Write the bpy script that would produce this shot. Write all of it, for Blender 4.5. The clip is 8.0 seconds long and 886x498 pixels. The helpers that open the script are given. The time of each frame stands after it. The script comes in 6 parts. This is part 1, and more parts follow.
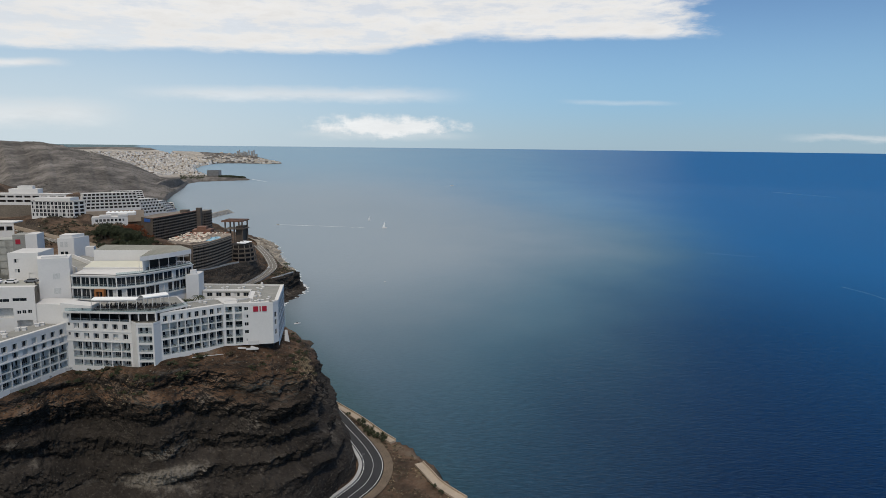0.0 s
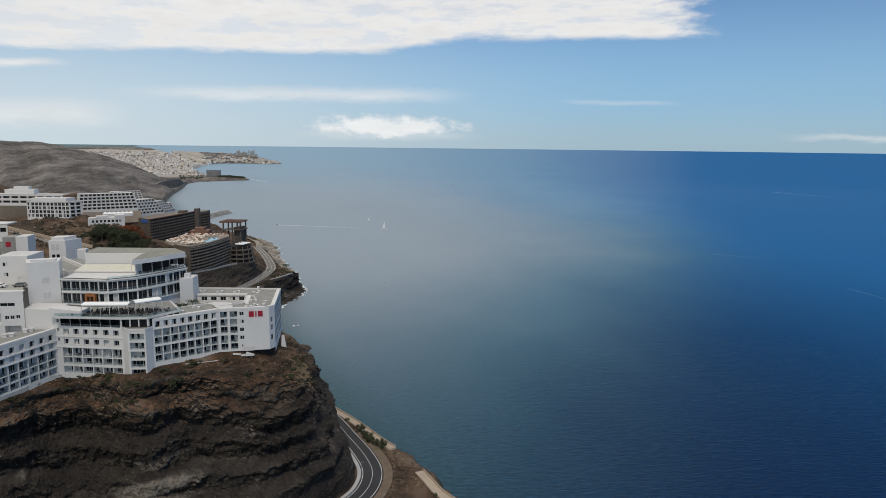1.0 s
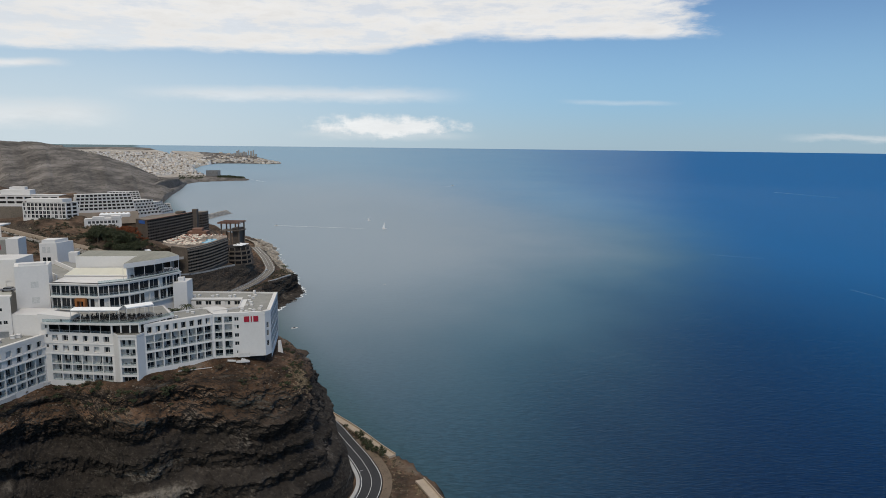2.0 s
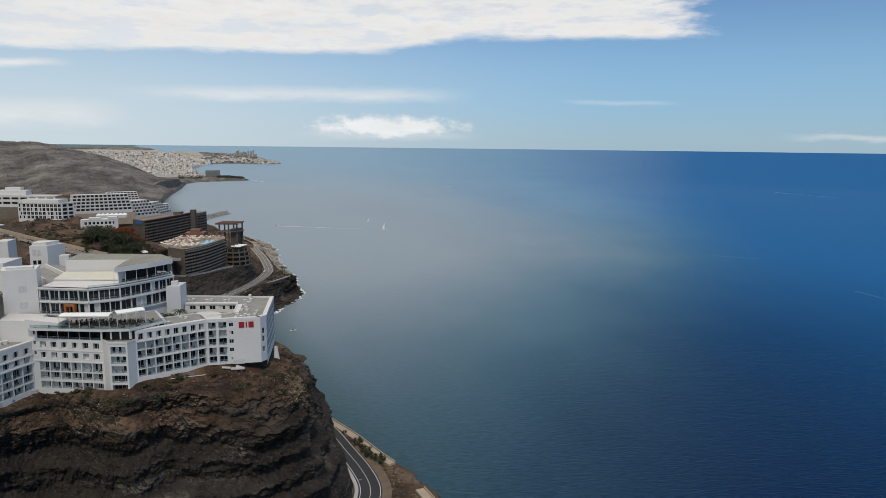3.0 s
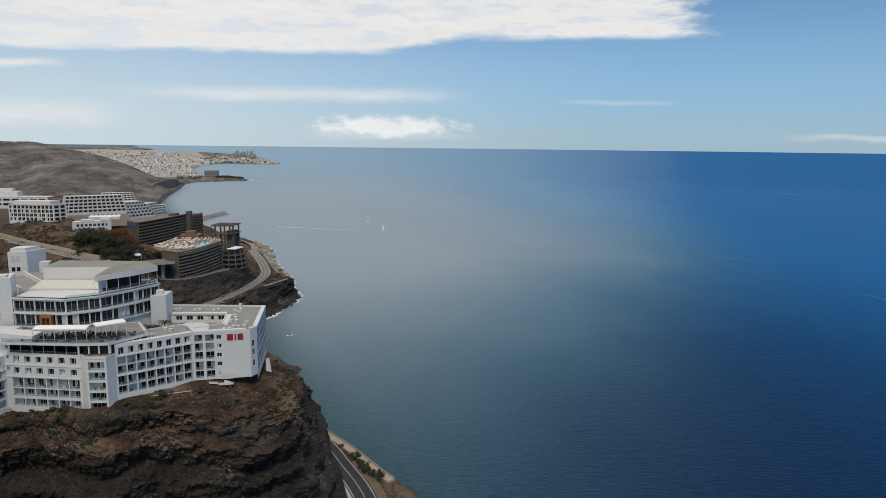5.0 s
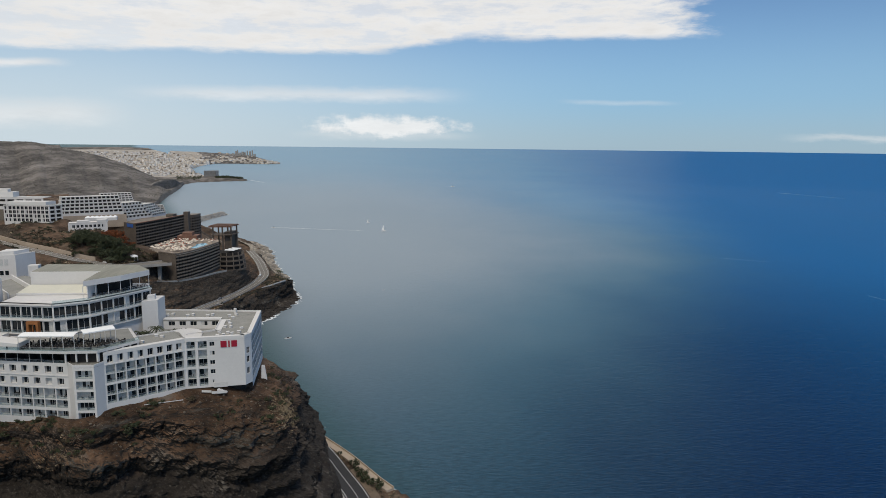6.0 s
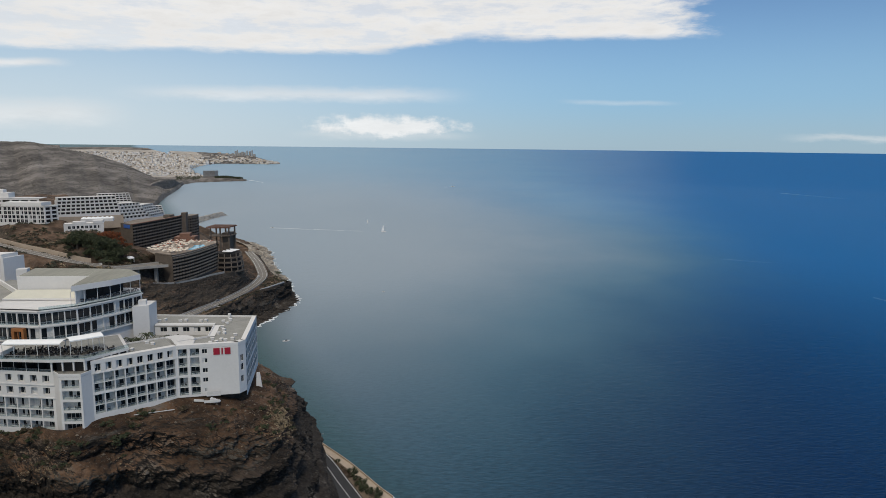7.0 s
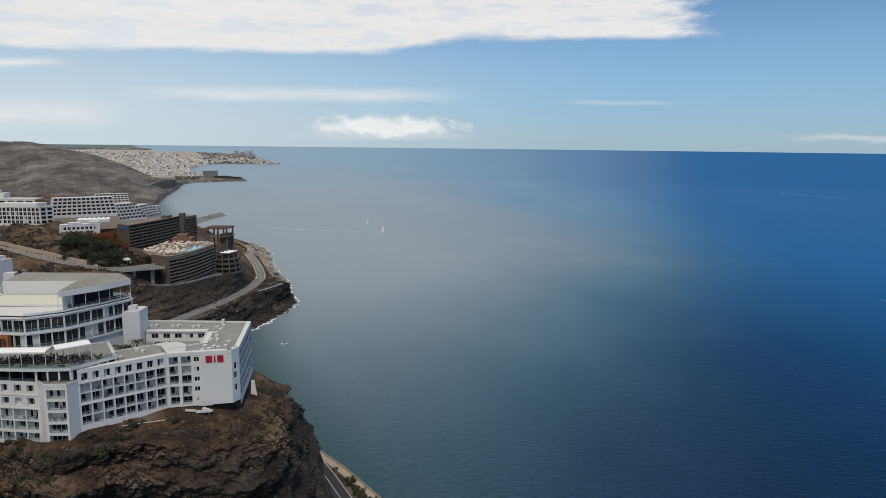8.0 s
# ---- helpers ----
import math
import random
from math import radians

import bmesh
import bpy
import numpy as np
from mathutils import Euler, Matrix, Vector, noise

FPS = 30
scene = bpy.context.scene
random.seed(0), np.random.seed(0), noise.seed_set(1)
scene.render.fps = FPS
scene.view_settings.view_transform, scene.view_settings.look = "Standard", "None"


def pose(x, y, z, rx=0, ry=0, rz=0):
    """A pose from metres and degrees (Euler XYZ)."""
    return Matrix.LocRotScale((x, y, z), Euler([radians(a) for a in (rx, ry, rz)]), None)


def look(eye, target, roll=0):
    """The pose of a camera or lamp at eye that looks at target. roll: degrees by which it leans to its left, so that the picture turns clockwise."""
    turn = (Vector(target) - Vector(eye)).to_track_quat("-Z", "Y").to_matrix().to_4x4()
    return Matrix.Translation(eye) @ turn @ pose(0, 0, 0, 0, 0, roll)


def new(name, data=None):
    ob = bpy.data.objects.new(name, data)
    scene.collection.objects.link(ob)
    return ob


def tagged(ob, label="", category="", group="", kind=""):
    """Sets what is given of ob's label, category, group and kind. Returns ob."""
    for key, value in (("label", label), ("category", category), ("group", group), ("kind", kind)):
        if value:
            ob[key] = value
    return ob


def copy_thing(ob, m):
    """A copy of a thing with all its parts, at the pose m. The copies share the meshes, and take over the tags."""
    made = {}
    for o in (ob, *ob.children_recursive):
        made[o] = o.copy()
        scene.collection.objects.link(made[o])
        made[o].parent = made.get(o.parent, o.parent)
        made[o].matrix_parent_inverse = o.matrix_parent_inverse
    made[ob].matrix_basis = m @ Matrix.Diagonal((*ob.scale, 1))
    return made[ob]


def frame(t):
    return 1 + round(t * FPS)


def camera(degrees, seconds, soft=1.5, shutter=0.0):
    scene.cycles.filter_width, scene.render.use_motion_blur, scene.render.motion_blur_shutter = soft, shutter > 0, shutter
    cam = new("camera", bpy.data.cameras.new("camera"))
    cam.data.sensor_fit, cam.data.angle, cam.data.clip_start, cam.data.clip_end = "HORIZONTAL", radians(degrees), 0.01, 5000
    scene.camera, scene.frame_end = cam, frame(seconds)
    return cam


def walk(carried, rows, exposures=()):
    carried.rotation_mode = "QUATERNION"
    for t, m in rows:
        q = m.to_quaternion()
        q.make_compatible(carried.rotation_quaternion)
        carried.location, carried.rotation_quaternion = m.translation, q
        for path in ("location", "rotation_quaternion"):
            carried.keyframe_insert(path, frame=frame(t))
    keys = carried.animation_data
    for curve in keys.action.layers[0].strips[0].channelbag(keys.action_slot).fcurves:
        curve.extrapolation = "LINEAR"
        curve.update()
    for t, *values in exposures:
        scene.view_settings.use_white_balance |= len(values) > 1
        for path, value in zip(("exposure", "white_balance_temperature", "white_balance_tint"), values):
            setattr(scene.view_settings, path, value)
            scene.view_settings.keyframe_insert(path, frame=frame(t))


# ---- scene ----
cam = camera(68, 8.0, soft=0.75)


def drone(t):
    """Level flight at a steady pace along the coast."""
    u = t / 8
    eye = Vector((-2.63 * u - 0.63 * u * (1 - u), 54.0 * u - 0.55 * u * (1 - u), 143.4 + 0.4 * u))
    return look(eye, eye + Vector((0, 100, -15.615)), 0.66)


walk(cam, [(0.5 * k, drone(0.5 * k)) for k in range(17)])

# ---- world and sun ----
SUN_ELEVATION, SUN_AZIMUTH = radians(56), radians(170)
world = bpy.data.worlds.new("world")
scene.world = world
world.use_nodes = True


def build_sky():
    nt = world.node_tree
    nt.nodes.clear()
    N, L = nt.nodes.new, nt.links.new

    def m(op, a, b=None, c=None, clamp=False):
        n = N("ShaderNodeMath")
        n.operation, n.use_clamp = op, clamp
        for i, v in enumerate((a, b, c)):
            if v is None:
                continue
            if isinstance(v, (int, float)):
                n.inputs[i].default_value = v
            else:
                L(v, n.inputs[i])
        return n.outputs[0]

    def smooth(x, a, b):
        n = N("ShaderNodeMapRange")
        n.interpolation_type = "SMOOTHSTEP"
        L(x, n.inputs[0])
        n.inputs[1].default_value, n.inputs[2].default_value = a, b
        return n.outputs[0]

    def noise_at(x, y, scale, detail=6, rough=0.55):
        co = N("ShaderNodeCombineXYZ")
        L(x, co.inputs[0])
        L(y, co.inputs[1])
        n = N("ShaderNodeTexNoise")
        n.noise_dimensions = "3D"
        L(co.outputs[0], n.inputs["Vector"])
        n.inputs["Scale"].default_value, n.inputs["Detail"].default_value, n.inputs["Roughness"].default_value = scale, detail, rough
        return n.outputs[0]

    tc, sep = N("ShaderNodeTexCoord"), N("ShaderNodeSeparateXYZ")
    L(tc.outputs["Generated"], sep.inputs[0])
    x, y, z = sep.outputs
    az = m("MULTIPLY", m("ARCTAN2", x, y), 57.29578)
    el = m("MULTIPLY", m("ARCSINE", z), 57.29578)
    # height over the horizon measured so that level cloud decks stay level
    pe = m("MULTIPLY", m("DIVIDE", z, m("MAXIMUM", y, 0.25)), 57.29578)
    # high cloud sheet, seen flat from below: coordinates on a plane overhead
    zz = m("MAXIMUM", z, 0.02)
    px, py = m("DIVIDE", x, zz), m("DIVIDE", y, zz)
    n1 = noise_at(m("MULTIPLY", px, 0.45), m("MULTIPLY", py, 1.0), 1.0, 8, 0.6)
    n2 = noise_at(m("MULTIPLY", az, 0.05), m("MULTIPLY", el, 0.42), 1.0, 8, 0.6)
    nf = noise_at(m("MULTIPLY", az, 0.25), m("MULTIPLY", el, 0.9), 1.0, 6, 0.65)
    jitter = m("MULTIPLY", m("SUBTRACT", n2, 0.5), 1.3)
    # the big sheet overhead, its lower edge rising to the right
    rise = m("ADD", m("MULTIPLY", smooth(az, -8.0, 4.0), 1.2), m("MULTIPLY", m("MAXIMUM", m("SUBTRACT", az, 3.0), 0.0), 0.025))
    edge = m("ADD", m("ADD", m("ADD", 7.75, jitter), m("MULTIPLY", m("SUBTRACT", nf, 0.5), 0.9)), rise)
    ends = smooth(m("SUBTRACT", m("ADD", 25.0, m("MULTIPLY", pe, -0.35)), m("ADD", az, m("ADD", m("MULTIPLY", jitter, 2.0), m("MULTIPLY", m("SUBTRACT", nf, 0.5), 9.0)))), -0.5, 4.0)
    sheet = m("MULTIPLY", smooth(m("SUBTRACT", pe, edge), -0.3, 0.5), ends)
    gaps = smooth(m("ADD", nf, m("MULTIPLY", n2, 0.6)), 0.95, 0.72)
    sheet = m("MULTIPLY", sheet, m("ADD", 0.70, m("MULTIPLY", gaps, 0.30)))
    behind = smooth(n1, 0.20, 0.42)

    def streak(a0, a1, e0, half, strength, wob=1.0):
        wobble = m("MULTIPLY", m("SUBTRACT", nf, 0.5), wob)
        d = m("ABSOLUTE", m("SUBTRACT", m("ADD", pe, wobble), e0))
        v = smooth(d, half * 1.15, 0.0)
        s = m("MULTIPLY", smooth(m("SUBTRACT", az, a0), 0.0, (a1 - a0) * 0.3), smooth(m("SUBTRACT", a1, az), 0.0, (a1 - a0) * 0.3))
        return m("MULTIPLY", m("MULTIPLY", v, s), strength)

    cover = m("MAXIMUM", sheet, streak(-40, -28.4, 6.65, 0.45, 0.75, 0.6))
    cover = m("MAXIMUM", cover, streak(-27.5, 3.5, 4.25, 0.75, 0.52, 1.1))
    cover = m("MAXIMUM", cover, streak(-44, -24.0, 2.5, 1.5, 0.5, 1.6))
    cover = m("MAXIMUM", cover, streak(9.0, 20.0, 3.85, 0.25, 0.22, 0.5))
    cover = m("MAXIMUM", cover, streak(26.0, 42.0, 1.1, 0.36, 0.38, 1.3))
    cover = m("MAXIMUM", cover, streak(-14.0, 4.0, 0.9, 0.5, 0.3, 0.8))
    # the small cumulus over the horizon
    puff = noise_at(m("MULTIPLY", az, 0.55), m("MULTIPLY", el, 0.9), 1.0, 7, 0.6)
    ex = m("DIVIDE", m("SUBTRACT", az, -5.1), 7.4)
    ey = m("DIVIDE", m("SUBTRACT", pe, 1.6), 1.15)
    rr = m("SQRT", m("ADD", m("MULTIPLY", ex, ex), m("MULTIPLY", ey, ey)))
    cum = smooth(m("ADD", rr, m("MULTIPLY", m("SUBTRACT", puff, 0.5), 1.8)), 1.05, 0.35)
    cover = m("MAXIMUM", cover, m("MULTIPLY", cum, 0.78))
    # broken cloud over the land and overhead, open sky out to sea on the right
    seaward = m("SUBTRACT", 1.0, m("MULTIPLY", smooth(x, 0.02, 0.35), smooth(z, 0.96, 0.80)))
    cover = m("MAXIMUM", cover, m("MULTIPLY", m("MULTIPLY", m("MULTIPLY", behind, seaward), smooth(el, 15.0, 24.0)), 0.9))

    sky = N("ShaderNodeTexSky")
    sky.sky_type, sky.sun_disc = "NISHITA", False
    sky.sun_elevation, sky.sun_rotation = SUN_ELEVATION, SUN_AZIMUTH
    sky.altitude, sky.air_density, sky.dust_density, sky.ozone_density = 140, 1.0, 0.15, 4.0
    shade = m("ADD", m("ADD", m("MULTIPLY", nf, 2.9), 5.5), m("MULTIPLY", cum, 0.9))
    white = N("ShaderNodeCombineXYZ")
    L(m("MULTIPLY", shade, 1.0), white.inputs[0])
    L(m("MULTIPLY", shade, 0.99), white.inputs[1])
    L(m("MULTIPLY", shade, 0.975), white.inputs[2])
    # pale sea haze along the horizon
    haze = N("ShaderNodeMix")
    haze.data_type = "RGBA"
    L(m("MULTIPLY", smooth(el, 13.0, -2.0), 0.95), haze.inputs["Factor"])
    dim = N("ShaderNodeVectorMath")
    dim.operation = "MULTIPLY"
    L(sky.outputs[0], dim.inputs[0])
    dim.inputs[1].default_value = (0.60, 0.70, 0.78)
    L(dim.outputs[0], haze.inputs["A"])
    low = N("ShaderNodeMix")
    low.data_type = "RGBA"
    L(smooth(el, 4.5, -0.5), low.inputs["Factor"])
    low.inputs["A"].default_value, low.inputs["B"].default_value = (2.05, 3.75, 5.6, 1), (2.8, 3.95, 4.8, 1)
    L(low.outputs["Result"], haze.inputs["B"])
    veil = N("ShaderNodeMix")
    veil.data_type = "RGBA"
    L(m("MULTIPLY", m("MULTIPLY", smooth(az, 18.0, -34.0), smooth(el, 14.0, 1.0)), 0.80), veil.inputs["Factor"])
    L(haze.outputs["Result"], veil.inputs["A"])
    veil.inputs["B"].default_value = (5.3, 6.0, 6.4, 1)
    mix = N("ShaderNodeMix")
    mix.data_type = "RGBA"
    L(cover, mix.inputs["Factor"])
    L(veil.outputs["Result"], mix.inputs["A"])
    L(white.outputs[0], mix.inputs["B"])
    bg, out = N("ShaderNodeBackground"), N("ShaderNodeOutputWorld")
    bg.inputs["Strength"].default_value = 0.12
    L(mix.outputs["Result"], bg.inputs["Color"])
    L(bg.outputs[0], out.inputs[0])


build_sky()
sun = new("sun", bpy.data.lights.new("sun", "SUN"))
sun.data.energy, sun.data.angle, sun.data.color = 1.42, radians(5), (1.0, 0.91, 0.77)
sun_way = Vector((math.sin(SUN_AZIMUTH) * math.cos(SUN_ELEVATION), math.cos(SUN_AZIMUTH) * math.cos(SUN_ELEVATION), math.sin(SUN_ELEVATION)))
sun.matrix_world = look(sun_way * 900, (0, 0, 0))
scene.view_settings.exposure = 0.0


# ---- materials ----
def material(name, color, rough=0.8, metal=0.0, var=0.12, scale=0.5, fine=6.0, bump=0.0, bump_scale=4.0, color2=None, spec=0.5, rand=0.0, stretch=(1, 1, 1)):
    """Paint with blotches at two scales, a slight roughness change and fine relief."""
    mat = bpy.data.materials.new(name)
    mat.use_nodes = True
    nt = mat.node_tree
    N, L = nt.nodes.new, nt.links.new
    bsdf = nt.nodes["Principled BSDF"]
    geo, mp = N("ShaderNodeNewGeometry"), N("ShaderNodeMapping")
    mp.inputs["Scale"].default_value = stretch
    L(geo.outputs["Position"], mp.inputs[0])
    big, small, mixn, ramp = N("ShaderNodeTexNoise"), N("ShaderNodeTexNoise"), N("ShaderNodeMath"), N("ShaderNodeValToRGB")
    for n, s, d in ((big, scale, 4), (small, fine, 6)):
        L(mp.outputs[0], n.inputs["Vector"])
        n.inputs["Scale"].default_value, n.inputs["Detail"].default_value = s, d
    mixn.operation = "ADD"
    L(big.outputs[0], mixn.inputs[0])
    L(small.outputs[0], mixn.inputs[1])
    half = N("ShaderNodeMath")
    half.operation = "MULTIPLY"
    half.inputs[1].default_value = 0.5
    L(mixn.outputs[0], half.inputs[0])
    lo = color2 or [c * (1 - var) for c in color]
    hi = color if color2 else [min(1, c * (1 + var * 0.6)) for c in color]
    ramp.color_ramp.elements[0].position, ramp.color_ramp.elements[1].position = 0.35, 0.65
    ramp.color_ramp.elements[0].color, ramp.color_ramp.elements[1].color = (*lo, 1), (*hi, 1)
    L(half.outputs[0], ramp.inputs[0])
    tint = ramp.outputs[0]
    if rand:
        info, hsv = N("ShaderNodeObjectInfo"), N("ShaderNodeHueSaturation")
        mr = N("ShaderNodeMapRange")
        L(info.outputs["Random"], mr.inputs[0])
        mr.inputs[3].default_value, mr.inputs[4].default_value = 1 - rand, 1 + rand
        L(mr.outputs[0], hsv.inputs["Value"])
        L(tint, hsv.inputs["Color"])
        tint = hsv.outputs[0]
    L(tint, bsdf.inputs["Base Color"])
    bsdf.inputs["Roughness"].default_value, bsdf.inputs["Metallic"].default_value = rough, metal
    bsdf.inputs["Specular IOR Level"].default_value = spec
    if bump:
        b, bn = N("ShaderNodeBump"), N("ShaderNodeTexNoise")
        L(mp.outputs[0], bn.inputs["Vector"])
        bn.inputs["Scale"].default_value, bn.inputs["Detail"].default_value = bump_scale, 8
        L(bn.outputs[0], b.inputs["Height"])
        b.inputs["Strength"].default_value, b.inputs["Distance"].default_value = 0.7, bump
        L(b.outputs[0], bsdf.inputs["Normal"])
    return mat


WHITE = material("white_render", (0.655, 0.638, 0.612), 0.75, var=0.05, scale=0.15, fine=1.5, bump=0.01)
TOWN = material("town_walls", (0.74, 0.71, 0.67), 0.85, var=0.35, scale=0.01, fine=0.05)
OFFWHITE = material("weathered_white", (0.60, 0.585, 0.56), 0.8, var=0.12, scale=0.2, fine=2.0)
ROOF = material("roof_felt", (0.27, 0.265, 0.24), 0.9, var=0.2, scale=0.25, fine=3.0)
ROOF_PALE = material("roof_sheet", (0.38, 0.38, 0.34), 0.6, var=0.15, scale=0.12, fine=2.0)
ROOF_SHEET = material("green_grey_sheet", (0.245, 0.240, 0.195), 0.7, var=0.22, scale=0.16, fine=1.2, stretch=(1, 0.15, 1))
GLASS = material("dark_glass", (0.014, 0.018, 0.022), 0.08, var=0.2, spec=0.3)
CURTAIN = material("curtain", (0.55, 0.55, 0.53), 0.9, var=0.2, scale=2, fine=8)
RAIL_GLASS = material("railing_glass", (0.20, 0.27, 0.31), 0.12, var=0.2)


def see_through(mat, share):
    """Lets part of the light straight through the pane."""
    nt = mat.node_tree
    clear, mix = nt.nodes.new("ShaderNodeBsdfTransparent"), nt.nodes.new("ShaderNodeMixShader")
    clear.inputs[0].default_value = (0.86, 0.93, 0.95, 1)
    mix.inputs[0].default_value = share
    out = next(n for n in nt.nodes if n.type == "OUTPUT_MATERIAL")
    nt.links.new(nt.nodes["Principled BSDF"].outputs[0], mix.inputs[1])
    nt.links.new(clear.outputs[0], mix.inputs[2])
    nt.links.new(mix.outputs[0], out.inputs[0])


see_through(RAIL_GLASS, 0.72)
CLEAR_GLASS = material("clear_glass", (0.12, 0.16, 0.18), 0.1, var=0.2)
see_through(CLEAR_GLASS, 0.9)
# near-black puts the shade of open interiors into colour; also chairs and tyres
DARK = material("interior_shade_and_black", (0.024, 0.022, 0.021), 0.9, var=0.4, scale=0.6)
AWNING = material("cream_awning", (0.62, 0.60, 0.50), 0.8, var=0.06, scale=0.4)
CANVAS = material("white_canvas", (0.85, 0.85, 0.83), 0.8, var=0.04)
RED = material("red_sign", (0.33, 0.008, 0.028), 0.5, var=0.05)
WOOD = material("orange_wood", (0.29, 0.11, 0.03), 0.6, var=0.3, scale=1, fine=8)
ASPHALT = material("asphalt", (0.036, 0.036, 0.038), 0.9, var=0.2, scale=0.15, fine=4)
CONCRETE = material("concrete", (0.36, 0.34, 0.31), 0.9, var=0.25, scale=0.2, fine=2)
PALE_CONCRETE = material("pale_concrete", (0.46, 0.45, 0.43), 0.9, var=0.15, scale=0.3, fine=3)
PAINT_LINE = material("road_paint", (0.7, 0.7, 0.68), 0.7, var=0.15, fine=4)
TAN = material("tan_paving", (0.42, 0.34, 0.26), 0.9, var=0.15, scale=0.2, fine=2)
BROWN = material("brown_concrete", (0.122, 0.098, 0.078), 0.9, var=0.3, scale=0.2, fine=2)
# shade in balcony recesses, put in as dark brown; also the tabletops
BROWN_DARK = material("recess_shade_and_tabletop", (0.026, 0.022, 0.019), 0.9, var=0.4, scale=0.3, fine=2)
TERRACOTTA = material("terracotta", (0.20, 0.105, 0.07), 0.9, var=0.3, scale=0.3, fine=2)
POOL = material("pool_water", (0.05, 0.33, 0.50), 0.1, var=0.1)
LEAF = material("dark_foliage", (0.045, 0.055, 0.022), 0.8, var=0.5, scale=0.6, fine=3)
BARK = material("bark", (0.12, 0.09, 0.06), 0.9, var=0.3, fine=8)
METAL = material("grey_metal", (0.35, 0.35, 0.36), 0.4, metal=0.6, var=0.1)


def rock_material(name, dark, mid, red, pale, scale=1.0, top=None, gentle=(0.45, 0.8), slabs=(), strata=0.17, down=1.0, relief=1.0):
    """Layered volcanic rock with rusty soil on ledges and pale scree; down < 1 draws it out down the slope."""
    mat = bpy.data.materials.new(name)
    mat.use_nodes = True
    nt = mat.node_tree
    N, L = nt.nodes.new, nt.links.new
    bsdf = nt.nodes["Principled BSDF"]
    geo = N("ShaderNodeNewGeometry")

    def tex(sx, sy, sz, detail=8, rough=0.6):
        mp, n = N("ShaderNodeMapping"), N("ShaderNodeTexNoise")
        mp.inputs["Scale"].default_value = (sx * scale, sy * scale * down, sz * scale * down)
        L(geo.outputs["Position"], mp.inputs[0])
        L(mp.outputs[0], n.inputs["Vector"])
        n.inputs["Scale"].default_value, n.inputs["Detail"].default_value, n.inputs["Roughness"].default_value = 1.0, detail, rough
        return n.outputs[0]

    def ramp(v, *stops):
        r = N("ShaderNodeValToRGB")
        L(v, r.inputs[0])
        while len(r.color_ramp.elements) < len(stops):
            r.color_ramp.elements.new(0.5)
        for e, (p, c) in zip(r.color_ramp.elements, stops):
            e.position, e.color = p, (*c, 1)
        return r.outputs[0]

    def blend(f, a, b):
        n = N("ShaderNodeMix")
        n.data_type = "RGBA"
        L(f, n.inputs["Factor"])
        L(a, n.inputs["A"])
        L(b, n.inputs["B"])
        return n.outputs["Result"]

    layers = tex(0.03, 0.03, strata, 7, 0.65)
    grain = tex(0.9, 0.9, 1.4, 8, 0.7)
    patches = tex(0.085, 0.085, 0.12, 7, 0.65)
    base = ramp(layers, (0.41, dark), (0.50, mid), (0.58, [c * 0.55 for c in mid]), (0.68, pale))
    speck = ramp(grain, (0.32, [c * 0.5 for c in dark]), (0.55, mid), (0.75, pale))
    col = blend(ramp(grain, (0.4, (0.15,) * 3), (0.6, (0.6,) * 3)), base, speck)
    # rusty soil lies where the surface is gentle
    sep = N("ShaderNodeSeparateXYZ")
    L(geo.outputs["Normal"], sep.inputs[0])
    flat = N("ShaderNodeMapRange")
    L(sep.outputs[2], flat.inputs[0])
    flat.inputs[1].default_value, flat.inputs[2].default_value = gentle
    soil = ramp(patches, (0.38, [c * 0.22 for c in red]), (0.48, [c * 0.52 for c in red]), (0.57, red), (0.72, pale))
    if top:
        # rusty topsoil above, grey scree on the ledges below
        where, up = N("ShaderNodeSeparateXYZ"), N("ShaderNodeMapRange")
        L(geo.outputs["Position"], where.inputs[0])
        L(where.outputs[2], up.inputs[0])
        up.inputs[1].default_value, up.inputs[2].default_value = top
        scree = ramp(patches, (0.38, [c * 0.5 for c in mid]), (0.50, mid), (0.60, [c * 1.5 for c in mid]), (0.70, pale))
        soil = blend(up.outputs[0], scree, soil)
    gritty = blend(ramp(grain, (0.35, (0.0,) * 3), (0.7, (0.55,) * 3)), soil, speck)
    col = blend(flat.outputs[0], col, gritty)
    # bare pale faces where a slab has fallen away: (centre, half lengths, lean)
    for centre, half, lean in slabs:
        mp, far_, edge = N("ShaderNodeMapping"), N("ShaderNodeVectorMath"), N("ShaderNodeMath")
        mp.vector_type = "TEXTURE"
        mp.inputs["Location"].default_value, mp.inputs["Rotation"].default_value, mp.inputs["Scale"].default_value = centre, (0, -lean, 0), half
        L(geo.outputs["Position"], mp.inputs[0])
        far_.operation = "LENGTH"
        L(mp.outputs[0], far_.inputs[0])
        edge.operation = "MULTIPLY_ADD"
        L(tex(0.28, 0.28, 0.5, 6, 0.7), edge.inputs[0])
        edge.inputs[1].default_value = 1.5
        L(far_.outputs["Value"], edge.inputs[2])
        worn = ramp(grain, (0.36, [c * 0.45 for c in pale]), (0.50, pale), (0.70, [c * 1.2 for c in pale]))
        inside = N("ShaderNodeMapRange")
        L(edge.outputs[0], inside.inputs[0])
        inside.inputs[1].default_value, inside.inputs[2].default_value = 1.85, 1.45
        inside.inputs[4].default_value = 0.85
        col = blend(inside.outputs[0], col, worn)
    L(col, bsdf.inputs["Base Color"])
    bsdf.inputs["Roughness"].default_value = 0.95
    bsdf.inputs["Specular IOR Level"].default_value = 0.2
    b = N("ShaderNodeBump")
    L(tex(0.7, 0.7, 1.6, 10, 0.7), b.inputs["Height"])
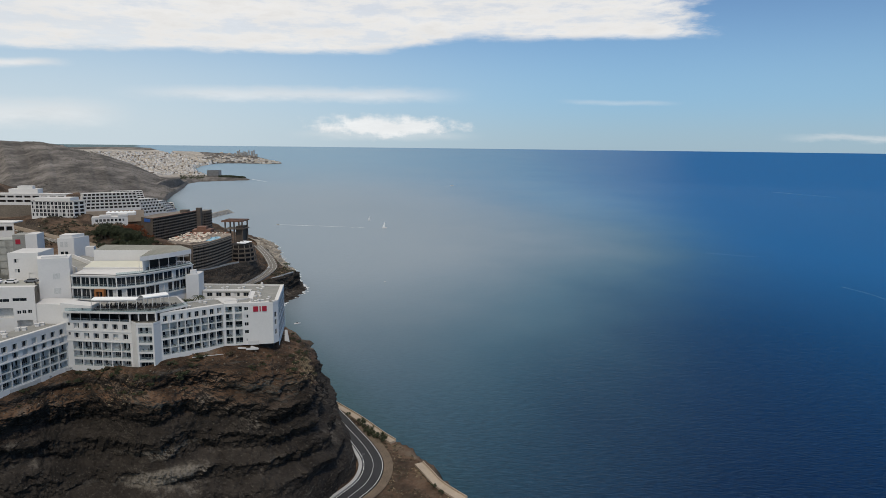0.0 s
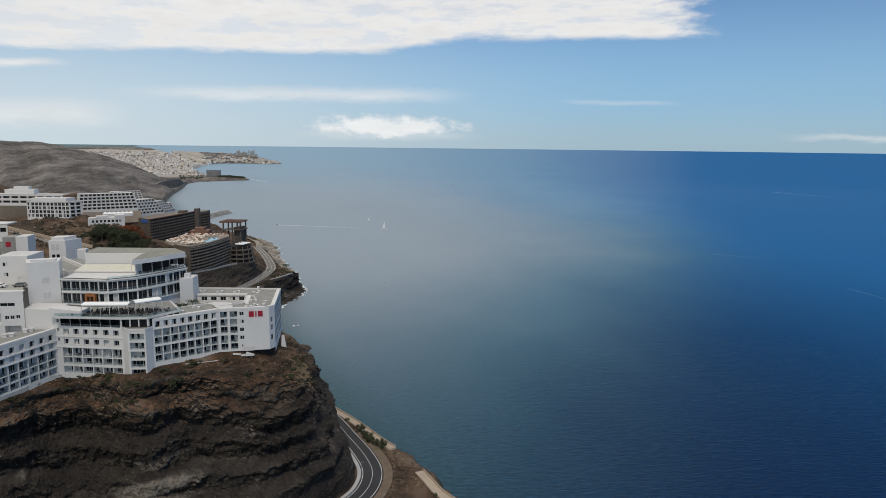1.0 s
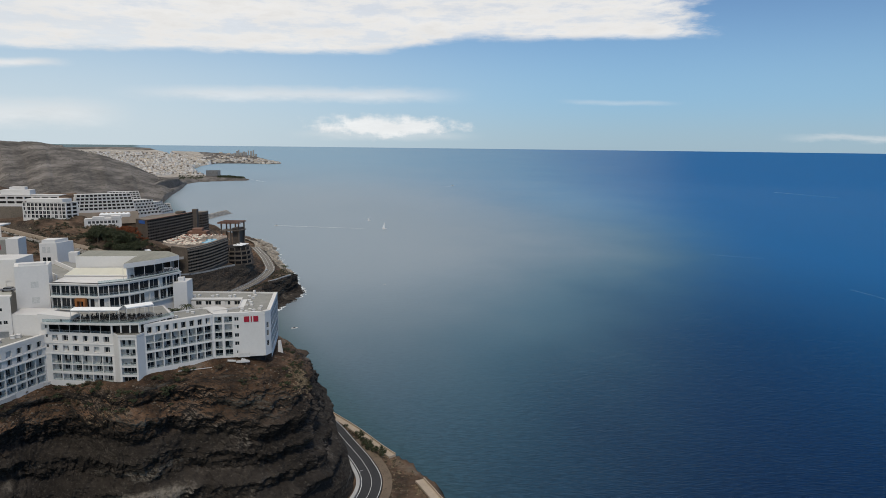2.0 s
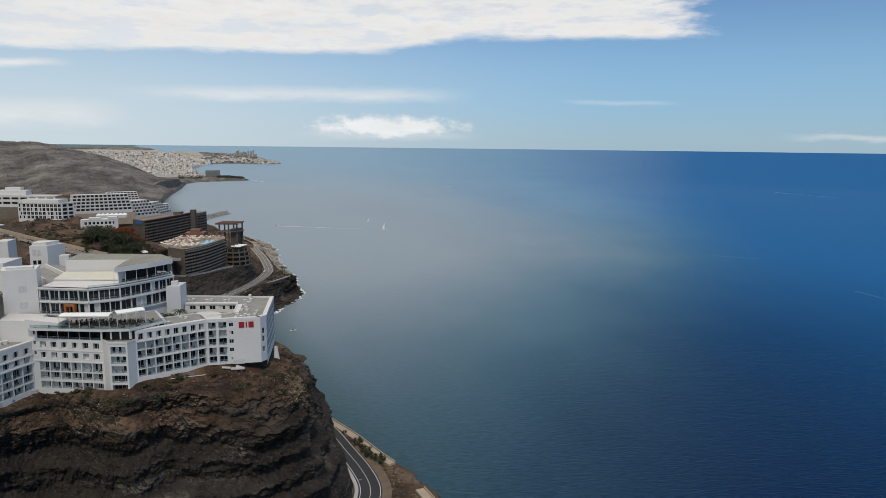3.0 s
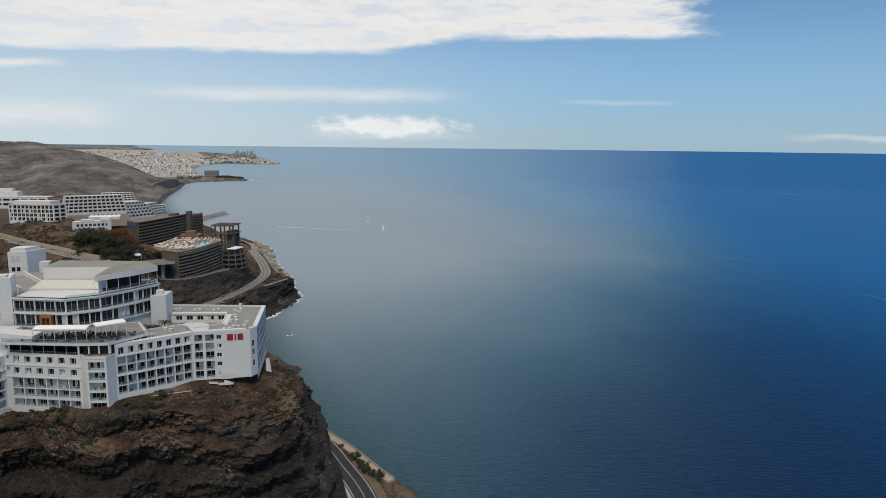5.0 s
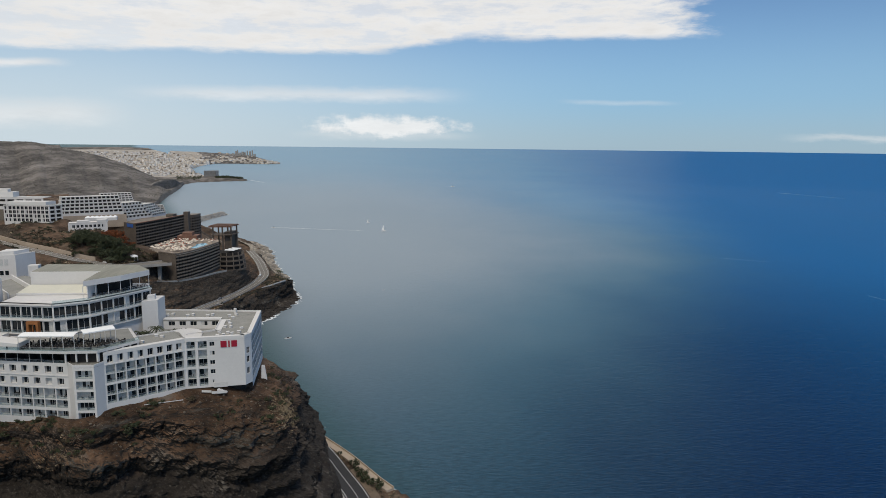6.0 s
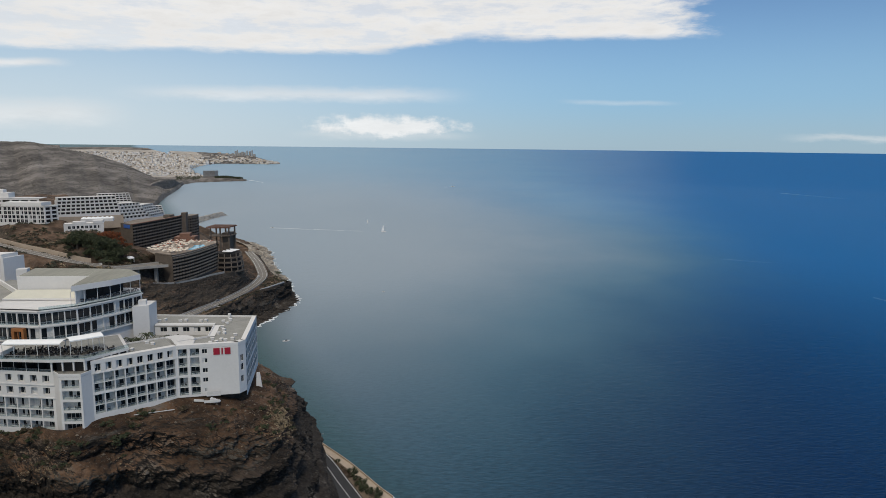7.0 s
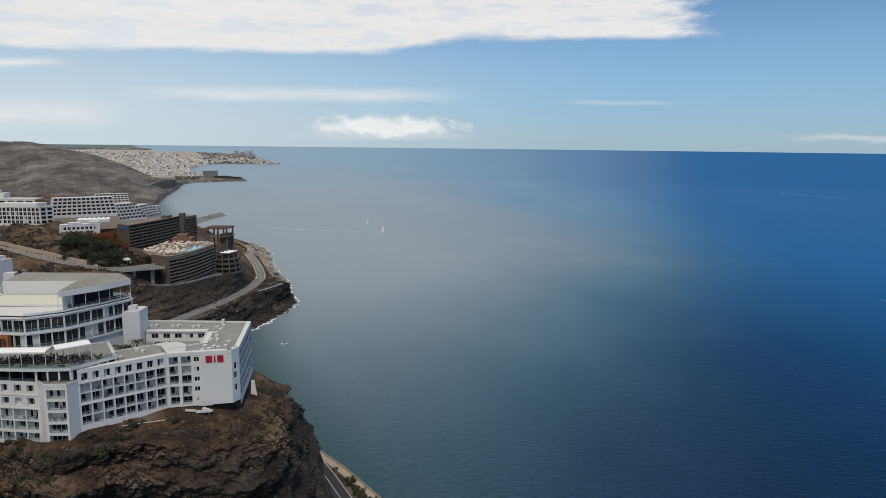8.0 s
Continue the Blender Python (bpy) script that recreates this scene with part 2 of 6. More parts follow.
    b.inputs["Strength"].default_value, b.inputs["Distance"].default_value = relief, 1.1 / scale
    L(b.outputs[0], bsdf.inputs["Normal"])
    return mat


ROCK = rock_material("volcanic_rock", (0.0125, 0.0109, 0.0095), (0.046, 0.038, 0.031), (0.205, 0.118, 0.068), (0.25, 0.22, 0.18), 1.0, (54, 61), (0.48, 0.82),
                     slabs=(((-86.5, 191.5, 39.2), (15.0, 9.0, 2.6), 0.12), ((-126.0, 181.0, 55.0), (3.2, 4.0, 1.7), 0.0)))
EARTH = rock_material("dry_earth", (0.032, 0.027, 0.023), (0.100, 0.082, 0.064), (0.180, 0.112, 0.072), (0.27, 0.22, 0.165), 0.55, gentle=(0.6, 0.88))
PALE_ROCK = rock_material("pale_shore_rock", (0.13, 0.114, 0.094), (0.40, 0.350, 0.285), (0.46, 0.395, 0.31), (0.64, 0.58, 0.49), 0.8)
HILL = rock_material("bare_hill", (0.120, 0.111, 0.102), (0.172, 0.158, 0.144), (0.198, 0.175, 0.154), (0.32, 0.29, 0.26), 0.3, strata=0.03, down=0.3, relief=0.45)
FAR_ROCK = rock_material("far_rock", (0.085, 0.078, 0.072), (0.180, 0.165, 0.150), (0.235, 0.210, 0.185), (0.36, 0.33, 0.29), 0.2)


def sea_material():
    """Deep blue offshore, greener over the shallows, sky reflection painted in; ripples, with smoother and rougher
    lanes.
    """
    mat = bpy.data.materials.new("sea_water")
    mat.use_nodes = True
    nt = mat.node_tree
    N, L = nt.nodes.new, nt.links.new
    bsdf = nt.nodes["Principled BSDF"]
    geo = N("ShaderNodeNewGeometry")

    def tex(sx, sy, turn, detail=5, rough=0.6):
        mp, n = N("ShaderNodeMapping"), N("ShaderNodeTexNoise")
        mp.inputs["Scale"].default_value, mp.inputs["Rotation"].default_value = (sx, sy, 0.1), (0, 0, turn)
        L(geo.outputs["Position"], mp.inputs[0])
        L(mp.outputs[0], n.inputs["Vector"])
        n.inputs["Scale"].default_value, n.inputs["Detail"].default_value, n.inputs["Roughness"].default_value = 1.0, detail, rough
        return n.outputs[0]

    def ranged(v, a, b, c, d):
        n = N("ShaderNodeMapRange")
        n.interpolation_type = "SMOOTHSTEP"
        L(v, n.inputs[0])
        for k, x in enumerate((a, b, c, d)):
            n.inputs[k + 1].default_value = x
        return n.outputs[0]

    # distance from the line of the coast
    dot = N("ShaderNodeVectorMath")
    dot.operation = "DOT_PRODUCT"
    L(geo.outputs["Position"], dot.inputs[0])
    dot.inputs[1].default_value = (0.898, 0.439, 0)
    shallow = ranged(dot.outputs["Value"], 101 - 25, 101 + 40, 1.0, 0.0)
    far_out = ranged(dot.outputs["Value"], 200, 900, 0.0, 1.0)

    def blend(f, a, b):
        n = N("ShaderNodeMix")
        n.data_type = "RGBA"
        for key, v in (("Factor", f), ("A", a), ("B", b)):
            if isinstance(v, tuple):
                n.inputs[key].default_value = (*v, 1)
            else:
                L(v, n.inputs[key])
        return n.outputs["Result"]

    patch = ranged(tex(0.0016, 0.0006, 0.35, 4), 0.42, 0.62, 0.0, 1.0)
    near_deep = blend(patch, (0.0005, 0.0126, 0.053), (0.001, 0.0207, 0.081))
    # farther water is lightened for the sky it should reflect
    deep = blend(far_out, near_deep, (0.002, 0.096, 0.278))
    # turbid water along the land, pale sky reflection painted in; clear blue water out to sea
    def calc(op, a, b=None, c=None):
        n = N("ShaderNodeMath")
        n.operation = op
        for i, v in enumerate((a, b, c)):
            if isinstance(v, (int, float)):
                n.inputs[i].default_value = v
            elif v is not None:
                L(v, n.inputs[i])
        return n.outputs[0]

    sep = N("ShaderNodeSeparateXYZ")
    L(geo.outputs["Position"], sep.inputs[0])
    px, py = sep.outputs[0], sep.outputs[1]
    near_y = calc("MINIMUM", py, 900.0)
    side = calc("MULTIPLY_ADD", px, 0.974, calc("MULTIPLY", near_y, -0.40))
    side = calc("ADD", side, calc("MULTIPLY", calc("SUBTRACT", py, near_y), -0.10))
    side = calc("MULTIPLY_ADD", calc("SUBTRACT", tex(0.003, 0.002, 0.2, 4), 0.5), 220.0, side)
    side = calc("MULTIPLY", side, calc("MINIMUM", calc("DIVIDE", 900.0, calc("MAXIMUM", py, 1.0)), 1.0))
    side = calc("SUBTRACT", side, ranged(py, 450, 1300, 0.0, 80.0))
    turbid_sheen = ranged(side, -540, 150, 1.0, 0.0)
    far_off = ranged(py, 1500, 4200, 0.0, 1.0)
    # less painted reflection close by, more where the view grazes the water
    deep = blend(ranged(turbid_sheen, 0.0, 0.45, 0.0, 1.0), deep, blend(ranged(py, 500, 1900, 0.0, 1.0), blend(ranged(py, 200, 620, 0.0, 1.0), (0.018, 0.056, 0.086), (0.050, 0.130, 0.190)), (0.078, 0.205, 0.345)))
    col = blend(ranged(turbid_sheen, 0.22, 1.0, 0.0, 1.0), deep, blend(far_off, blend(ranged(py, 230, 760, 0.0, 1.0), (0.094, 0.121, 0.142), (0.258, 0.300, 0.330)), (0.195, 0.318, 0.415)))
    col = blend(shallow, col, (0.022, 0.066, 0.066))
    # lit and shaded sides of the near ripples, painted into the colour
    ripple_shade = ranged(tex(0.22, 0.62, 0.3, 5, 0.65), 0.36, 0.64, 0.80, 1.20)
    near_ = ranged(py, 240, 560, 1.0, 0.0)
    ripple_shade = calc("ADD", 1.0, calc("MULTIPLY", calc("SUBTRACT", ripple_shade, 1.0), near_))
    rippled = N("ShaderNodeVectorMath")
    rippled.operation = "SCALE"
    L(col, rippled.inputs[0])
    L(ripple_shade, rippled.inputs["Scale"])
    col = rippled.outputs[0]
    b = N("ShaderNodeBump")
    L(tex(0.10, 0.24, 0.5, 7, 0.68), b.inputs["Height"])
    b.inputs["Strength"].default_value, b.inputs["Distance"].default_value = 0.42, 1.7
    # short chop, seen only where the water is near
    chop = N("ShaderNodeBump")
    L(tex(0.26, 0.75, 0.35, 4, 0.6), chop.inputs["Height"])
    chop.inputs["Strength"].default_value, chop.inputs["Distance"].default_value = 0.75, 1.1
    L(b.outputs[0], chop.inputs["Normal"])
    L(ranged(py, 260, 620, 0.8, 0.0), chop.inputs["Strength"])
    b = chop
    # the water's colour with its painted reflection, under a glossy skin
    body, skin, fres, mix = N("ShaderNodeBsdfDiffuse"), N("ShaderNodeBsdfGlossy"), N("ShaderNodeFresnel"), N("ShaderNodeMixShader")
    L(col, body.inputs["Color"])
    skin.inputs["Color"].default_value = (0.78, 0.90, 1.0, 1)
    L(ranged(tex(0.004, 0.0015, 1.2, 5), 0.40, 0.66, 0.27, 0.20), skin.inputs["Roughness"])
    fres.inputs["IOR"].default_value = 1.33
    for n in (skin, fres):
        L(b.outputs[0], n.inputs["Normal"])
    L(calc("MULTIPLY", fres.outputs[0], 0.33), mix.inputs[0])
    L(body.outputs[0], mix.inputs[1])
    L(skin.outputs[0], mix.inputs[2])
    nt.nodes.remove(bsdf)
    out = [n for n in nt.nodes if n.type == "OUTPUT_MATERIAL"][0]
    L(mix.outputs[0], out.inputs[0])
    return mat


SEA = sea_material()


# ---- mesh helpers ----
class Build:
    """Collects faces, each with the index of its material."""

    def __init__(self):
        self.v, self.f, self.m = [], [], []

    def face(self, pts, m=0):
        k = len(self.v)
        self.v += [tuple(p) for p in pts]
        self.f.append(tuple(range(k, k + len(pts))))
        self.m.append(m)

    def prism(self, poly, z0, z1, m=0, top=None):
        """An upright prism over a plan; z1 may be one height or one for each corner."""
        n = len(poly)
        area = sum(poly[i][0] * poly[(i + 1) % n][1] - poly[(i + 1) % n][0] * poly[i][1] for i in range(n))
        if area < 0:
            poly = poly[::-1]
            if not isinstance(z1, (int, float)):
                z1 = z1[::-1]
            if not isinstance(z0, (int, float)):
                z0 = z0[::-1]
        hi = [z1] * n if isinstance(z1, (int, float)) else z1
        lo = [z0] * n if isinstance(z0, (int, float)) else z0
        for i in range(n):
            j = (i + 1) % n
            a, b = poly[i], poly[j]
            self.face([(a[0], a[1], lo[i]), (b[0], b[1], lo[j]), (b[0], b[1], hi[j]), (a[0], a[1], hi[i])], m)
        self.face([(p[0], p[1], h) for p, h in zip(poly, hi)], m if top is None else top)
        self.face([(p[0], p[1], h) for p, h in zip(poly, lo)][::-1], m)
        return self

    def bar(self, p, q, inner, outer, z0, z1, m=0):
        """A box along p-q, from inner to outer metres off that line, to its right."""
        d = Vector((q[0] - p[0], q[1] - p[1])).normalized()
        n = Vector((d.y, -d.x))
        P, Q = Vector(p[:2]), Vector(q[:2])
        return self.prism([tuple(P + n * outer), tuple(Q + n * outer), tuple(Q + n * inner), tuple(P + n * inner)], z0, z1, m)

    def box(self, x, y, z, sx, sy, sz, turn=0.0, m=0):
        """A box that stands at x, y, z."""
        c, s = math.cos(radians(turn)), math.sin(radians(turn))
        poly = [(x + c * a - s * b, y + s * a + c * b) for a, b in ((-sx / 2, -sy / 2), (sx / 2, -sy / 2), (sx / 2, sy / 2), (-sx / 2, sy / 2))]
        return self.prism(poly, z, z + sz, m)

    def make(self, name, mats, parent=None, label="", smooth=False):
        me = bpy.data.meshes.new(name)
        seen, verts, index = {}, [], []
        for p in self.v:
            key = (round(p[0], 3), round(p[1], 3), round(p[2], 3))
            if key not in seen:
                seen[key] = len(verts)
                verts.append(p)
            index.append(seen[key])
        me.from_pydata(verts, [], [tuple(index[i] for i in f) for f in self.f])
        for mt in mats if isinstance(mats, (list, tuple)) else [mats]:
            me.materials.append(mt)
        me.polygons.foreach_set("material_index", self.m)
        if smooth:
            me.polygons.foreach_set("use_smooth", [True] * len(self.f))
        me.update()
        ob = new(name, me)
        if parent:
            ob.parent = parent
            ob.matrix_parent_inverse = parent.matrix_basis.inverted()
        if label:
            tagged(ob, label)
        return ob


def thing(name, at, label, category, group="", kind=""):
    ob = new(name)
    ob.matrix_basis = pose(*at)
    ob.empty_display_size = 1.0
    return tagged(ob, label, category, group, kind)


def sheet(name, grid, mat, label="", smooth=True):
    """A sheet from a grid of points, rows by columns."""
    rows, cols = grid.shape[:2]
    k = np.arange(rows * cols).reshape(rows, cols)
    quads = np.stack([k[:-1, :-1], k[:-1, 1:], k[1:, 1:], k[1:, :-1]], -1).reshape(-1, 4)
    me = bpy.data.meshes.new(name)
    me.from_pydata(grid.reshape(-1, 3).tolist(), [], quads.tolist())
    me.materials.append(mat)
    me.polygons.foreach_set("use_smooth", [smooth] * len(quads))
    me.update()
    return new(name, me)


def fractal(x, y, z, octaves=4, rough=0.5):
    return sum(rough ** k * noise.noise((x * 2**k, y * 2**k, z * 2**k + 7.3 * k)) for k in range(octaves))


def block_noise(x, y, z):
    """Stepped blocks: each cell of broken rock stands out by its own amount."""
    d, pts = noise.voronoi((x, y, z))
    c = pts[0]
    h = math.sin(c.x * 12.99 + c.y * 78.23 + c.z * 37.7) * 43758.5
    return (h - math.floor(h)) - 0.5, min(1.0, (d[1] - d[0]) * 4)


# ---- sea ----
EYE0 = Vector((0, 27))


def sea_level(r):
    """The sheet lifts far out, to put the horizon where the earth's curve would show it."""
    return 0.0 if r < 2800 else 130.0 * ((r - 2800) / 2080) ** 1.25


radii = [0, 60, 120, 200, 300, 450, 650, 900, 1200, 1600, 2100, 2800] + [2800 + 2080 * k / 30 for k in range(1, 31)]
angles = [2 * math.pi * k / 96 for k in range(97)]
sea_grid = np.array([[(EYE0.x + rr * math.sin(a), EYE0.y + rr * math.cos(a), sea_level(rr)) for a in angles] for rr in radii])
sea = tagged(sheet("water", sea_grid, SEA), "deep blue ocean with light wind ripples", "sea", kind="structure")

# ---- land ----
COAST = [(-420, 60), (-220, 105), (-130, 130), (-70, 160), (-30, 185), (0, 205), (8, 228), (2, 241), (-4, 253), (-12, 266), (-20.5, 278), (-35, 293), (-52, 314),
         (-75, 345), (-115, 400), (-155, 450), (-181, 500), (-168, 534), (-161, 566), (-155.5, 595), (-149.5, 618), (-146.5, 638), (-145, 650), (-149, 664), (-162, 692), (-183, 737), (-200, 782),
         (-223, 842), (-247, 918), (-287, 990), (-420, 1130), (-600, 1210)]
HEIGHTS = [(-480, 1010, 58), (-440, 1012, 46), (-400, 1010, 30), (-95, 225, 70), (-130, 225, 72), (-75, 250, 70), (-110, 270, 80), (-150, 250, 84), (-180, 330, 78), (-220, 250, 88), (-320, 300, 85), (-200, 430, 60), (-262, 490, 49), (-310, 505, 54),
           (-300, 552, 66), (-345, 572, 72), (-250, 531, 51), (-280, 558, 64), (-225, 560, 34), (-205, 610, 36), (-190, 640, 36), (-262, 610, 47), (-300, 590, 68), (-330, 600, 79),
           (-392, 634, 74), (-292, 563, 71.5), (-303, 574, 73), (-290, 580, 71.5), (-352, 586, 75.5), (-330, 586, 76), (-374, 588, 74), (-278, 585, 66), (-262, 585, 57), (-312, 680, 70), (-292, 634, 52), (-298, 616, 60), (-287, 612, 56), (-278, 632, 44), (-280, 655, 44), (-268, 668, 42), (-266, 700, 40), (-258, 730, 38), (-250, 650, 42), (-262, 640, 43), (-330, 780, 50), (-300, 900, 12), (-450, 700, 88), (-600, 800, 95), (-420, 1000, 25), (-230, 760, 19)]
_coast = np.array(COAST, float)
_heights = np.array(HEIGHTS, float)


def inland(x, y):
    """Metres in from the coast line; negative at sea."""
    p = np.array((x, y))
    a, b = _coast[:-1], _coast[1:]
    d = b - a
    t = np.clip(((p - a) * d).sum(1) / (d * d).sum(1), 0, 1)
    off = p - (a + d * t[:, None])
    q = np.hypot(off[:, 0], off[:, 1])
    k = int(q.argmin())
    side = d[k, 0] * off[k, 1] - d[k, 1] * off[k, 0]
    return float(q[k] if side > 0 else -q[k])


COAST_ROAD = [(-62, 318, 15.2), (-50, 299, 15.2), (-42.5, 285, 15.2), (-33, 267, 15.2), (-27.6, 252, 15.2), (-28, 238, 15.2), (-33, 226.5, 15.2), (-42, 212, 15.2), (-60, 190, 15.2), (-95, 160, 15.2)]
ROAD2 = [(-206, 470, 17.8), (-196, 506, 17.8), (-187.5, 537, 17.8), (-178.3, 574, 17.8), (-174, 606, 17.8), (-173.2, 640, 17.8), (-177, 672, 17.8), (-188, 706, 17.8), (-206, 755, 17), (-240, 840, 14)]
ROAD3 = [(-395, 585, 66), (-340, 548, 63.5), (-308, 538, 59.8), (-283, 531, 56.3), (-268.6, 532.5, 53.6), (-254, 531, 52), (-240, 533, 52), (-226, 545, 52)]
ROAD4 = [(-219, 525, 41), (-211, 539, 38.4), (-202.2, 560, 36.9), (-196, 580, 36.7), (-190, 595, 36.4)]
# the rock bank between the brown hotel and the coast road: (top, middle, foot)
BANK = [((-236, 488, 46), (-222, 494, 32), (-206, 498, 17)), ((-224, 508, 44), (-212, 514, 32), (-199.5, 512, 17)), ((-214, 524, 41), (-204, 527, 30), (-193.8, 538, 17)),
        ((-207, 538, 37.8), (-198, 547, 28), (-189, 556, 17)), ((-198.5, 560, 36.4), (-191, 566, 27), (-184.3, 574, 17)), ((-192, 580, 36.2), (-186, 586, 27), (-181, 592, 17)),
        ((-184, 600, 35.5), (-182, 602, 27), (-179.5, 606, 17)), ((-182, 616, 35), (-180, 620, 27), (-178.6, 625, 17)), ((-186, 634, 33), (-182, 637, 26), (-178.6, 642, 17)),
        ((-197, 655, 31), (-189, 662, 24), (-182.5, 670, 17)), ((-212, 690, 28), (-203, 697, 23), (-194, 706, 17)), ((-236, 750, 24), (-224, 752, 20), (-213, 755, 16))]
# the low sea cliff of that headland: (top, middle, foot, edge under water)
HEADLAND = [((-186, 500, 17.6), (-181, 498, 10), (-176, 497, 3), (-162, 487, -1)),
            ((-173.5, 533, 19.3), (-170.5, 530, 10), (-168, 528, 3), (-157, 518, -1)),
            ((-166.8, 566, 19.5), (-163, 563, 10), (-160, 561, 3), (-150, 549, -1)),
            ((-162, 597, 19.5), (-157, 592, 10), (-153.5, 588, 3), (-142, 576, -1)),
            ((-154, 620, 19), (-151.5, 618, 10), (-149.6, 616, 3), (-136, 604, -1)),
            ((-149, 640, 17.8), (-147, 639, 9), (-146.5, 636, 3), (-132, 628, -1.2)),
            ((-147.5, 652, 16), (-145.5, 652, 9), (-146, 653, 3), (-134, 651, -1.5)),
            ((-150, 664, 14.5), (-149, 666, 9), (-150, 670, 3), (-142, 670, -2)),
            ((-170, 688, 12.8), (-162, 693, 8), (-160, 699, 2), (-153, 700, -2)),
            ((-194, 732, 11.5), (-185, 737, 8), (-177, 742, 3), (-168, 743, -2)),
            ((-214, 772, 11), (-204, 779, 7.5), (-196, 784, 3), (-185, 786, -2)),
            ((-238, 830, 10.5), (-228, 838, 7), (-220, 846, 3), (-210, 850, -2)),
            ((-262, 908, 9.5), (-252, 915, 6.5), (-243, 925, 3), (-235, 930, -2)),
            ((-304, 978, 8.5), (-294, 987, 5), (-284, 1000, 2), (-277, 1008, -2))]
_bank_y, _bank_x = [t_[0][1] for t_ in BANK], [t_[0][0] for t_ in BANK]
_road_a = np.array([p for r in (ROAD2, ROAD3, COAST_ROAD, ROAD4) for p in r[:-1]], float)
_road_b = np.array([p for r in (ROAD2, ROAD3, COAST_ROAD, ROAD4) for p in r[1:]], float)


def near_road(x, y):
    """How far the nearest road lies, and its height there."""
    d = _road_b - _road_a
    t = np.clip(((x - _road_a[:, 0]) * d[:, 0] + (y - _road_a[:, 1]) * d[:, 1]) / (d[:, 0] ** 2 + d[:, 1] ** 2), 0, 1)
    q = _road_a + d * t[:, None]
    off = np.hypot(q[:, 0] - x, q[:, 1] - y)
    k = int(off.argmin())
    return float(off[k]), float(q[k, 2])


def land_height(x, y):
    d = inland(x, y)
    if d < -16:
        return -8.0
    w = 1.0 / (np.hypot(_heights[:, 0] - x, _heights[:, 1] - y) + 4) ** 3.2
    h = float((w * _heights[:, 2]).sum() / w.sum())
    rough = fractal(x / 34, y / 34, 0.3, 5, 0.55)
    h += 2.6 * rough
    jag = fractal(x / 13, y / 13, 2.1, 4)
    blk, _c = block_noise(x / 7, y / 7, 0.4)
    if y < 420:
        h = min(h, 15.0 + max(0.0, d - 38) * 2.2)
        h = min(h, 14.4 + 0.4 * jag) if d < 34 else h
        h = min(h, 0.5 + (d + 6.5 + 2.4 * jag + 2.4 * blk) * 2.1)
        if (y < 236 and x > -175) or (x > -76 and y < 268):
            h = min(h, 55.0)
        if -190 < x < -60 and y < 209:
            h = min(h, 10.0)
    else:
        # level ground behind the sea cliff, then up the slope
        e = d + 0.8 * jag
        top = 18.7 if y < 630 else max(7.0, 18.7 - (y - 630) * 0.10)
        shore = -6.0 if e < 1 else min(top, -6.0 + (e - 1) * 7)
        shore += 0.5 * jag + max(0.0, e - 26) * (1.25 if y < 760 else 0.7)
        h = min(h, shore)
    off, z = near_road(x, y)
    if off < 16 and h > 3:
        f = min(1.0, max(0.0, (off - 6.0) / 8.0))
        h = (z - 0.45) * (1 - f) + h * f
    if 490 < y < 750 and x > np.interp(y, _bank_y, _bank_x) - 0.5:
        h = min(h, 18.7)
    return h


def land_sheet():
    xs = np.arange(-720, 22, 3.0)
    ys = np.concatenate([np.arange(90, 820, 3.0), np.arange(820, 1240, 6.0)])
    grid = np.array([[(x, y, land_height(x, y)) for x in xs] for y in ys])
    ob = sheet("ground", grid, EARTH)
    return tagged(ob, "dry brown volcanic hillside with scrub", "hillside", kind="structure")


land_sheet()

# the cliff below the hotel: lines of (building foot, rim, middle, foot of the cliff)
CLIFF = [((-215, 150, 69), (-205, 140, 61), (-198, 128, 40), (-190, 112, 14)),
         ((-160, 166, 68.5), (-153.4, 162.0, 63.5), (-150.5, 157.4, 46.0), (-135, 133, 14)),
         ((-133.5, 187, 69), (-129.2, 184.4, 64.7), (-126.1, 179.8, 46.0), (-110, 156, 14)),
         ((-126, 211.5, 69.3), (-121.7, 204.6, 64.5), (-118.7, 200.0, 46.0), (-98, 168, 14)),
         ((-112, 211, 70.3), (-109.4, 204.7, 65.5), (-106.4, 200.1, 46.0), (-88, 172, 14)),
         ((-97, 204.9, 71.6), (-94.4, 199.9, 66.6), (-91.0, 195.6, 46.0), (-77, 178, 14)),
         ((-85, 217.5, 73.4), (-81.0, 210.6, 67.9), (-77.7, 206.2, 46.0), (-64, 188, 14)),
         ((-71, 226, 73.4), (-62.4, 216.6, 66.1), (-58.7, 210.7, 46.0), (-50, 197, 14)),
         ((-63, 231, 71.2), (-48, 224, 62), (-45.2, 225, 40), (-38, 231, 14)),
         ((-64, 241, 70), (-48.5, 237.5, 62.5), (-46.2, 240, 42), (-33.5, 246, 14)),
         ((-66, 254, 69.5), (-55.5, 256, 63), (-50, 259, 41), (-37, 266, 14)),
         ((-72, 272, 68), (-61.5, 277, 60), (-54.5, 285, 38), (-46, 291, 14)),
         ((-88, 308, 54), (-72, 314, 42), (-66, 318, 30), (-60, 316, 14)),
         ((-130, 345, 34), (-118, 356, 28), (-110, 362, 22), (-102, 370, 12))]


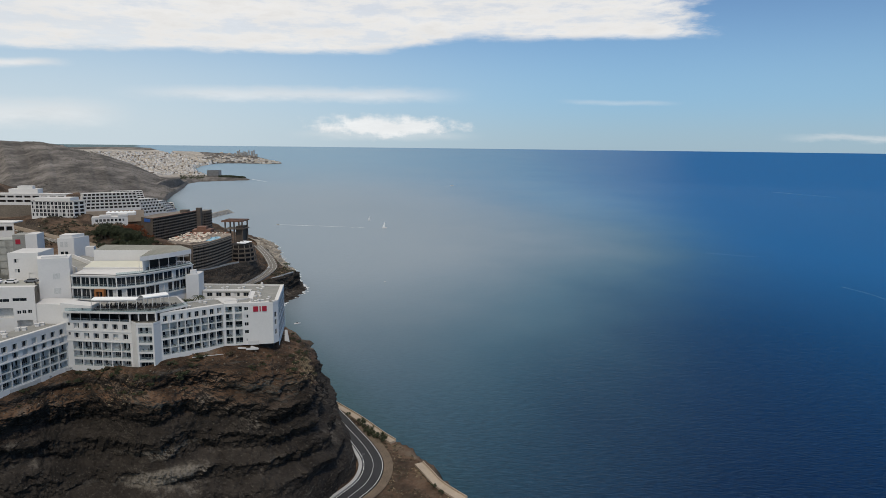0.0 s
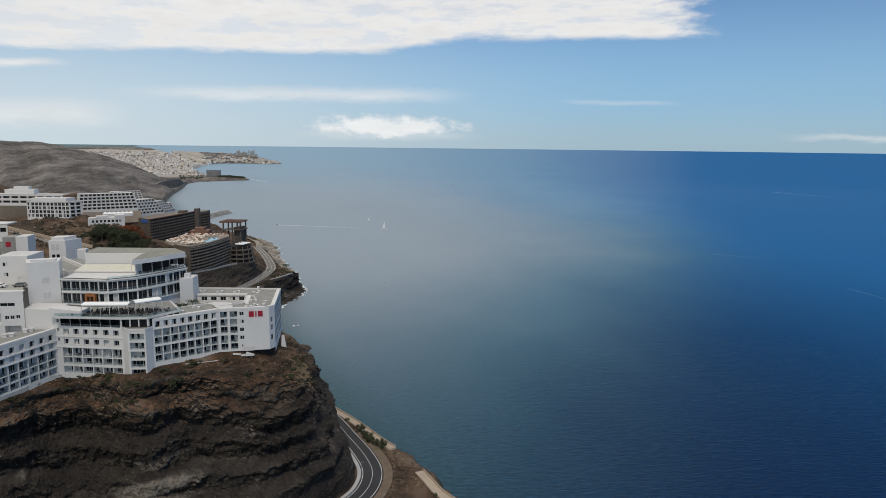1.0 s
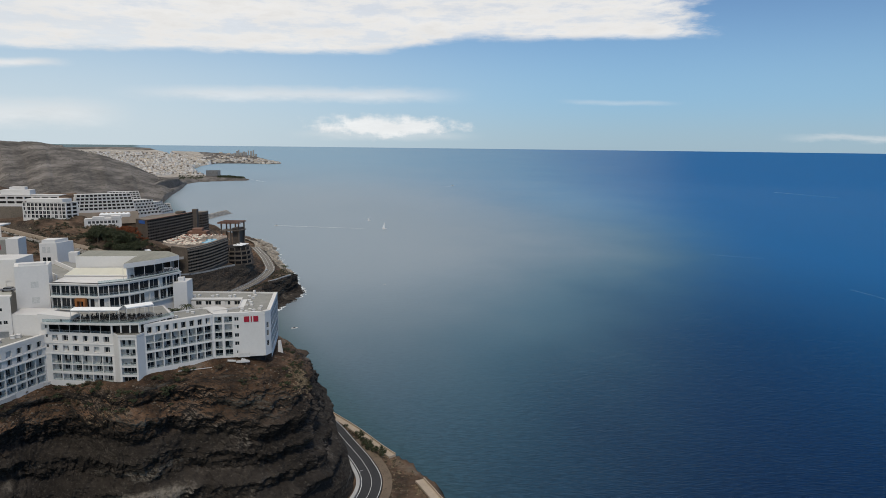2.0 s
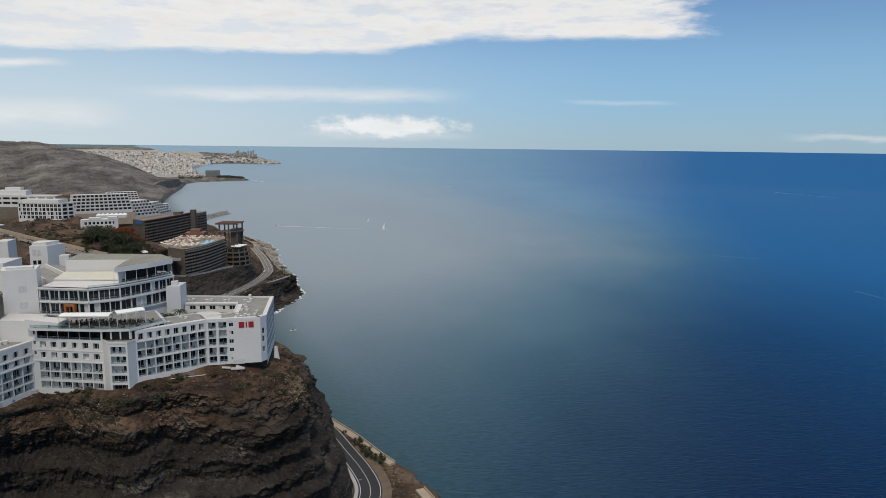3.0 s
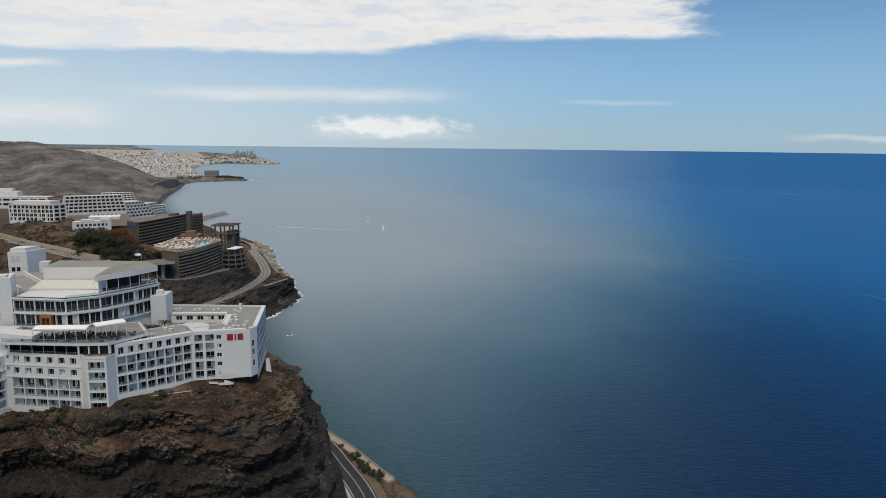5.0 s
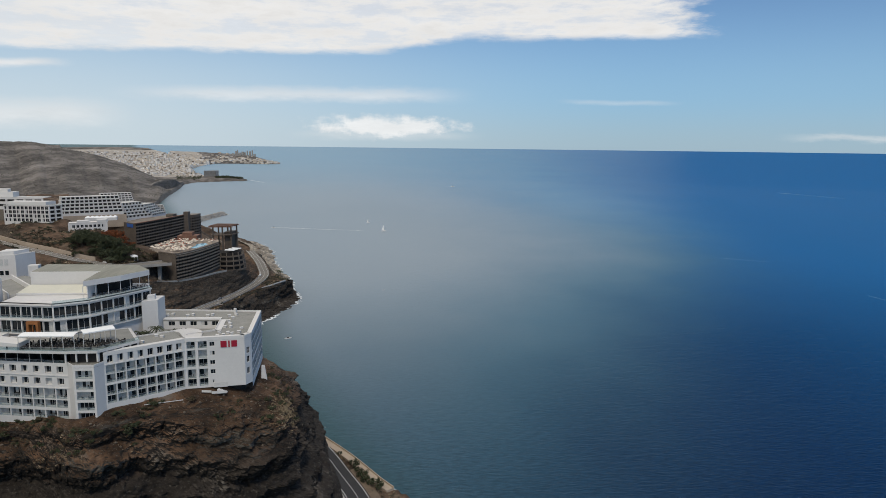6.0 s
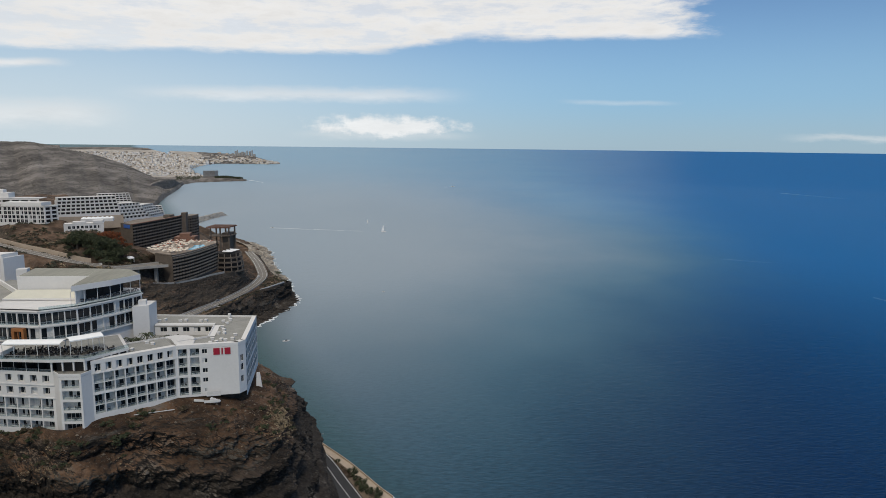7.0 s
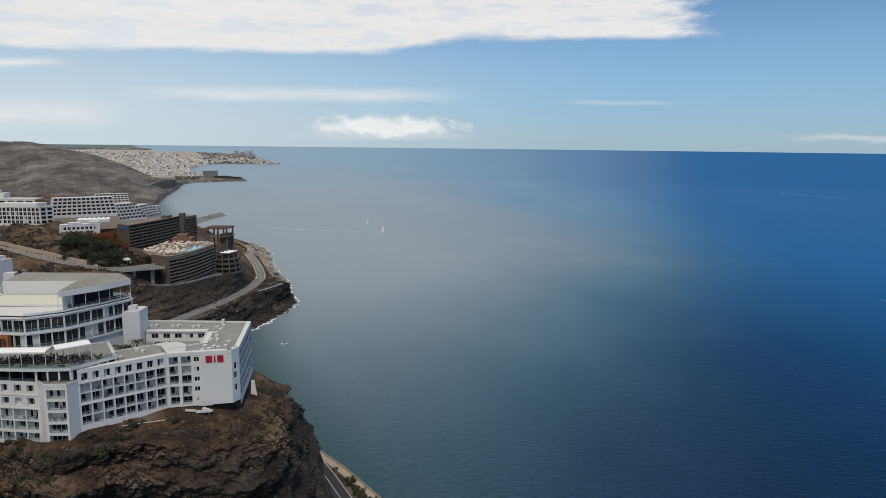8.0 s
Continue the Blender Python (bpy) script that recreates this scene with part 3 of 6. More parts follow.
def spline(pts, t):
    """A smooth curve through points, t from 0 to 1."""
    n = len(pts) - 1
    k = min(int(t * n), n - 1)
    u = t * n - k
    p0, p1, p2, p3 = (np.array(pts[min(max(k + i, 0), n)], float) for i in (-1, 0, 1, 2))
    return 0.5 * ((2 * p1) + (p2 - p0) * u + (2 * p0 - 5 * p1 + 4 * p2 - p3) * u * u + (3 * p1 - p0 - 3 * p2 + p3) * u**3)


def cliff_face():
    cols, rows = 680, 190
    lines = [[np.array(p, float) for p in row] for row in CLIFF]
    grid = np.zeros((rows, cols, 3))
    for c in range(cols):
        t = c / (cols - 1)
        base, rim, mid, foot = (spline([ln[k] for ln in lines], t) for k in range(4))
        out = foot - base
        out = np.array((out[0], out[1])) / max(1e-6, math.hypot(out[0], out[1]))
        for k in range(rows):
            s = k / (rows - 1)
            p = spline([base, rim, mid, foot], s)
            x, y, z = p
            steep = min(1.0, max(0.0, (s - 0.24) / 0.14)) * min(1.0, (1 - s) / 0.24 + 0.05)
            # bands of sheer rock between slopes of loose stone
            layer = (z + 0.05 * x) / 9.0 + 0.55 * noise.noise((x / 34, y / 34, z / 26)) + 0.14 * noise.noise((x / 8, y / 8, z / 8))
            g = layer % 1.0
            ledge = 1 - 2 * g / 0.42 if g < 0.42 else -1 + 2 * (g - 0.42) / 0.58
            some = 0.5 + 0.5 * noise.noise((x / 18, y / 18, z / 12 + 5))
            big = fractal(x / 24, y / 24, z / 17, 3)
            fine = fractal(x / 4.2, y / 4.2, z / 3.2, 5, 0.6)
            blk, crack = block_noise(x / 5.5, y / 5.5, z / 3.6)
            blk2, crack2 = block_noise(x / 1.6, y / 1.6, z / 1.3)
            rough = (0.45 if g < 0.42 else 1.0) * (1.0 if z > 44 else 0.55 + 0.45 * max(0.0, (z - 34) / 10))
            # thin beds and upright joints break up the sheer bands
            bed = ((z + 0.06 * x) / 2.3 + 0.7 * noise.noise((x / 13, y / 13, z / 9 + 3))) % 1.0
            joint = noise.noise((x / 1.7, y / 1.7, z / 10)) + 0.6 * noise.noise((x / 0.8, y / 0.8, z / 5))
            push = steep * ((0.7 + 1.9 * some) * ledge + 3.4 * big + rough * (1.4 * fine + 2.0 * blk * some + 0.45 * blk2 - 0.6 * (1 - crack) * some + 0.85 * joint + 0.4 * (0.5 - bed)) + 0.3 * fine)
            p[0] += out[0] * push
            p[1] += out[1] * push
            gentle = min(1.0, s / 0.06)
            p[2] += gentle * (0.3 * fine + (1 - steep) * min(1.0, s / 0.2) * (0.7 * big + 0.3 * blk2))
            grid[k, c] = p
    ob = sheet("cliff", grid, ROCK, smooth=False)
    return tagged(ob, "dark layered volcanic cliff with rusty soil", "cliff", kind="structure")


cliff_face()


def rock_loft(name, stations, mat, label, cols, rows, amp, flat_ends=0.12):
    """A rough rock face lofted through lines of points from top to foot."""
    k_ = len(stations[0])
    grid = np.zeros((rows, cols, 3))
    for c in range(cols):
        t = c / (cols - 1)
        line = [spline([st[k] for st in stations], t) for k in range(k_)]
        out = line[-1] - line[0]
        out = np.array((out[0], out[1])) / max(1e-6, math.hypot(out[0], out[1]))
        for k in range(rows):
            s_ = k / (rows - 1)
            p = spline(line, s_)
            x, y, z = p
            fade = min(1.0, s_ / flat_ends) * min(1.0, (1 - s_) / 0.08 + 0.15)
            big, fine = fractal(x / 15, y / 15, z / 8, 3), fractal(x / 4, y / 4, z / 3, 4, 0.6)
            blk, crack = block_noise(x / 4.5, y / 4.5, z / 3.2)
            layer = (z / 5.5 + 0.9 * noise.noise((x / 22, y / 22, z / 14))) % 1.0
            push = fade * amp * (2.6 * big + 1.5 * fine + 0.7 * blk - 0.1 * (1 - crack) + (0.9 - 1.8 * abs(2 * layer - 1)))
            p[0] += out[0] * push
            p[1] += out[1] * push
            p[2] += fade * amp * (0.7 * fine + 0.2 * blk)
            grid[k, c] = p
    return tagged(sheet(name, grid, mat, smooth=False), label, "cliff", kind="structure")


rock_loft("rock_bank", BANK, EARTH, "rough brown rock bank above the coast road", 320, 56, 0.75)
rock_loft("sea_cliff", HEADLAND[:9], ROCK, "dark low sea cliff with a rocky shelf", 300, 56, 0.9)
rock_loft("shore_rocks", HEADLAND[8:], PALE_ROCK, "pale broken rocks along the shore", 320, 40, 1.35)

# ---- the white hotel on the cliff ----
_rng = random.Random(4)


def lattice(b, P, d, n, us, zs, off0, off1, open_cells, m=0):
    """A frame of one piece: a grid of cells, extruded, with some left open."""
    def pt(u, z, off):
        v = P + d * u - n * off
        return (v.x, v.y, z)

    nu, nz = len(us) - 1, len(zs) - 1
    full = lambda i, k: 0 <= i < nu and 0 <= k < nz and (i, k) not in open_cells
    for i in range(nu):
        for k in range(nz):
            if not full(i, k):
                continue
            u0, u1, z0, z1 = us[i], us[i + 1], zs[k], zs[k + 1]
            b.face([pt(u0, z0, off0), pt(u1, z0, off0), pt(u1, z1, off0), pt(u0, z1, off0)], m)
            if not full(i - 1, k):
                b.face([pt(u0, z0, off1), pt(u0, z0, off0), pt(u0, z1, off0), pt(u0, z1, off1)], m)
            if not full(i + 1, k):
                b.face([pt(u1, z0, off0), pt(u1, z0, off1), pt(u1, z1, off1), pt(u1, z1, off0)], m)
            if not full(i, k - 1):
                b.face([pt(u0, z0, off1), pt(u1, z0, off1), pt(u1, z0, off0), pt(u0, z0, off0)], m)
            if not full(i, k + 1):
                b.face([pt(u0, z1, off0), pt(u1, z1, off0), pt(u1, z1, off1), pt(u0, z1, off1)], m)
    return b


BALCONY_SEATS = []


def opening_fill(parent, P, d, n, u0, u1, za, zb, depth, style):
    """What stands in one opening: a framed window at its back, a railing at its front."""
    def at(u, off):
        return (P + d * u - n * off)[:]

    w = u1 - u0
    if style in ("void", "none"):
        return
    f = 0.07
    if style in ("loggia", "small"):
        panes = 2 if w < 3 else 4
        back, f0, f1, lo, hi = depth - 0.16, u0 + 0.02, u1 - 0.02, za + 0.01, zb - 0.05
        if style == "loggia":
            cut = max(0.0, _rng.uniform(-0.1, 0.2)) * w
            if _rng.random() < 0.5:
                f0 += cut
            else:
                f1 -= cut
    elif style == "glazed":
        panes, back, f0, f1, lo, hi = 2, 0.35, u0 + 0.01, u1 - 0.01, za + 0.01, zb - 0.01
    elif style == "dark":
        panes, back, f0, f1, lo, hi = 2, depth - 0.2, u0 + 0.01, u1 - 0.01, za + 0.01, zb - 0.01
    else:
        panes, back, f0, f1, lo, hi = 2, depth - 0.14, u0 + 0.01, u1 - 0.01, za + 0.01, zb - 0.01
    us, openc = [f0], set()
    step = (f1 - f0) / panes
    for k in range(panes):
        us += [f0 + step * k + f / 2, f0 + step * (k + 1) - f / 2]
        openc.add((2 * k + 1, 1))
    us.append(f1)
    fr = lattice(Build(), P, d, n, us, [lo, lo + f, hi - f, hi], back, back + 0.08, openc)
    # deep openings get near-black frames and panes, shade put into the colour
    win = fr.make("window", [DARK if style == "dark" else WHITE], parent)
    for k in range(panes):
        pale = _rng.random() < {"loggia": 0.30, "small": 0.38, "glazed": 0.12, "pane": 0.12}.get(style, 0.0)
        if style == "dark":
            mt = DARK
        elif pale:
            mt = CURTAIN
        else:
            mt = GLASS
        g = Build().bar(at(us[2 * k + 1], back + 0.05), at(us[2 * k + 2], back + 0.05), -0.015, 0.015, lo + f, hi - f)
        g.make("pane", [mt], win)
    if style in ("loggia", "glazed", "dark"):
        h = {"loggia": 0.92, "glazed": 0.85, "dark": 0.6}[style]
        off = -0.42 if style == "glazed" else 0.1
        r = lattice(Build(), P, d, n, [u0 + 0.005, u1 - 0.005], [za + 0.03, za + h], off, off + 0.03, set(), 0)
        lattice(r, P, d, n, [u0 + 0.005, u1 - 0.005], [za + h, za + h + 0.06], off, off + 0.05, set(), 1)
        r.make("railing", [RAIL_GLASS, METAL], win, "smoked glass railing")
    if style in ("loggia",) and depth > 1.0 and _rng.random() < 0.75:
        for k in range(_rng.choice((1, 2))):
            p = at(u0 + _rng.uniform(0.25, 0.75) * w, _rng.uniform(0.4, 0.6) * depth)
            BALCONY_SEATS.append((p[0], p[1], za, _rng.uniform(0, 360)))


def facade(parent, p, q, z0, z1, cells, depth=1.55, mat=None, name="wall", z0b=None, inside=None):
    """A wall from p to q (its face to the right of that way) with openings cut through it.
    cells: (u0, u1, za, zb, style) in metres along the wall. z0b: the wall's foot at q, if it differs."""
    mat = mat or WHITE
    cells = [(*(round(v, 3) for v in c[:4]), c[4]) for c in cells]
    P, Q = Vector(p[:2]), Vector(q[:2])
    d = (Q - P).normalized()
    n = Vector((d.y, -d.x))
    length = round((Q - P).length, 3)
    us = sorted({0.0, length, *(c[0] for c in cells), *(c[1] for c in cells)})
    zs = sorted({z0, z1, *(c[2] for c in cells), *(c[3] for c in cells)})
    b = Build()

    def pt(u, z, off=0.0):
        v = P + d * u - n * off
        if z == z0 and z0b is not None:
            z = z0 + (z0b - z0) * u / length
        return (v.x, v.y, z)

    def hole(u, z):
        return any(c[0] < u < c[1] and c[2] < z < c[3] for c in cells)

    for u0, u1 in zip(us[:-1], us[1:]):
        for za, zb in zip(zs[:-1], zs[1:]):
            if not hole((u0 + u1) / 2, (za + zb) / 2):
                b.face([pt(u0, za), pt(u1, za), pt(u1, zb), pt(u0, zb)])
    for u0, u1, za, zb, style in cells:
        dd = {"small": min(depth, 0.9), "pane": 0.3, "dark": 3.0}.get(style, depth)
        # deep openings: shade painted as near-black sides and back
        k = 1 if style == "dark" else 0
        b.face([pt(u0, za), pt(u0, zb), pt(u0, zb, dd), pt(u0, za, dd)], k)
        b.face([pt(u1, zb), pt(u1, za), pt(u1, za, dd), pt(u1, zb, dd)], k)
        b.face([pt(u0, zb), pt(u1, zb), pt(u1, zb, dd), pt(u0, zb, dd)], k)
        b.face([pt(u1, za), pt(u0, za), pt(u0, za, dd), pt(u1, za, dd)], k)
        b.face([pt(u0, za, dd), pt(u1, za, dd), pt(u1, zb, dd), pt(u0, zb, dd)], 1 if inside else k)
        opening_fill(parent, P, d, n, u0, u1, za, zb, dd, style)
    # closes the wall behind
    back = 3.2 if any(c[4] == "dark" for c in cells) else depth + 0.25
    b.face([pt(0, z1), pt(length, z1), pt(length, z1, back), pt(0, z1, back)])
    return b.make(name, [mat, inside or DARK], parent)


def grid_cells(length, count, rows, margin=0.35, pier=0.32, shift=0.0):
    """Openings in equal bays; rows: (za, zb, style, share of the bay's width)."""
    bay = (length - 2 * margin) / count
    out = []
    for i in range(count):
        for za, zb, style, share in rows:
            w = (bay - pier) * share
            mid = margin + bay * (i + 0.5) + shift
            out.append((mid - w / 2, mid + w / 2, za, zb, style))
    return out


def dist(p, q):
    return math.hypot(q[0] - p[0], q[1] - p[1])


hotel = thing("hotel", (-95, 235, 70), "large white terraced cliff-top hotel with rows of balconies", "hotel")
A, B, C = (-139.5, 157.0), (-124.0, 210.0), (-101.6, 208.0)
B1, B2, D = (-98.8, 205.4), (-93.4, 205.8), (-92.4, 208.9)
E, G, G2, FAR, REAR = (-76.0, 222.4), (-60.0, 226.4), (-58.8, 229.2), (-63.2, 256.0), (-96.0, 256.0)

# rooms: the wing that comes forward, the middle, the bay, the long side and the end block
rows_wing = [(81.0, 82.9, "small", 0.6), (78.4, 80.2, "small", 0.6), (74.9, 77.6, "loggia", 1.0), (72.4, 74.6, "loggia", 1.0), (69.8, 71.9, "loggia", 1.0)]
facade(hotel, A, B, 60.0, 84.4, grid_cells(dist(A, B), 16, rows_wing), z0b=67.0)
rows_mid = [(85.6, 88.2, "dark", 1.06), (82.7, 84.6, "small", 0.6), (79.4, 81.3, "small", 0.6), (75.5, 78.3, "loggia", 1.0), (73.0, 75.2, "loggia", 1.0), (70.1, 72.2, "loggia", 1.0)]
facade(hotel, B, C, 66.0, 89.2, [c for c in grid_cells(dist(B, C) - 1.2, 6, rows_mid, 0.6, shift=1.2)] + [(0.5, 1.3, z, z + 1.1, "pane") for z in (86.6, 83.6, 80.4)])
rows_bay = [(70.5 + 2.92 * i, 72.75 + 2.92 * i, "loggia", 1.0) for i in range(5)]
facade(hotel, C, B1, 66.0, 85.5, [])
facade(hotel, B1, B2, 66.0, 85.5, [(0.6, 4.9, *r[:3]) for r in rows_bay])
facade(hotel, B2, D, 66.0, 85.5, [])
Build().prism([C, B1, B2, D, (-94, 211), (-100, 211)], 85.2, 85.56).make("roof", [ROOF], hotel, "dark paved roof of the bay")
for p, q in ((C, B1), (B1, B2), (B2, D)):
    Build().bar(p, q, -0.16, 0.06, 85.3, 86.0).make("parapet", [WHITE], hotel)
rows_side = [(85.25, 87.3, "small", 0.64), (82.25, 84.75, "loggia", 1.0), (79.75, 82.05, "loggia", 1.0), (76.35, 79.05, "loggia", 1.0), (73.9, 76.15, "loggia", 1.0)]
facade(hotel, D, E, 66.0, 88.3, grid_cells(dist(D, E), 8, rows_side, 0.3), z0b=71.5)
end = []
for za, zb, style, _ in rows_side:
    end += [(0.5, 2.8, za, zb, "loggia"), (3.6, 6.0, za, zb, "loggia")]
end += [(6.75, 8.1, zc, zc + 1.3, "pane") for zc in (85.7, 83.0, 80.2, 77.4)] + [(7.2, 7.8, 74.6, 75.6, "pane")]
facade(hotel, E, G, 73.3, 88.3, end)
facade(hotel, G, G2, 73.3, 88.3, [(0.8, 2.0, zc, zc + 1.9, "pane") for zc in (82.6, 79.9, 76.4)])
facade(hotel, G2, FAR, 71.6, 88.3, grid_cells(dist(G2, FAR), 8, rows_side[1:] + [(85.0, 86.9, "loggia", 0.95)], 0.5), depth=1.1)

# bays stand proud of the wall between the floors: broad white bands
for p, q, zz, o in ((A, B, (80.65, 78.05), 0.28), (B, C, (82.2, 78.75), 0.16), (D, E, (85.0, 79.4), 0.12)):
    for z in zz:
        Build().bar(p, q, -0.1, o, z - 0.30, z, 0).make("cornice", [WHITE], hotel)

# flat roofs with their parapets
Build().prism([A, B, (-132, 216), (-149, 160)], 83.6, 84.0, 0).make("roof", [ROOF], hotel, "flat grey felt roof")
Build().prism([D, E, (-82.5, 231.5), (-99, 219)], 87.5, 87.85, 0).make("roof", [ROOF], hotel, "flat grey felt roof")
Build().prism([E, G, G2, FAR, (-73.2, 246), (-70.8, 233), (-77.5, 228)], 87.4, 87.8, 0).make("roof", [ROOF], hotel, "flat grey felt roof")
Build().prism([(-73.2, 245), FAR, REAR, (-91.2, 244)], 87.5, 87.86, 0).make("roof", [ROOF], hotel, "flat grey felt roof")
Build().prism([(-99, 219), (-82.5, 231.5), (-77.5, 228), (-70.8, 233), (-73.2, 246), (-91.2, 244)], 84.6, 85.0, 0).make("roof", [ROOF], hotel, "flat grey felt roof")
for p, q, z in ((A, B, 84.6), (D, E, 88.35), (E, G, 88.45), (G, G2, 88.45), (G2, FAR, 88.45), (FAR, REAR, 88.4)):
    Build().bar(p, q, -0.24, 0.05, z - 1.0, z, 0).make("parapet", [WHITE], hotel)
Build().bar((-73.2, 245.2), (-70.8, 233), -0.11, 0.11, 87.0, 88.3, 0).make("parapet", [WHITE], hotel)
Build().bar((-70.8, 233), (-77.5, 227.5), -0.11, 0.11, 87.0, 88.3, 0).make("parapet", [WHITE], hotel)
Build().bar((-98.6, 219.5), (-82.5, 231.8), -0.11, 0.11, 86.8, 88.2, 0).make("parapet", [WHITE], hotel)
bow = [(-77.2, 225.0), (-80.6, 230.2), (-83.6, 231.8)] + [(-79.0 + 6.0 * math.cos(a), 227.5 + 7.0 * math.sin(a)) for a in (radians(125 - 17 * k) for k in range(7))] + [(-72.4, 225.2)]
Build().prism(bow, 84.9, 88.0).make("curved_roof", [OFFWHITE], hotel, "white curved roof over the bend")
facade(hotel, (-91.2, 244), (-73.2, 245.2), 84.8, 88.3, [(1.6 + 3.4 * i, 3.6 + 3.4 * i, 86.0, 87.45, "pane") for i in range(5)])
facade(hotel, (-73.2, 245.2), (-70.8, 233), 84.8, 88.0, [(6.0, 7.2, 85.2, 87.0, "pane")])

# terrace over the middle, open rooms under its edge
TERRACE = [(-122.5, 207.2), (-101.5, 206.6), (-93.2, 207.6), (-86.6, 217.6), (-95, 230), (-104, 225), (-111.5, 219.5), (-124, 220)]
t = Build()
t.prism(TERRACE, 88.6, 89.3, 0)
t.make("terrace", [OFFWHITE], hotel, "pale terrace slab")
paving = Build()
paving.prism([(-121.8, 207.9), (-101.4, 207.3), (-93.6, 208.3), (-87.6, 217.4), (-95.2, 229), (-104, 224.2), (-111.5, 218.7), (-123, 219)], 89.3, 89.36)
paving.make("paving", [ROOF], hotel)
# near-black block: shade of the open space below the slab, put in as a solid
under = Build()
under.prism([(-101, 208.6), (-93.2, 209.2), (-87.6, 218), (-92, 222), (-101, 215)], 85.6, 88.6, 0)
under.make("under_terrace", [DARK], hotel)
for p, q, k in (((-101.4, 207.2), (-93.4, 207.9), 4), ((-93.2, 208.2), (-87.0, 217.4), 6)):
    for i in range(k):
        s = i / (k - 1)
        Build().box(p[0] + (q[0] - p[0]) * s, p[1] + (q[1] - p[1]) * s, 86.2, 0.35, 0.35, 2.5).make("terrace_post", [WHITE], hotel)
rail = Build()
for p, q in zip(TERRACE[:3], TERRACE[1:4]):
    rail.bar(p, q, -0.12, -0.06, 89.3, 90.25, 0)
    rail.bar(p, q, -0.14, -0.04, 90.25, 90.32, 1)
rail.make("railing", [CLEAR_GLASS, METAL], hotel, "clear glass terrace railing")

# lobby block: two glazed floors, an open restaurant and its wide roof
LOBBY = [(-127.5, 221.0), (-111.5, 219.8), (-104.0, 225.0), (-98.2, 234.6), (-94.2, 243.2)]
for i, (p, q) in enumerate(zip(LOBBY[:-1], LOBBY[1:])):
    L_ = dist(p, q)
    k = max(2, round(L_ / 3.4))
    facade(hotel, p, q, 89.0, 94.3, grid_cells(L_, k, [(90.2, 93.6, "glazed", 1.0)], 0.1, 0.3), depth=1.0)
    facade(hotel, p, q, 94.3, 98.6, grid_cells(L_, k, [(94.5, 97.7, "glazed", 1.0)], 0.1, 0.25), depth=1.3)
plinth = Build()
for p, q in zip(LOBBY[:-1], LOBBY[1:]):
    plinth.bar(p, q, -0.6, -0.1, 84.0, 89.2, 0)
plinth.make("plinth", [WHITE], hotel)
for p, q in zip(LOBBY[:-1], LOBBY[1:]):
    for z in (90.2, 94.3, 98.6):
        Build().bar(p, q, -1.2, 0.55, z - 0.35, z, 0).make("floor_slab", [WHITE], hotel)
Build().prism([*LOBBY, (-98, 250), (-130, 250)], 98.2, 98.56, 0).make("floor_slab", [WHITE], hotel)
porch = Build()
porch.bar((-118.8, 219.85), (-118.1, 219.8), -0.2, 0.9, 90.2, 93.0, 0)
porch.bar((-116.0, 219.65), (-115.3, 219.6), -0.2, 0.9, 90.2, 93.0, 0)
porch.bar((-118.8, 219.85), (-115.3, 219.6), -0.2, 0.9, 93.0, 93.8, 0)
porch.bar((-117.4, 219.75), (-117.1, 219.73), 0.2, 0.5, 90.2, 93.0, 0)
porch.make("porch", [WOOD], hotel, "orange-brown wooden entrance porch")
roof2 = Build()
FASCIA = [(-106.2, 226.6), (-99.4, 235.2), (-95.0, 244.6)]
roof2.prism([FASCIA[0], FASCIA[1], FASCIA[2], (-101, 250), (-111, 250), (-107.4, 238.0)], [102.4, 102.4, 102.4, 103, 103, 103.0], [104.0, 104.1, 104.1, 104.6, 104.6, 104.6], 0, 1)
roof2.prism([(-107.4, 238.0), (-111, 250), (-130, 249.5), (-127.2, 236.0)], 103.9, 104.62, 0, 1)
roof2.make("roof", [WHITE, ROOF_SHEET], hotel, "broad roof of greenish grey sheet with a white fascia")
ww = Build()
ww.bar((-127.2, 235.9), (-107.0, 237.8), -0.3, 0.0, 98.6, 104.65, 0)
ww.bar((-107.0, 237.8), (-105.8, 227.5), -0.25, 0.0, 98.6, 102.6, 0)
ww.make("wall", [WHITE], hotel)
# near-black block: shade at the back of the open dining floor, put into colour
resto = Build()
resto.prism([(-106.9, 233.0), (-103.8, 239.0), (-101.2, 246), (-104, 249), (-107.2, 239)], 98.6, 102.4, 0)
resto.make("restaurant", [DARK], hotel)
rp = Build()
for s in range(7):
    f = s / 6 * 2
    p, q = (FASCIA[0], FASCIA[1]) if f <= 1 else (FASCIA[1], FASCIA[2])
    g = f if f <= 1 else f - 1
    rp.box(p[0] + (q[0] - p[0]) * g - 0.5, p[1] + (q[1] - p[1]) * g + 0.4, 98.6, 0.12, 0.12, 3.8)
rp.make("roof_post", [WHITE], hotel)
rr = Build()
for p, q in zip(LOBBY[1:-1], LOBBY[2:]):
    rr.bar(p, q, 0.3, 0.36, 98.6, 99.6, 0)
rr.make("railing", [CLEAR_GLASS], hotel)
aw = Build()
aw.prism([(-128.5, 230.8), (-107.2, 232.6), (-107.0, 237.2), (-127.4, 235.6)], [99.0, 99.0, 100.6, 100.6], [99.15, 99.15, 100.8, 100.8], 0)
aw.bar((-128.5, 230.7), (-107.2, 232.5), -0.1, 0.1, 98.7, 99.2, 1)
aw.make("awning", [AWNING, WHITE], hotel, "cream roller awning")
stair = Build()
stair.prism([(-95.2, 238.4), (-91.3, 240.9), (-91.6, 247), (-96.4, 247)], 84.8, 95.2, 0)
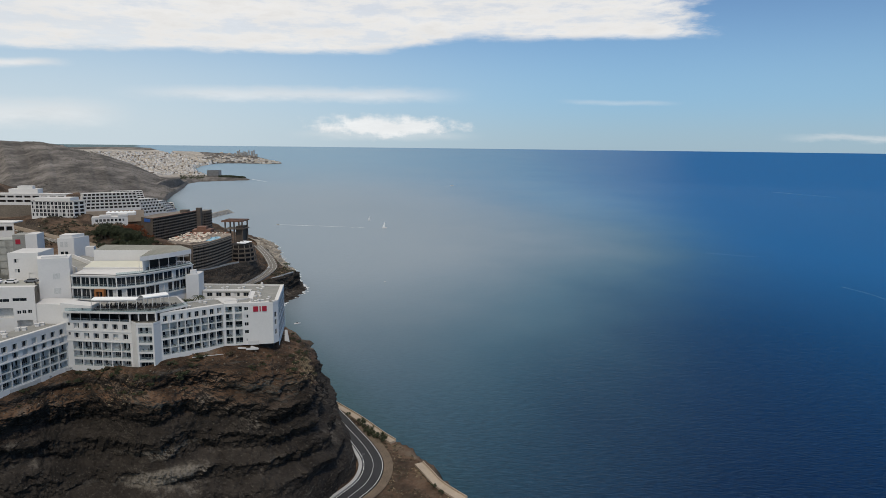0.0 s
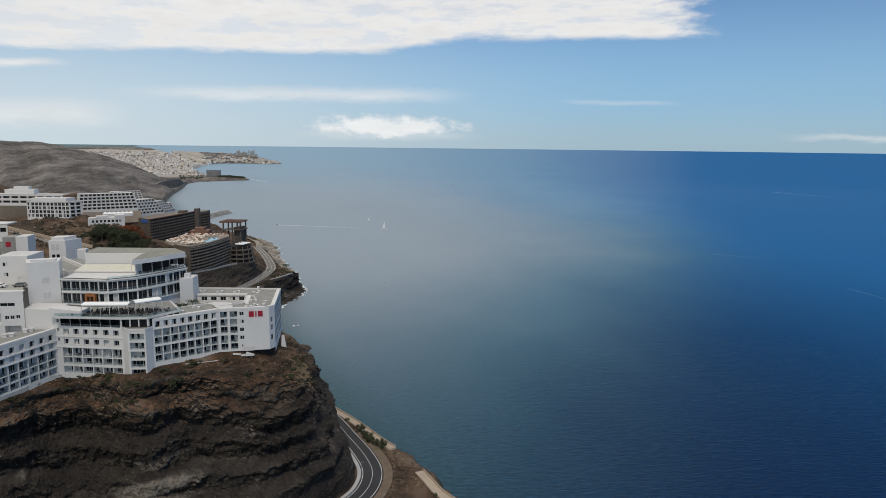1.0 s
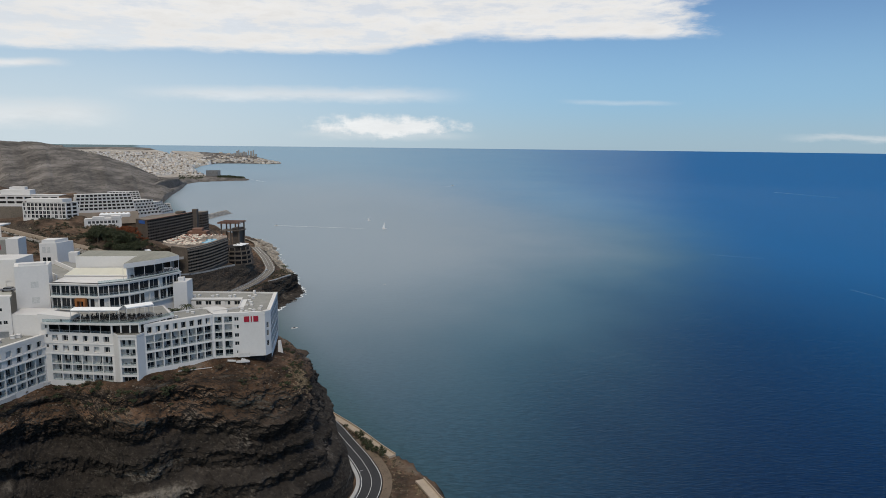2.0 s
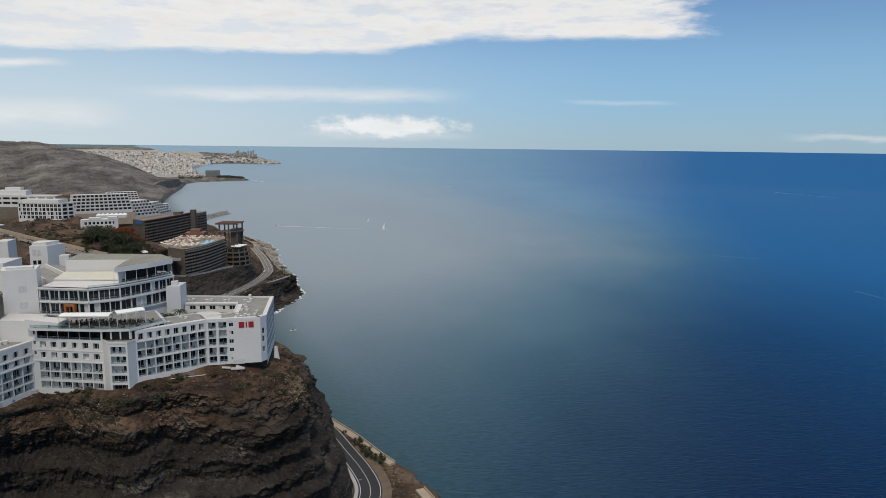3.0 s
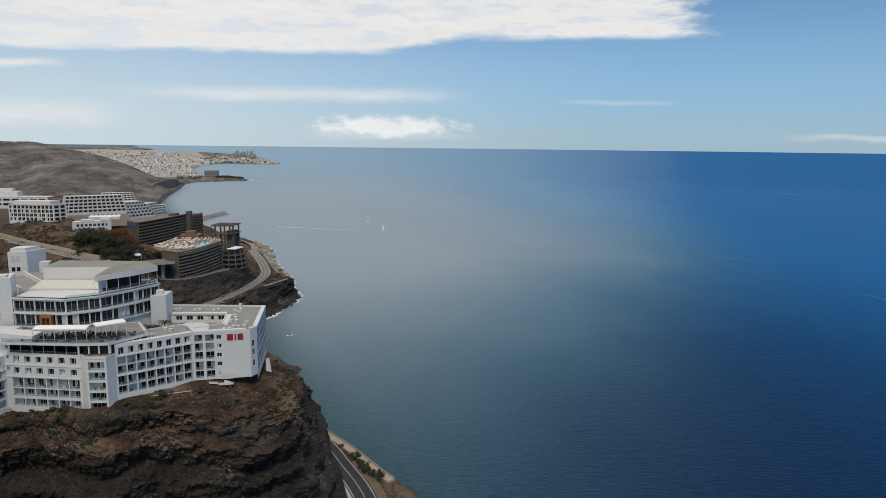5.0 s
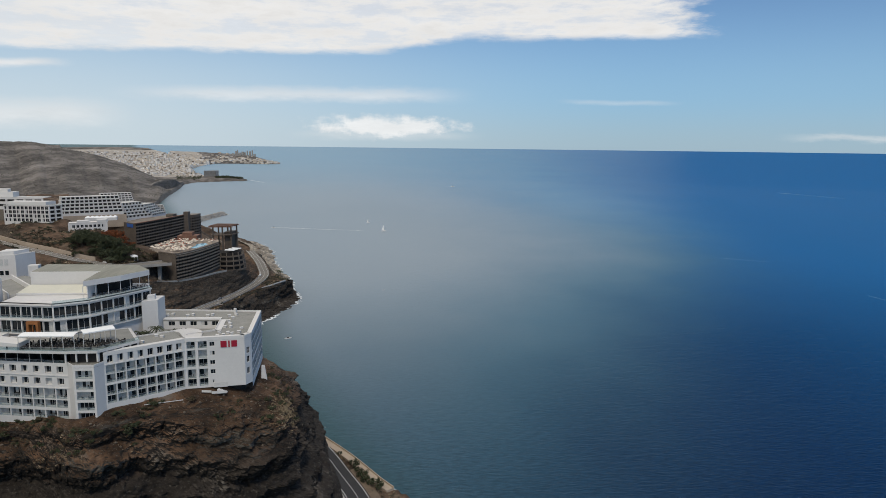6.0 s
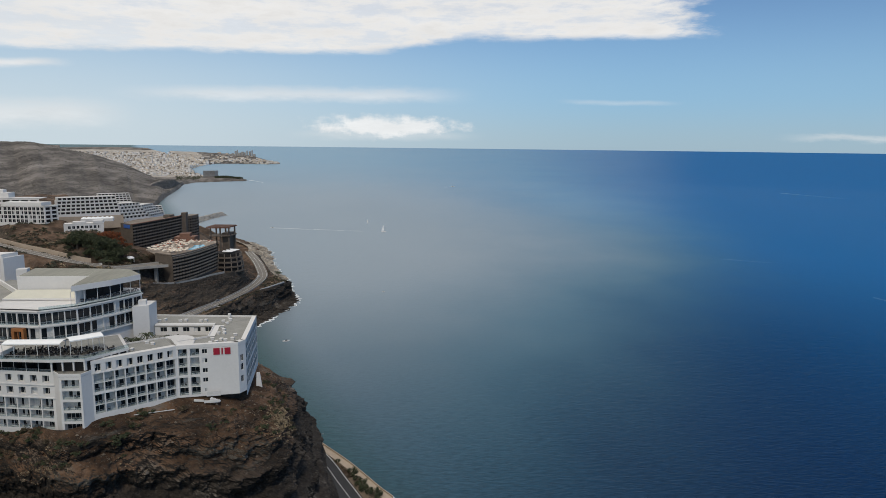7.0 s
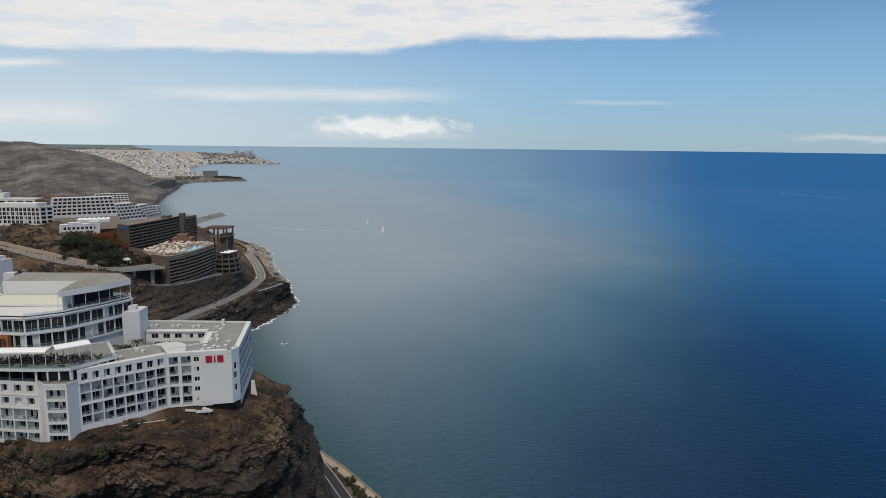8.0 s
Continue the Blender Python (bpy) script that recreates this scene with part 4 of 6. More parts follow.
stair.prism([(-94.2, 240.4), (-92.4, 241.6), (-92.9, 243.6), (-95.0, 242.8)], 95.2, 96.6, 0)
stair.make("stair_tower", [WHITE], hotel)

# towers and blocks on the landward side
tower = Build()
tower.prism([(-136.6, 217.6), (-128.2, 221.7), (-131.4, 229.0), (-140.7, 224.3)], 84.0, 104.3, 0)
tower.prism([(-135.8, 218.7), (-129.3, 221.8), (-130.6, 224.7), (-137.4, 221.3)], 104.3, 105.0, 0)
Build().prism([(-124.6, 208.4), (-114.0, 207.2), (-113.6, 212.0), (-124, 213)], 88.7, [91.6, 91.0, 91.0, 91.6]).make("terrace_block", [WHITE], hotel)
Build().prism([(-134.2, 210.95), (-123.95, 210.2), (-123.95, 219), (-136, 219)], 78.0, 90.6).make("corner_block", [WHITE], hotel)
tower_ob = tower.make("tower", [WHITE], hotel)
for z in (92.0, 97.1):
    facing = Build()
    facing.bar((-132.8, 219.45), (-130.9, 220.38), 0.0, 0.06, z, z + 2.0, 0)
    facing.make("window", [CURTAIN], tower_ob)
def block(poly, z0, z1, name="annex", roof=None):
    return Build().prism(poly, z0, z1, 0, 1).make(name, [WHITE, roof or OFFWHITE], hotel)


# garage block with parked cars on its roof
facade(hotel, (-168, 205.5), (-134, 210.73), 78, 96.4, [(22.5, 26.5, 91.4, 92.5, "pane"), (27.5, 31.8, 91.6, 92.7, "pane"), (22.0, 27.5, 86.0, 89.4, "void"), (28.6, 29.8, 87.3, 88.5, "pane"), (30.2, 31.4, 87.4, 88.6, "pane"), (31.9, 33.1, 87.5, 88.7, "pane"), (28.4, 33.2, 82.8, 85.2, "void")], depth=2.0, inside=CURTAIN)
Build().prism([(-168, 206), (-134, 211.2), (-138, 217.3), (-143, 226), (-170, 226)], 94.8, 95.5).make("roof", [ROOF_PALE], hotel)
annex = facade(hotel, (-151.2, 224.6), (-141.6, 226.4), 94, 105.1, [(2.0, 3.4, 101.6, 103.0, "pane"), (2.1, 3.5, 98.1, 99.5, "pane"), (6.3, 8.1, 95.5, 98.0, "void")], depth=0.8, inside=DARK)
block([(-151.2, 224.8), (-141.6, 226.6), (-143, 238), (-153, 236)], 94, 105.0)
block([(-150, 234), (-127.6, 233), (-129, 252), (-146, 262)], 84.0, 98.2, roof=ROOF)
Build().bar((-146, 256), (-127.8, 238), 0.0, 0.5, 96, 99.6).make("parapet", [WHITE], hotel)
Build().bar((-150, 250), (-131, 231), 0.0, 0.4, 96, 99.2).make("parapet", [WHITE], hotel)
lift = block([(-157.2, 264.6), (-151.4, 266.2), (-149.2, 274), (-158.6, 272)], 92.0, 104.6, "lift_house")
Build().prism([(-156.6, 265.4), (-152.2, 266.8), (-150.6, 273), (-157.6, 271.4)], 104.6, 105.8).make("lift_house_cap", [WHITE], hotel)
for u in (1.0, 2.6):
    for z, hh, mt in ((97.6, 1.5, GLASS), (101.0, 2.2, CURTAIN)):
        P_ = Vector((-157.2, 264.55))
        d_ = Vector((5.8, 1.6)).normalized()
        Build().bar((P_ + d_ * u)[:], (P_ + d_ * (u + 1.1))[:], 0.0, 0.05, z, z + hh).make("window", [mt], lift)
block([(-144.6, 262), (-141.6, 263), (-142.4, 266), (-145.4, 265)], 96.0, 101.6)
Build().prism([(-177, 267), (-172.4, 268), (-174, 276), (-179, 275)], 88.0, 105.4).make("annex", [ROOF], hotel, "grey rendered block")
block([(-172.4, 268), (-168.4, 269.4), (-170, 277), (-174, 276)], 88.0, 105.6)
Build().bar((-176.0, 267.2), (-174.2, 267.6), 0.0, 0.1, 101.6, 103.6).make("sign_panel", [RED], hotel, "plain red panel")
far_block = thing("apartment_block", (-205, 304, 84), "grey apartment block with white framed balconies", "building")
facade(far_block, (-216, 298), (-197, 302), 80, 98.5, grid_cells(19.4, 4, [(82 + 3.3 * i, 84.6 + 3.3 * i, "void", 0.7) for i in range(5)], 0.5, 0.6), depth=1.2, mat=ROOF_PALE, inside=BROWN_DARK)
Build().prism([(-216, 298), (-197, 302), (-199, 312), (-218, 310)], 80, 98.3).make("roof", [ROOF_PALE], far_block)

low_ = thing("pavilion", (-281, 415, 84), "low white flat-roofed building beside the hillside road", "building")
facade(low_, (-296, 408), (-271.5, 412), 70, 92.6, grid_cells(24.8, 5, [(87.6, 90.4, "void", 0.9)], 0.4, 0.5), depth=1.6, inside=BROWN_DARK)
Build().prism([(-296, 408), (-271.5, 412), (-273, 424), (-297, 422)], 92.2, 92.9).make("roof", [WHITE], low_)

# sign on the end wall: plain red shapes
sign = thing("sign", (-66, 223.9, 86), "three plain red shapes mounted on white wall", "sign")
dE = (Vector(G) - Vector(E)).normalized()
for name, u0, u1 in (("sign_block", 9.8, 11.5), ("sign_bar", 11.95, 12.35), ("sign_block", 12.8, 14.4)):
    sb = Build()
    p, q = Vector(E) + dE * u0, Vector(E) + dE * u1
    sb.bar(p[:], q[:], 0.01, 0.16, 85.2, 87.1, 0)
    sb.make(name, [RED], sign)

# ---- trees and shrubs ----
def leaf_crown(seed, clumps, radius, height, leaves, size, flat=1.0):
    """A crown of many small leaf blades gathered in clumps."""
    r = random.Random(seed)
    b = Build()
    for _ in range(clumps):
        a, q = r.uniform(0, 2 * math.pi), math.sqrt(r.random())
        cx, cy, cz = radius * q * math.cos(a), radius * q * math.sin(a), height * (0.35 + 0.65 * r.random() * (1.15 - 0.6 * q))
        cr = radius * r.uniform(0.22, 0.42)
        for _ in range(leaves):
            d = Vector((r.gauss(0, 1), r.gauss(0, 1), r.gauss(0, flat))).normalized() * cr * r.uniform(0.55, 1.0)
            p = Vector((cx, cy, cz)) + d
            u = Vector((r.gauss(0, 1), r.gauss(0, 1), r.gauss(0, 1))).normalized()
            w = u.cross(Vector((r.gauss(0, 1), r.gauss(0, 1), r.gauss(0, 1)))).normalized()
            s = size * r.uniform(0.6, 1.4)
            b.face([p - u * s, p - w * s * 0.5, p + u * s, p + w * s * 0.5])
    return b


def trunk_mesh(height, base, limbs, spread, seed):
    r = random.Random(seed)
    b = Build()

    def limb(p, q, r0, r1):
        ax = (q - p).normalized()
        u = ax.orthogonal().normalized()
        w = ax.cross(u)
        ring = [(p + (u * math.cos(a) + w * math.sin(a)) * r0, q + (u * math.cos(a) + w * math.sin(a)) * r1) for a in (k * math.pi / 3 for k in range(6))]
        for k in range(6):
            (a0, a1), (b0, b1) = ring[k], ring[(k + 1) % 6]
            b.face([a0, b0, b1, a1])

    top = Vector((0, 0, height))
    limb(Vector((0, 0, -0.4)), top, base, base * 0.55)
    for k in range(limbs):
        a = 2 * math.pi * k / limbs + r.uniform(-0.4, 0.4)
        limb(top * r.uniform(0.6, 1.0), top + Vector((math.cos(a) * spread, math.sin(a) * spread, spread * r.uniform(0.5, 0.9))), base * 0.5, base * 0.15)
    return b


def make_tree(at, seed, size, label):
    tree = thing("tree", at, label, "tree", group="trees by the hotel road")
    tr = trunk_mesh(size * 0.42, size * 0.05, 5, size * 0.3, seed).make("trunk", [BARK], tree)
    cr = leaf_crown(seed, 16, size * 0.55, size * 0.62, 46, size * 0.05).make("crown", [LEAF], tree)
    for o in (tr, cr):
        o.matrix_parent_inverse = Matrix.Identity(4)
    cr.location = (0, 0, size * 0.36)
    return tree


def make_shrub(at, seed, size, label, group):
    sh = thing("shrub", at, label, "shrub", group=group)
    cr = leaf_crown(seed, 9, size * 0.6, size * 0.6, 34, size * 0.085).make("crown", [LEAF], sh)
    st = trunk_mesh(size * 0.3, size * 0.05, 4, size * 0.25, seed).make("stem", [BARK], sh)
    for o in (cr, st):
        o.matrix_parent_inverse = Matrix.Identity(4)
    return sh


def make_palm(at, height, seed, label, group):
    r = random.Random(seed)
    palm = thing("palm_tree", at, label, "palm tree", group=group)
    tr = trunk_mesh(height, height * 0.03 + 0.06, 0, 0, seed).make("trunk", [BARK], palm)
    b = Build()
    for k in range(28):
        a = 2 * math.pi * k / 28 + r.uniform(-0.15, 0.15)
        out, lift = Vector((math.cos(a), math.sin(a), 0)), r.uniform(0.0, 1.5)
        side = Vector((-out.y, out.x, 0))
        pts = [Vector((0, 0, height)) + out * (L * height * 0.45 + 0.9 * L) + Vector((0, 0, lift * L * 1.6 - 1.9 * L * L)) for L in (0, 0.35, 0.7, 1.0)]
        ws = (0.05, 0.17, 0.13, 0.02)
        for i in range(3):
            b.face([pts[i] - side * ws[i], pts[i + 1] - side * ws[i + 1], pts[i + 1] + Vector((0, 0, 0.1)), pts[i] + Vector((0, 0, 0.1))])
            b.face([pts[i] + Vector((0, 0, 0.1)), pts[i + 1] + Vector((0, 0, 0.1)), pts[i + 1] + side * ws[i + 1], pts[i] + side * ws[i]])
    fr = b.make("fronds", [LEAF], palm)
    for o in (tr, fr):
        o.matrix_parent_inverse = Matrix.Identity(4)
    return palm


# ---- roads ----
def ribbon(pts, left, right, lift=0.0, steps=14, thick=0.0, m=0, b=None):
    """A strip along a smooth line of points, from left to right metres off it."""
    b = b or Build()
    n = (len(pts) - 1) * steps
    line = [spline(pts, k / n) for k in range(n + 1)]
    edge = []
    for k in range(n + 1):
        d = line[min(k + 1, n)] - line[max(k - 1, 0)]
        d = np.array((d[0], d[1])) / math.hypot(d[0], d[1])
        nn = np.array((d[1], -d[0]))
        p = line[k]
        edge.append(((p[0] + nn[0] * left, p[1] + nn[1] * left), (p[0] + nn[0] * right, p[1] + nn[1] * right), p[2] + lift))
    for (a0, a1, az), (b0, b1, bz) in zip(edge[:-1], edge[1:]):
        if thick:
            b.prism([a0, a1, b1, b0], [az - thick, az - thick, bz - thick, bz - thick], [az, az, bz, bz], m)
        else:
            b.face([(*a0, az), (*a1, az), (*b1, bz), (*b0, bz)], m)
    return b


def road(pts, half, label, lines=True, mat=None):
    ob = ribbon(pts, -half, half, 0.0, thick=0.6).make("road", [mat or ASPHALT])
    tagged(ob, label, "road", kind="structure")
    if lines:
        for off in (-half + 0.45, half - 0.45):
            ribbon(pts, off - 0.11, off + 0.11, 0.03, thick=0.026).make("edge_line", [PAINT_LINE], ob)
        ribbon(pts, -0.08, 0.08, 0.03, thick=0.026).make("centre_line", [PAINT_LINE], ob)
    return ob


road(COAST_ROAD, 4.2, "dark asphalt coast road bending round the cliff foot")
kerb = ribbon(COAST_ROAD[2:8], 4.5, 5.9, 0.25, thick=0.8).make("kerb", [PALE_CONCRETE])
tagged(kerb, "pale concrete gutter along the cliff foot", "kerb", kind="structure")
SOIL = material("bare_soil", (0.165, 0.122, 0.084), 0.95, var=0.35, scale=0.25, fine=2.5)
verge = ribbon(COAST_ROAD[2:8], -8.0, -4.4, -0.14, thick=0.4).make("dirt_verge", [SOIL])
tagged(verge, "strip of bare tan soil beside the coast road", "verge", kind="structure")
PROM = [(-64, 325, 15.4), (-56, 314.5, 15.4), (-44.5, 301, 15.4), (-37.5, 292, 15.4), (-27.5, 278, 15.4), (-21.8, 271, 15.4)]
prom = ribbon(PROM, -2.45, 0.6, 0.05, thick=1.2).make("pavement", [TAN])
tagged(prom, "tan paved seaside footpath", "footpath", kind="structure")
wall_p = ribbon(PROM, -2.75, -2.45, 0.7, thick=2.4).make("sea_wall", [TAN])
tagged(wall_p, "low sandy parapet wall above the sea", "wall", kind="structure")
PROM2 = [(-8.5, 252, 15.3), (-5, 245, 15.3), (-1, 237, 15.2), (4, 230.5, 15.1), (9, 225, 15.0)]
path_q = ribbon(PROM2, -1.2, 2.2, 0.1, thick=0.8).make("pavement", [TAN])
tagged(path_q, "tan paved seaside footpath", "footpath", kind="structure")
wall_q = ribbon(PROM2, -1.55, -1.25, 0.75, thick=2.4).make("sea_wall", [TAN])
tagged(wall_q, "low sandy parapet wall above the sea", "wall", kind="structure")

WORN = material("worn_asphalt", (0.19, 0.172, 0.148), 0.9, var=0.25, scale=0.1, fine=2)
road(ROAD2, 4.0, "worn grey coast road below the brown hotel", True, WORN)
for off0, off1 in ((-4.6, -4.2), (4.2, 4.6)):
    w = ribbon(ROAD2, off0, off1, 0.8, thick=2.0).make("road_wall", [CONCRETE])
    tagged(w, "low concrete wall beside the coast road", "wall", kind="structure")
SLIP = [(-182, 553, 17.9), (-177, 548, 17.4), (-178, 535, 16.9), (-186, 518, 16.6)]
sl = ribbon(SLIP, -1.6, 1.6, 0.0, thick=0.8).make("pavement", [CONCRETE])
tagged(sl, "pale concrete footpath joining the coast road", "footpath", kind="structure")
road(ROAD3, 4.2, "worn grey hillside road to the hotel forecourt", True, WORN)
road(ROAD4, 2.4, "narrow grey service road along the foot of the brown hotel", False)
sw = ribbon(ROAD4, 2.5, 2.9, 0.7, thick=1.6).make("retaining_wall", [CONCRETE])
tagged(sw, "grey concrete wall along the service road", "wall", kind="structure")
fw = ribbon(ROAD3[:5], -6.0, -5.4, 3.2, thick=5.0).make("retaining_wall", [TAN])
tagged(fw, "tan stone retaining wall above the hillside road", "wall", kind="structure")

hw_ = ribbon([(-160.5, 604, 19.3), (-157, 612, 19.3), (-154, 621, 19.2), (-151.3, 633, 18.7), (-149.6, 645, 17.8)], -0.35, 0.35, 0.5, thick=1.8).make("sea_wall", [PALE_CONCRETE])
tagged(hw_, "pale curved wall at the headland's edge", "wall", kind="structure")

# ---- the brown hotel on the next headland ----
brown = thing("hotel", (-215, 580, 38), "dark brown concrete stepped hotel with rooftop pool", "hotel")


def brown_rows(z0, floors, fh):
    return [(z0 + fh * i + 0.95, z0 + fh * (i + 1) - 0.3, "void", 1.0) for i in range(floors)]


BROWN_PALE = material("brown_balcony", (0.215, 0.178, 0.142), 0.9, var=0.35, scale=0.2, fine=2)


def brown_balconies(line, z0, floors, fh, bays):
    """Solid balcony fronts that stand out from the wall, bay by bay."""
    for p, q in zip(line[:-1], line[1:]):
        L_ = dist(p, q)
        for i in range(bays):
            u0, u1 = (i + 0.14) / bays, (i + 0.86) / bays
            a_ = (p[0] + (q[0] - p[0]) * u0, p[1] + (q[1] - p[1]) * u0)
            c_ = (p[0] + (q[0] - p[0]) * u1, p[1] + (q[1] - p[1]) * u1)
            for k in range(floors):
                z = z0 + fh * k
                Build().bar(a_, c_, -0.05, 0.75, z + 0.05, z + 1.0).make("balcony", [BROWN_PALE], brown)


FRONT = [(-226, 550), (-208, 539), (-202.6, 553), (-199.6, 568), (-197.8, 586), (-196.8, 604)]
facade(brown, FRONT[0], FRONT[1], 34, 59.6, [], mat=BROWN)
for p, q in zip(FRONT[1:-1], FRONT[2:]):
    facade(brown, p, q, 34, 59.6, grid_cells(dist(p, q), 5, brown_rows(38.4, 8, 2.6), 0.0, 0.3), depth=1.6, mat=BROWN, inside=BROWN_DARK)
deck = Build()
deck.prism([*FRONT, (-203, 622), (-236, 620), (-242, 570)], 58.2, 59.0, 0)
deck.make("pool_deck", [material("deck_paving", (0.33, 0.27, 0.215), 0.9, var=0.4, scale=0.15, fine=1.2)], brown, "reddish paved sun deck")
brown_balconies(FRONT[1:], 38.4, 8, 2.6, 5)
BACK = [(-303, 654), (-285, 640), (-281, 659), (-277.6, 678), (-274.6, 699), (-272, 720)]
facade(brown, BACK[0], BACK[1], 44, 70.2, [], mat=BROWN)
for p, q in zip(BACK[1:-1], BACK[2:]):
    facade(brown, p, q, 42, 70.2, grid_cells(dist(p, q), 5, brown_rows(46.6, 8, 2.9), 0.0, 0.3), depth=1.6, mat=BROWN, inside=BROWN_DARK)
brown_balconies(BACK[1:], 46.6, 8, 2.9, 5)
top = Build()
top.prism([*BACK, (-288, 722), (-302, 690)], 69.4, 69.9, 0)
top.make("roof", [BROWN_PALE], brown)
roof_edge = Build()
for p, q in zip(BACK[1:-1], BACK[2:]):
    roof_edge.bar(p, q, -1.6, 0.9, 70.25, 70.75)
roof_edge.make("pergola_edge", [TERRACOTTA], brown, "rust-brown beams along the roof's edge")
core = Build()
core.prism([(-272, 719), (-267.5, 720), (-268, 727), (-273, 726)], 44, 73.4, 0)
core.prism([(-283, 702), (-276, 703), (-276, 712), (-284, 711)], 69.9, 72.6, 0)
core.make("lift_tower", [BROWN], brown)
ARC = [(-268.5, 724), (-264.6, 729), (-263, 737), (-264.5, 747)]
for p, q in zip(ARC[:-1], ARC[1:]):
    facade(brown, p, q, 42, 69.4, grid_cells(dist(p, q), 2, brown_rows(46.6, 7, 2.9), 0.0, 0.3), depth=1.6, mat=BROWN, inside=BROWN_DARK)
tl = Build()
tl.prism([*ARC, (-276, 746), (-276, 724)], 68.8, 69.2, 0)
tl.make("roof", [BROWN_PALE], brown)
# rounded restaurant terraces and pergola frame
CX, CY = -192.5, 617
for z, rad in ((34, 14.5), (38, 14.2), (42, 13.8), (46, 13.0)):
    ring = [(CX + rad * math.cos(a), CY + rad * math.sin(a)) for a in (radians(-110 + 12 * k) for k in range(19))] + [(CX - 12, CY + 4), (CX - 12, CY - 8)]
    Build().prism(ring, z - 0.2, z + 1.0, 0).make("terrace", [BROWN], brown)
    # dark body between the floors: shade of the open terrace put into colour
    inner_ring = [(CX + (p[0] - CX) * 0.86, CY + (p[1] - CY) * 0.86) for p in ring]
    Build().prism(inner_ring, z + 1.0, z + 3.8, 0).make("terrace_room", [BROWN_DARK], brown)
for z, rad in ((35, 14.4), (39, 14.1), (43, 13.6), (47, 12.7)):
    for k in range(9):
        a = radians(-105 + 24 * k)
        Build().box(CX + rad * 0.97 * math.cos(a), CY + rad * 0.97 * math.sin(a), z, 0.6, 0.6, 2.9, k * 24).make("column", [BROWN_PALE], brown)
frame_ = Build()
for px_, py_ in ((-212, 634), (-204, 636), (-196.5, 637), (-211, 646), (-203, 648), (-195, 649)):
    frame_.box(px_, py_, 40, 1.3, 1.3, 30.0, 10)
frame_.prism([(-213.5, 632), (-195, 635.5), (-193.5, 651), (-212.5, 648)], 61.2, 62.0)
frame_.prism([(-203, 638), (-197.5, 639), (-196, 650), (-202, 648)], 40, 64.0)
frame_.make("pergola_frame", [BROWN], brown)
slats = Build()
for k in range(12):
    slats.bar((-214.5 + 1.7 * k, 631), (-213 + 1.7 * k, 651), -0.35, 0.35, 69.4, 70.2, 0)
for yy in (632, 641, 650):
    slats.bar((-214.5, yy - 1.5), (-193.5, yy + 1.5), -0.3, 0.3, 68.8, 69.5, 0)
slats.make("pergola", [TERRACOTTA], brown)
house = Build()
house.prism([(-236, 612), (-220, 616), (-221, 628), (-238, 624)], 59, 63.2)
house.prism([(-232, 614), (-224, 616), (-225, 624), (-233, 622)], 63.2, 66.0)
house.make("pool_house", [TERRACOTTA], brown)
pool_ob = Build()
pool_ob.prism([(-209, 572), (-204.5, 570), (-203, 580), (-202, 592), (-206, 599), (-212, 594), (-209.5, 584)], 59.0, 59.25)
pool_ob.make("pool", [POOL], brown, "bright blue swimming pool")
sails = Build()
for k in range(3):
    sails.prism([(-192 + k * 1.8, 604 + 5.5 * k), (-184.5 + k, 606 + 5.5 * k), (-184.5 + k, 610.4 + 5.5 * k), (-193 + k, 609.4 + 5.5 * k)], [52.2, 51.6, 51.6, 52.2], [52.5, 51.9, 51.9, 52.5])
sails.make("sun_sail", [CANVAS], brown)
logo = Build()
logo.bar((-297.5, 649.6), (-288.5, 642.6), 0.02, 0.3, 66.2, 69.4, 0)
logo.make("sign_panel", [material("blue_sign", (0.03, 0.12, 0.42), 0.5)], brown, "plain blue panel")
bridge = Build()
bridge.prism([(-246, 524), (-240, 516), (-210, 536), (-222, 547)], 51.2, 52.4, 0, 1)
for p, q in (((-240, 516), (-210, 536)), ((-222, 547), (-246, 524))):
    bridge.bar(p, q, -0.35, 0.0, 52.4, 53.3)
for p in ((-240, 520), (-230, 528), (-220, 537)):
    bridge.box(p[0], p[1], 34, 2.2, 2.2, 17)
bridge.make("forecourt_bridge", [CONCRETE, WORN], brown)


def make_parasol(at, canvas, label):
    ob = thing("parasol", at, label, "parasol", group="parasols on the pool deck")
    b = Build()
    n = 8
    for k in range(n):
        a, c = 2 * math.pi * k / n, 2 * math.pi * (k + 1) / n
        b.face([(1.15 * math.cos(a), 1.15 * math.sin(a), 2.2), (1.15 * math.cos(c), 1.15 * math.sin(c), 2.2), (0, 0, 2.8)])
        b.face([(0, 0, 2.7), (1.15 * math.cos(c), 1.15 * math.sin(c), 2.1), (1.15 * math.cos(a), 1.15 * math.sin(a), 2.1)])
    cn = b.make("canopy", [canvas], ob)
    pl = Build().box(0, 0, 0, 0.07, 0.07, 2.7).make("pole", [METAL], ob)
    for o in (cn, pl):
        o.matrix_parent_inverse = Matrix.Identity(4)
    return ob


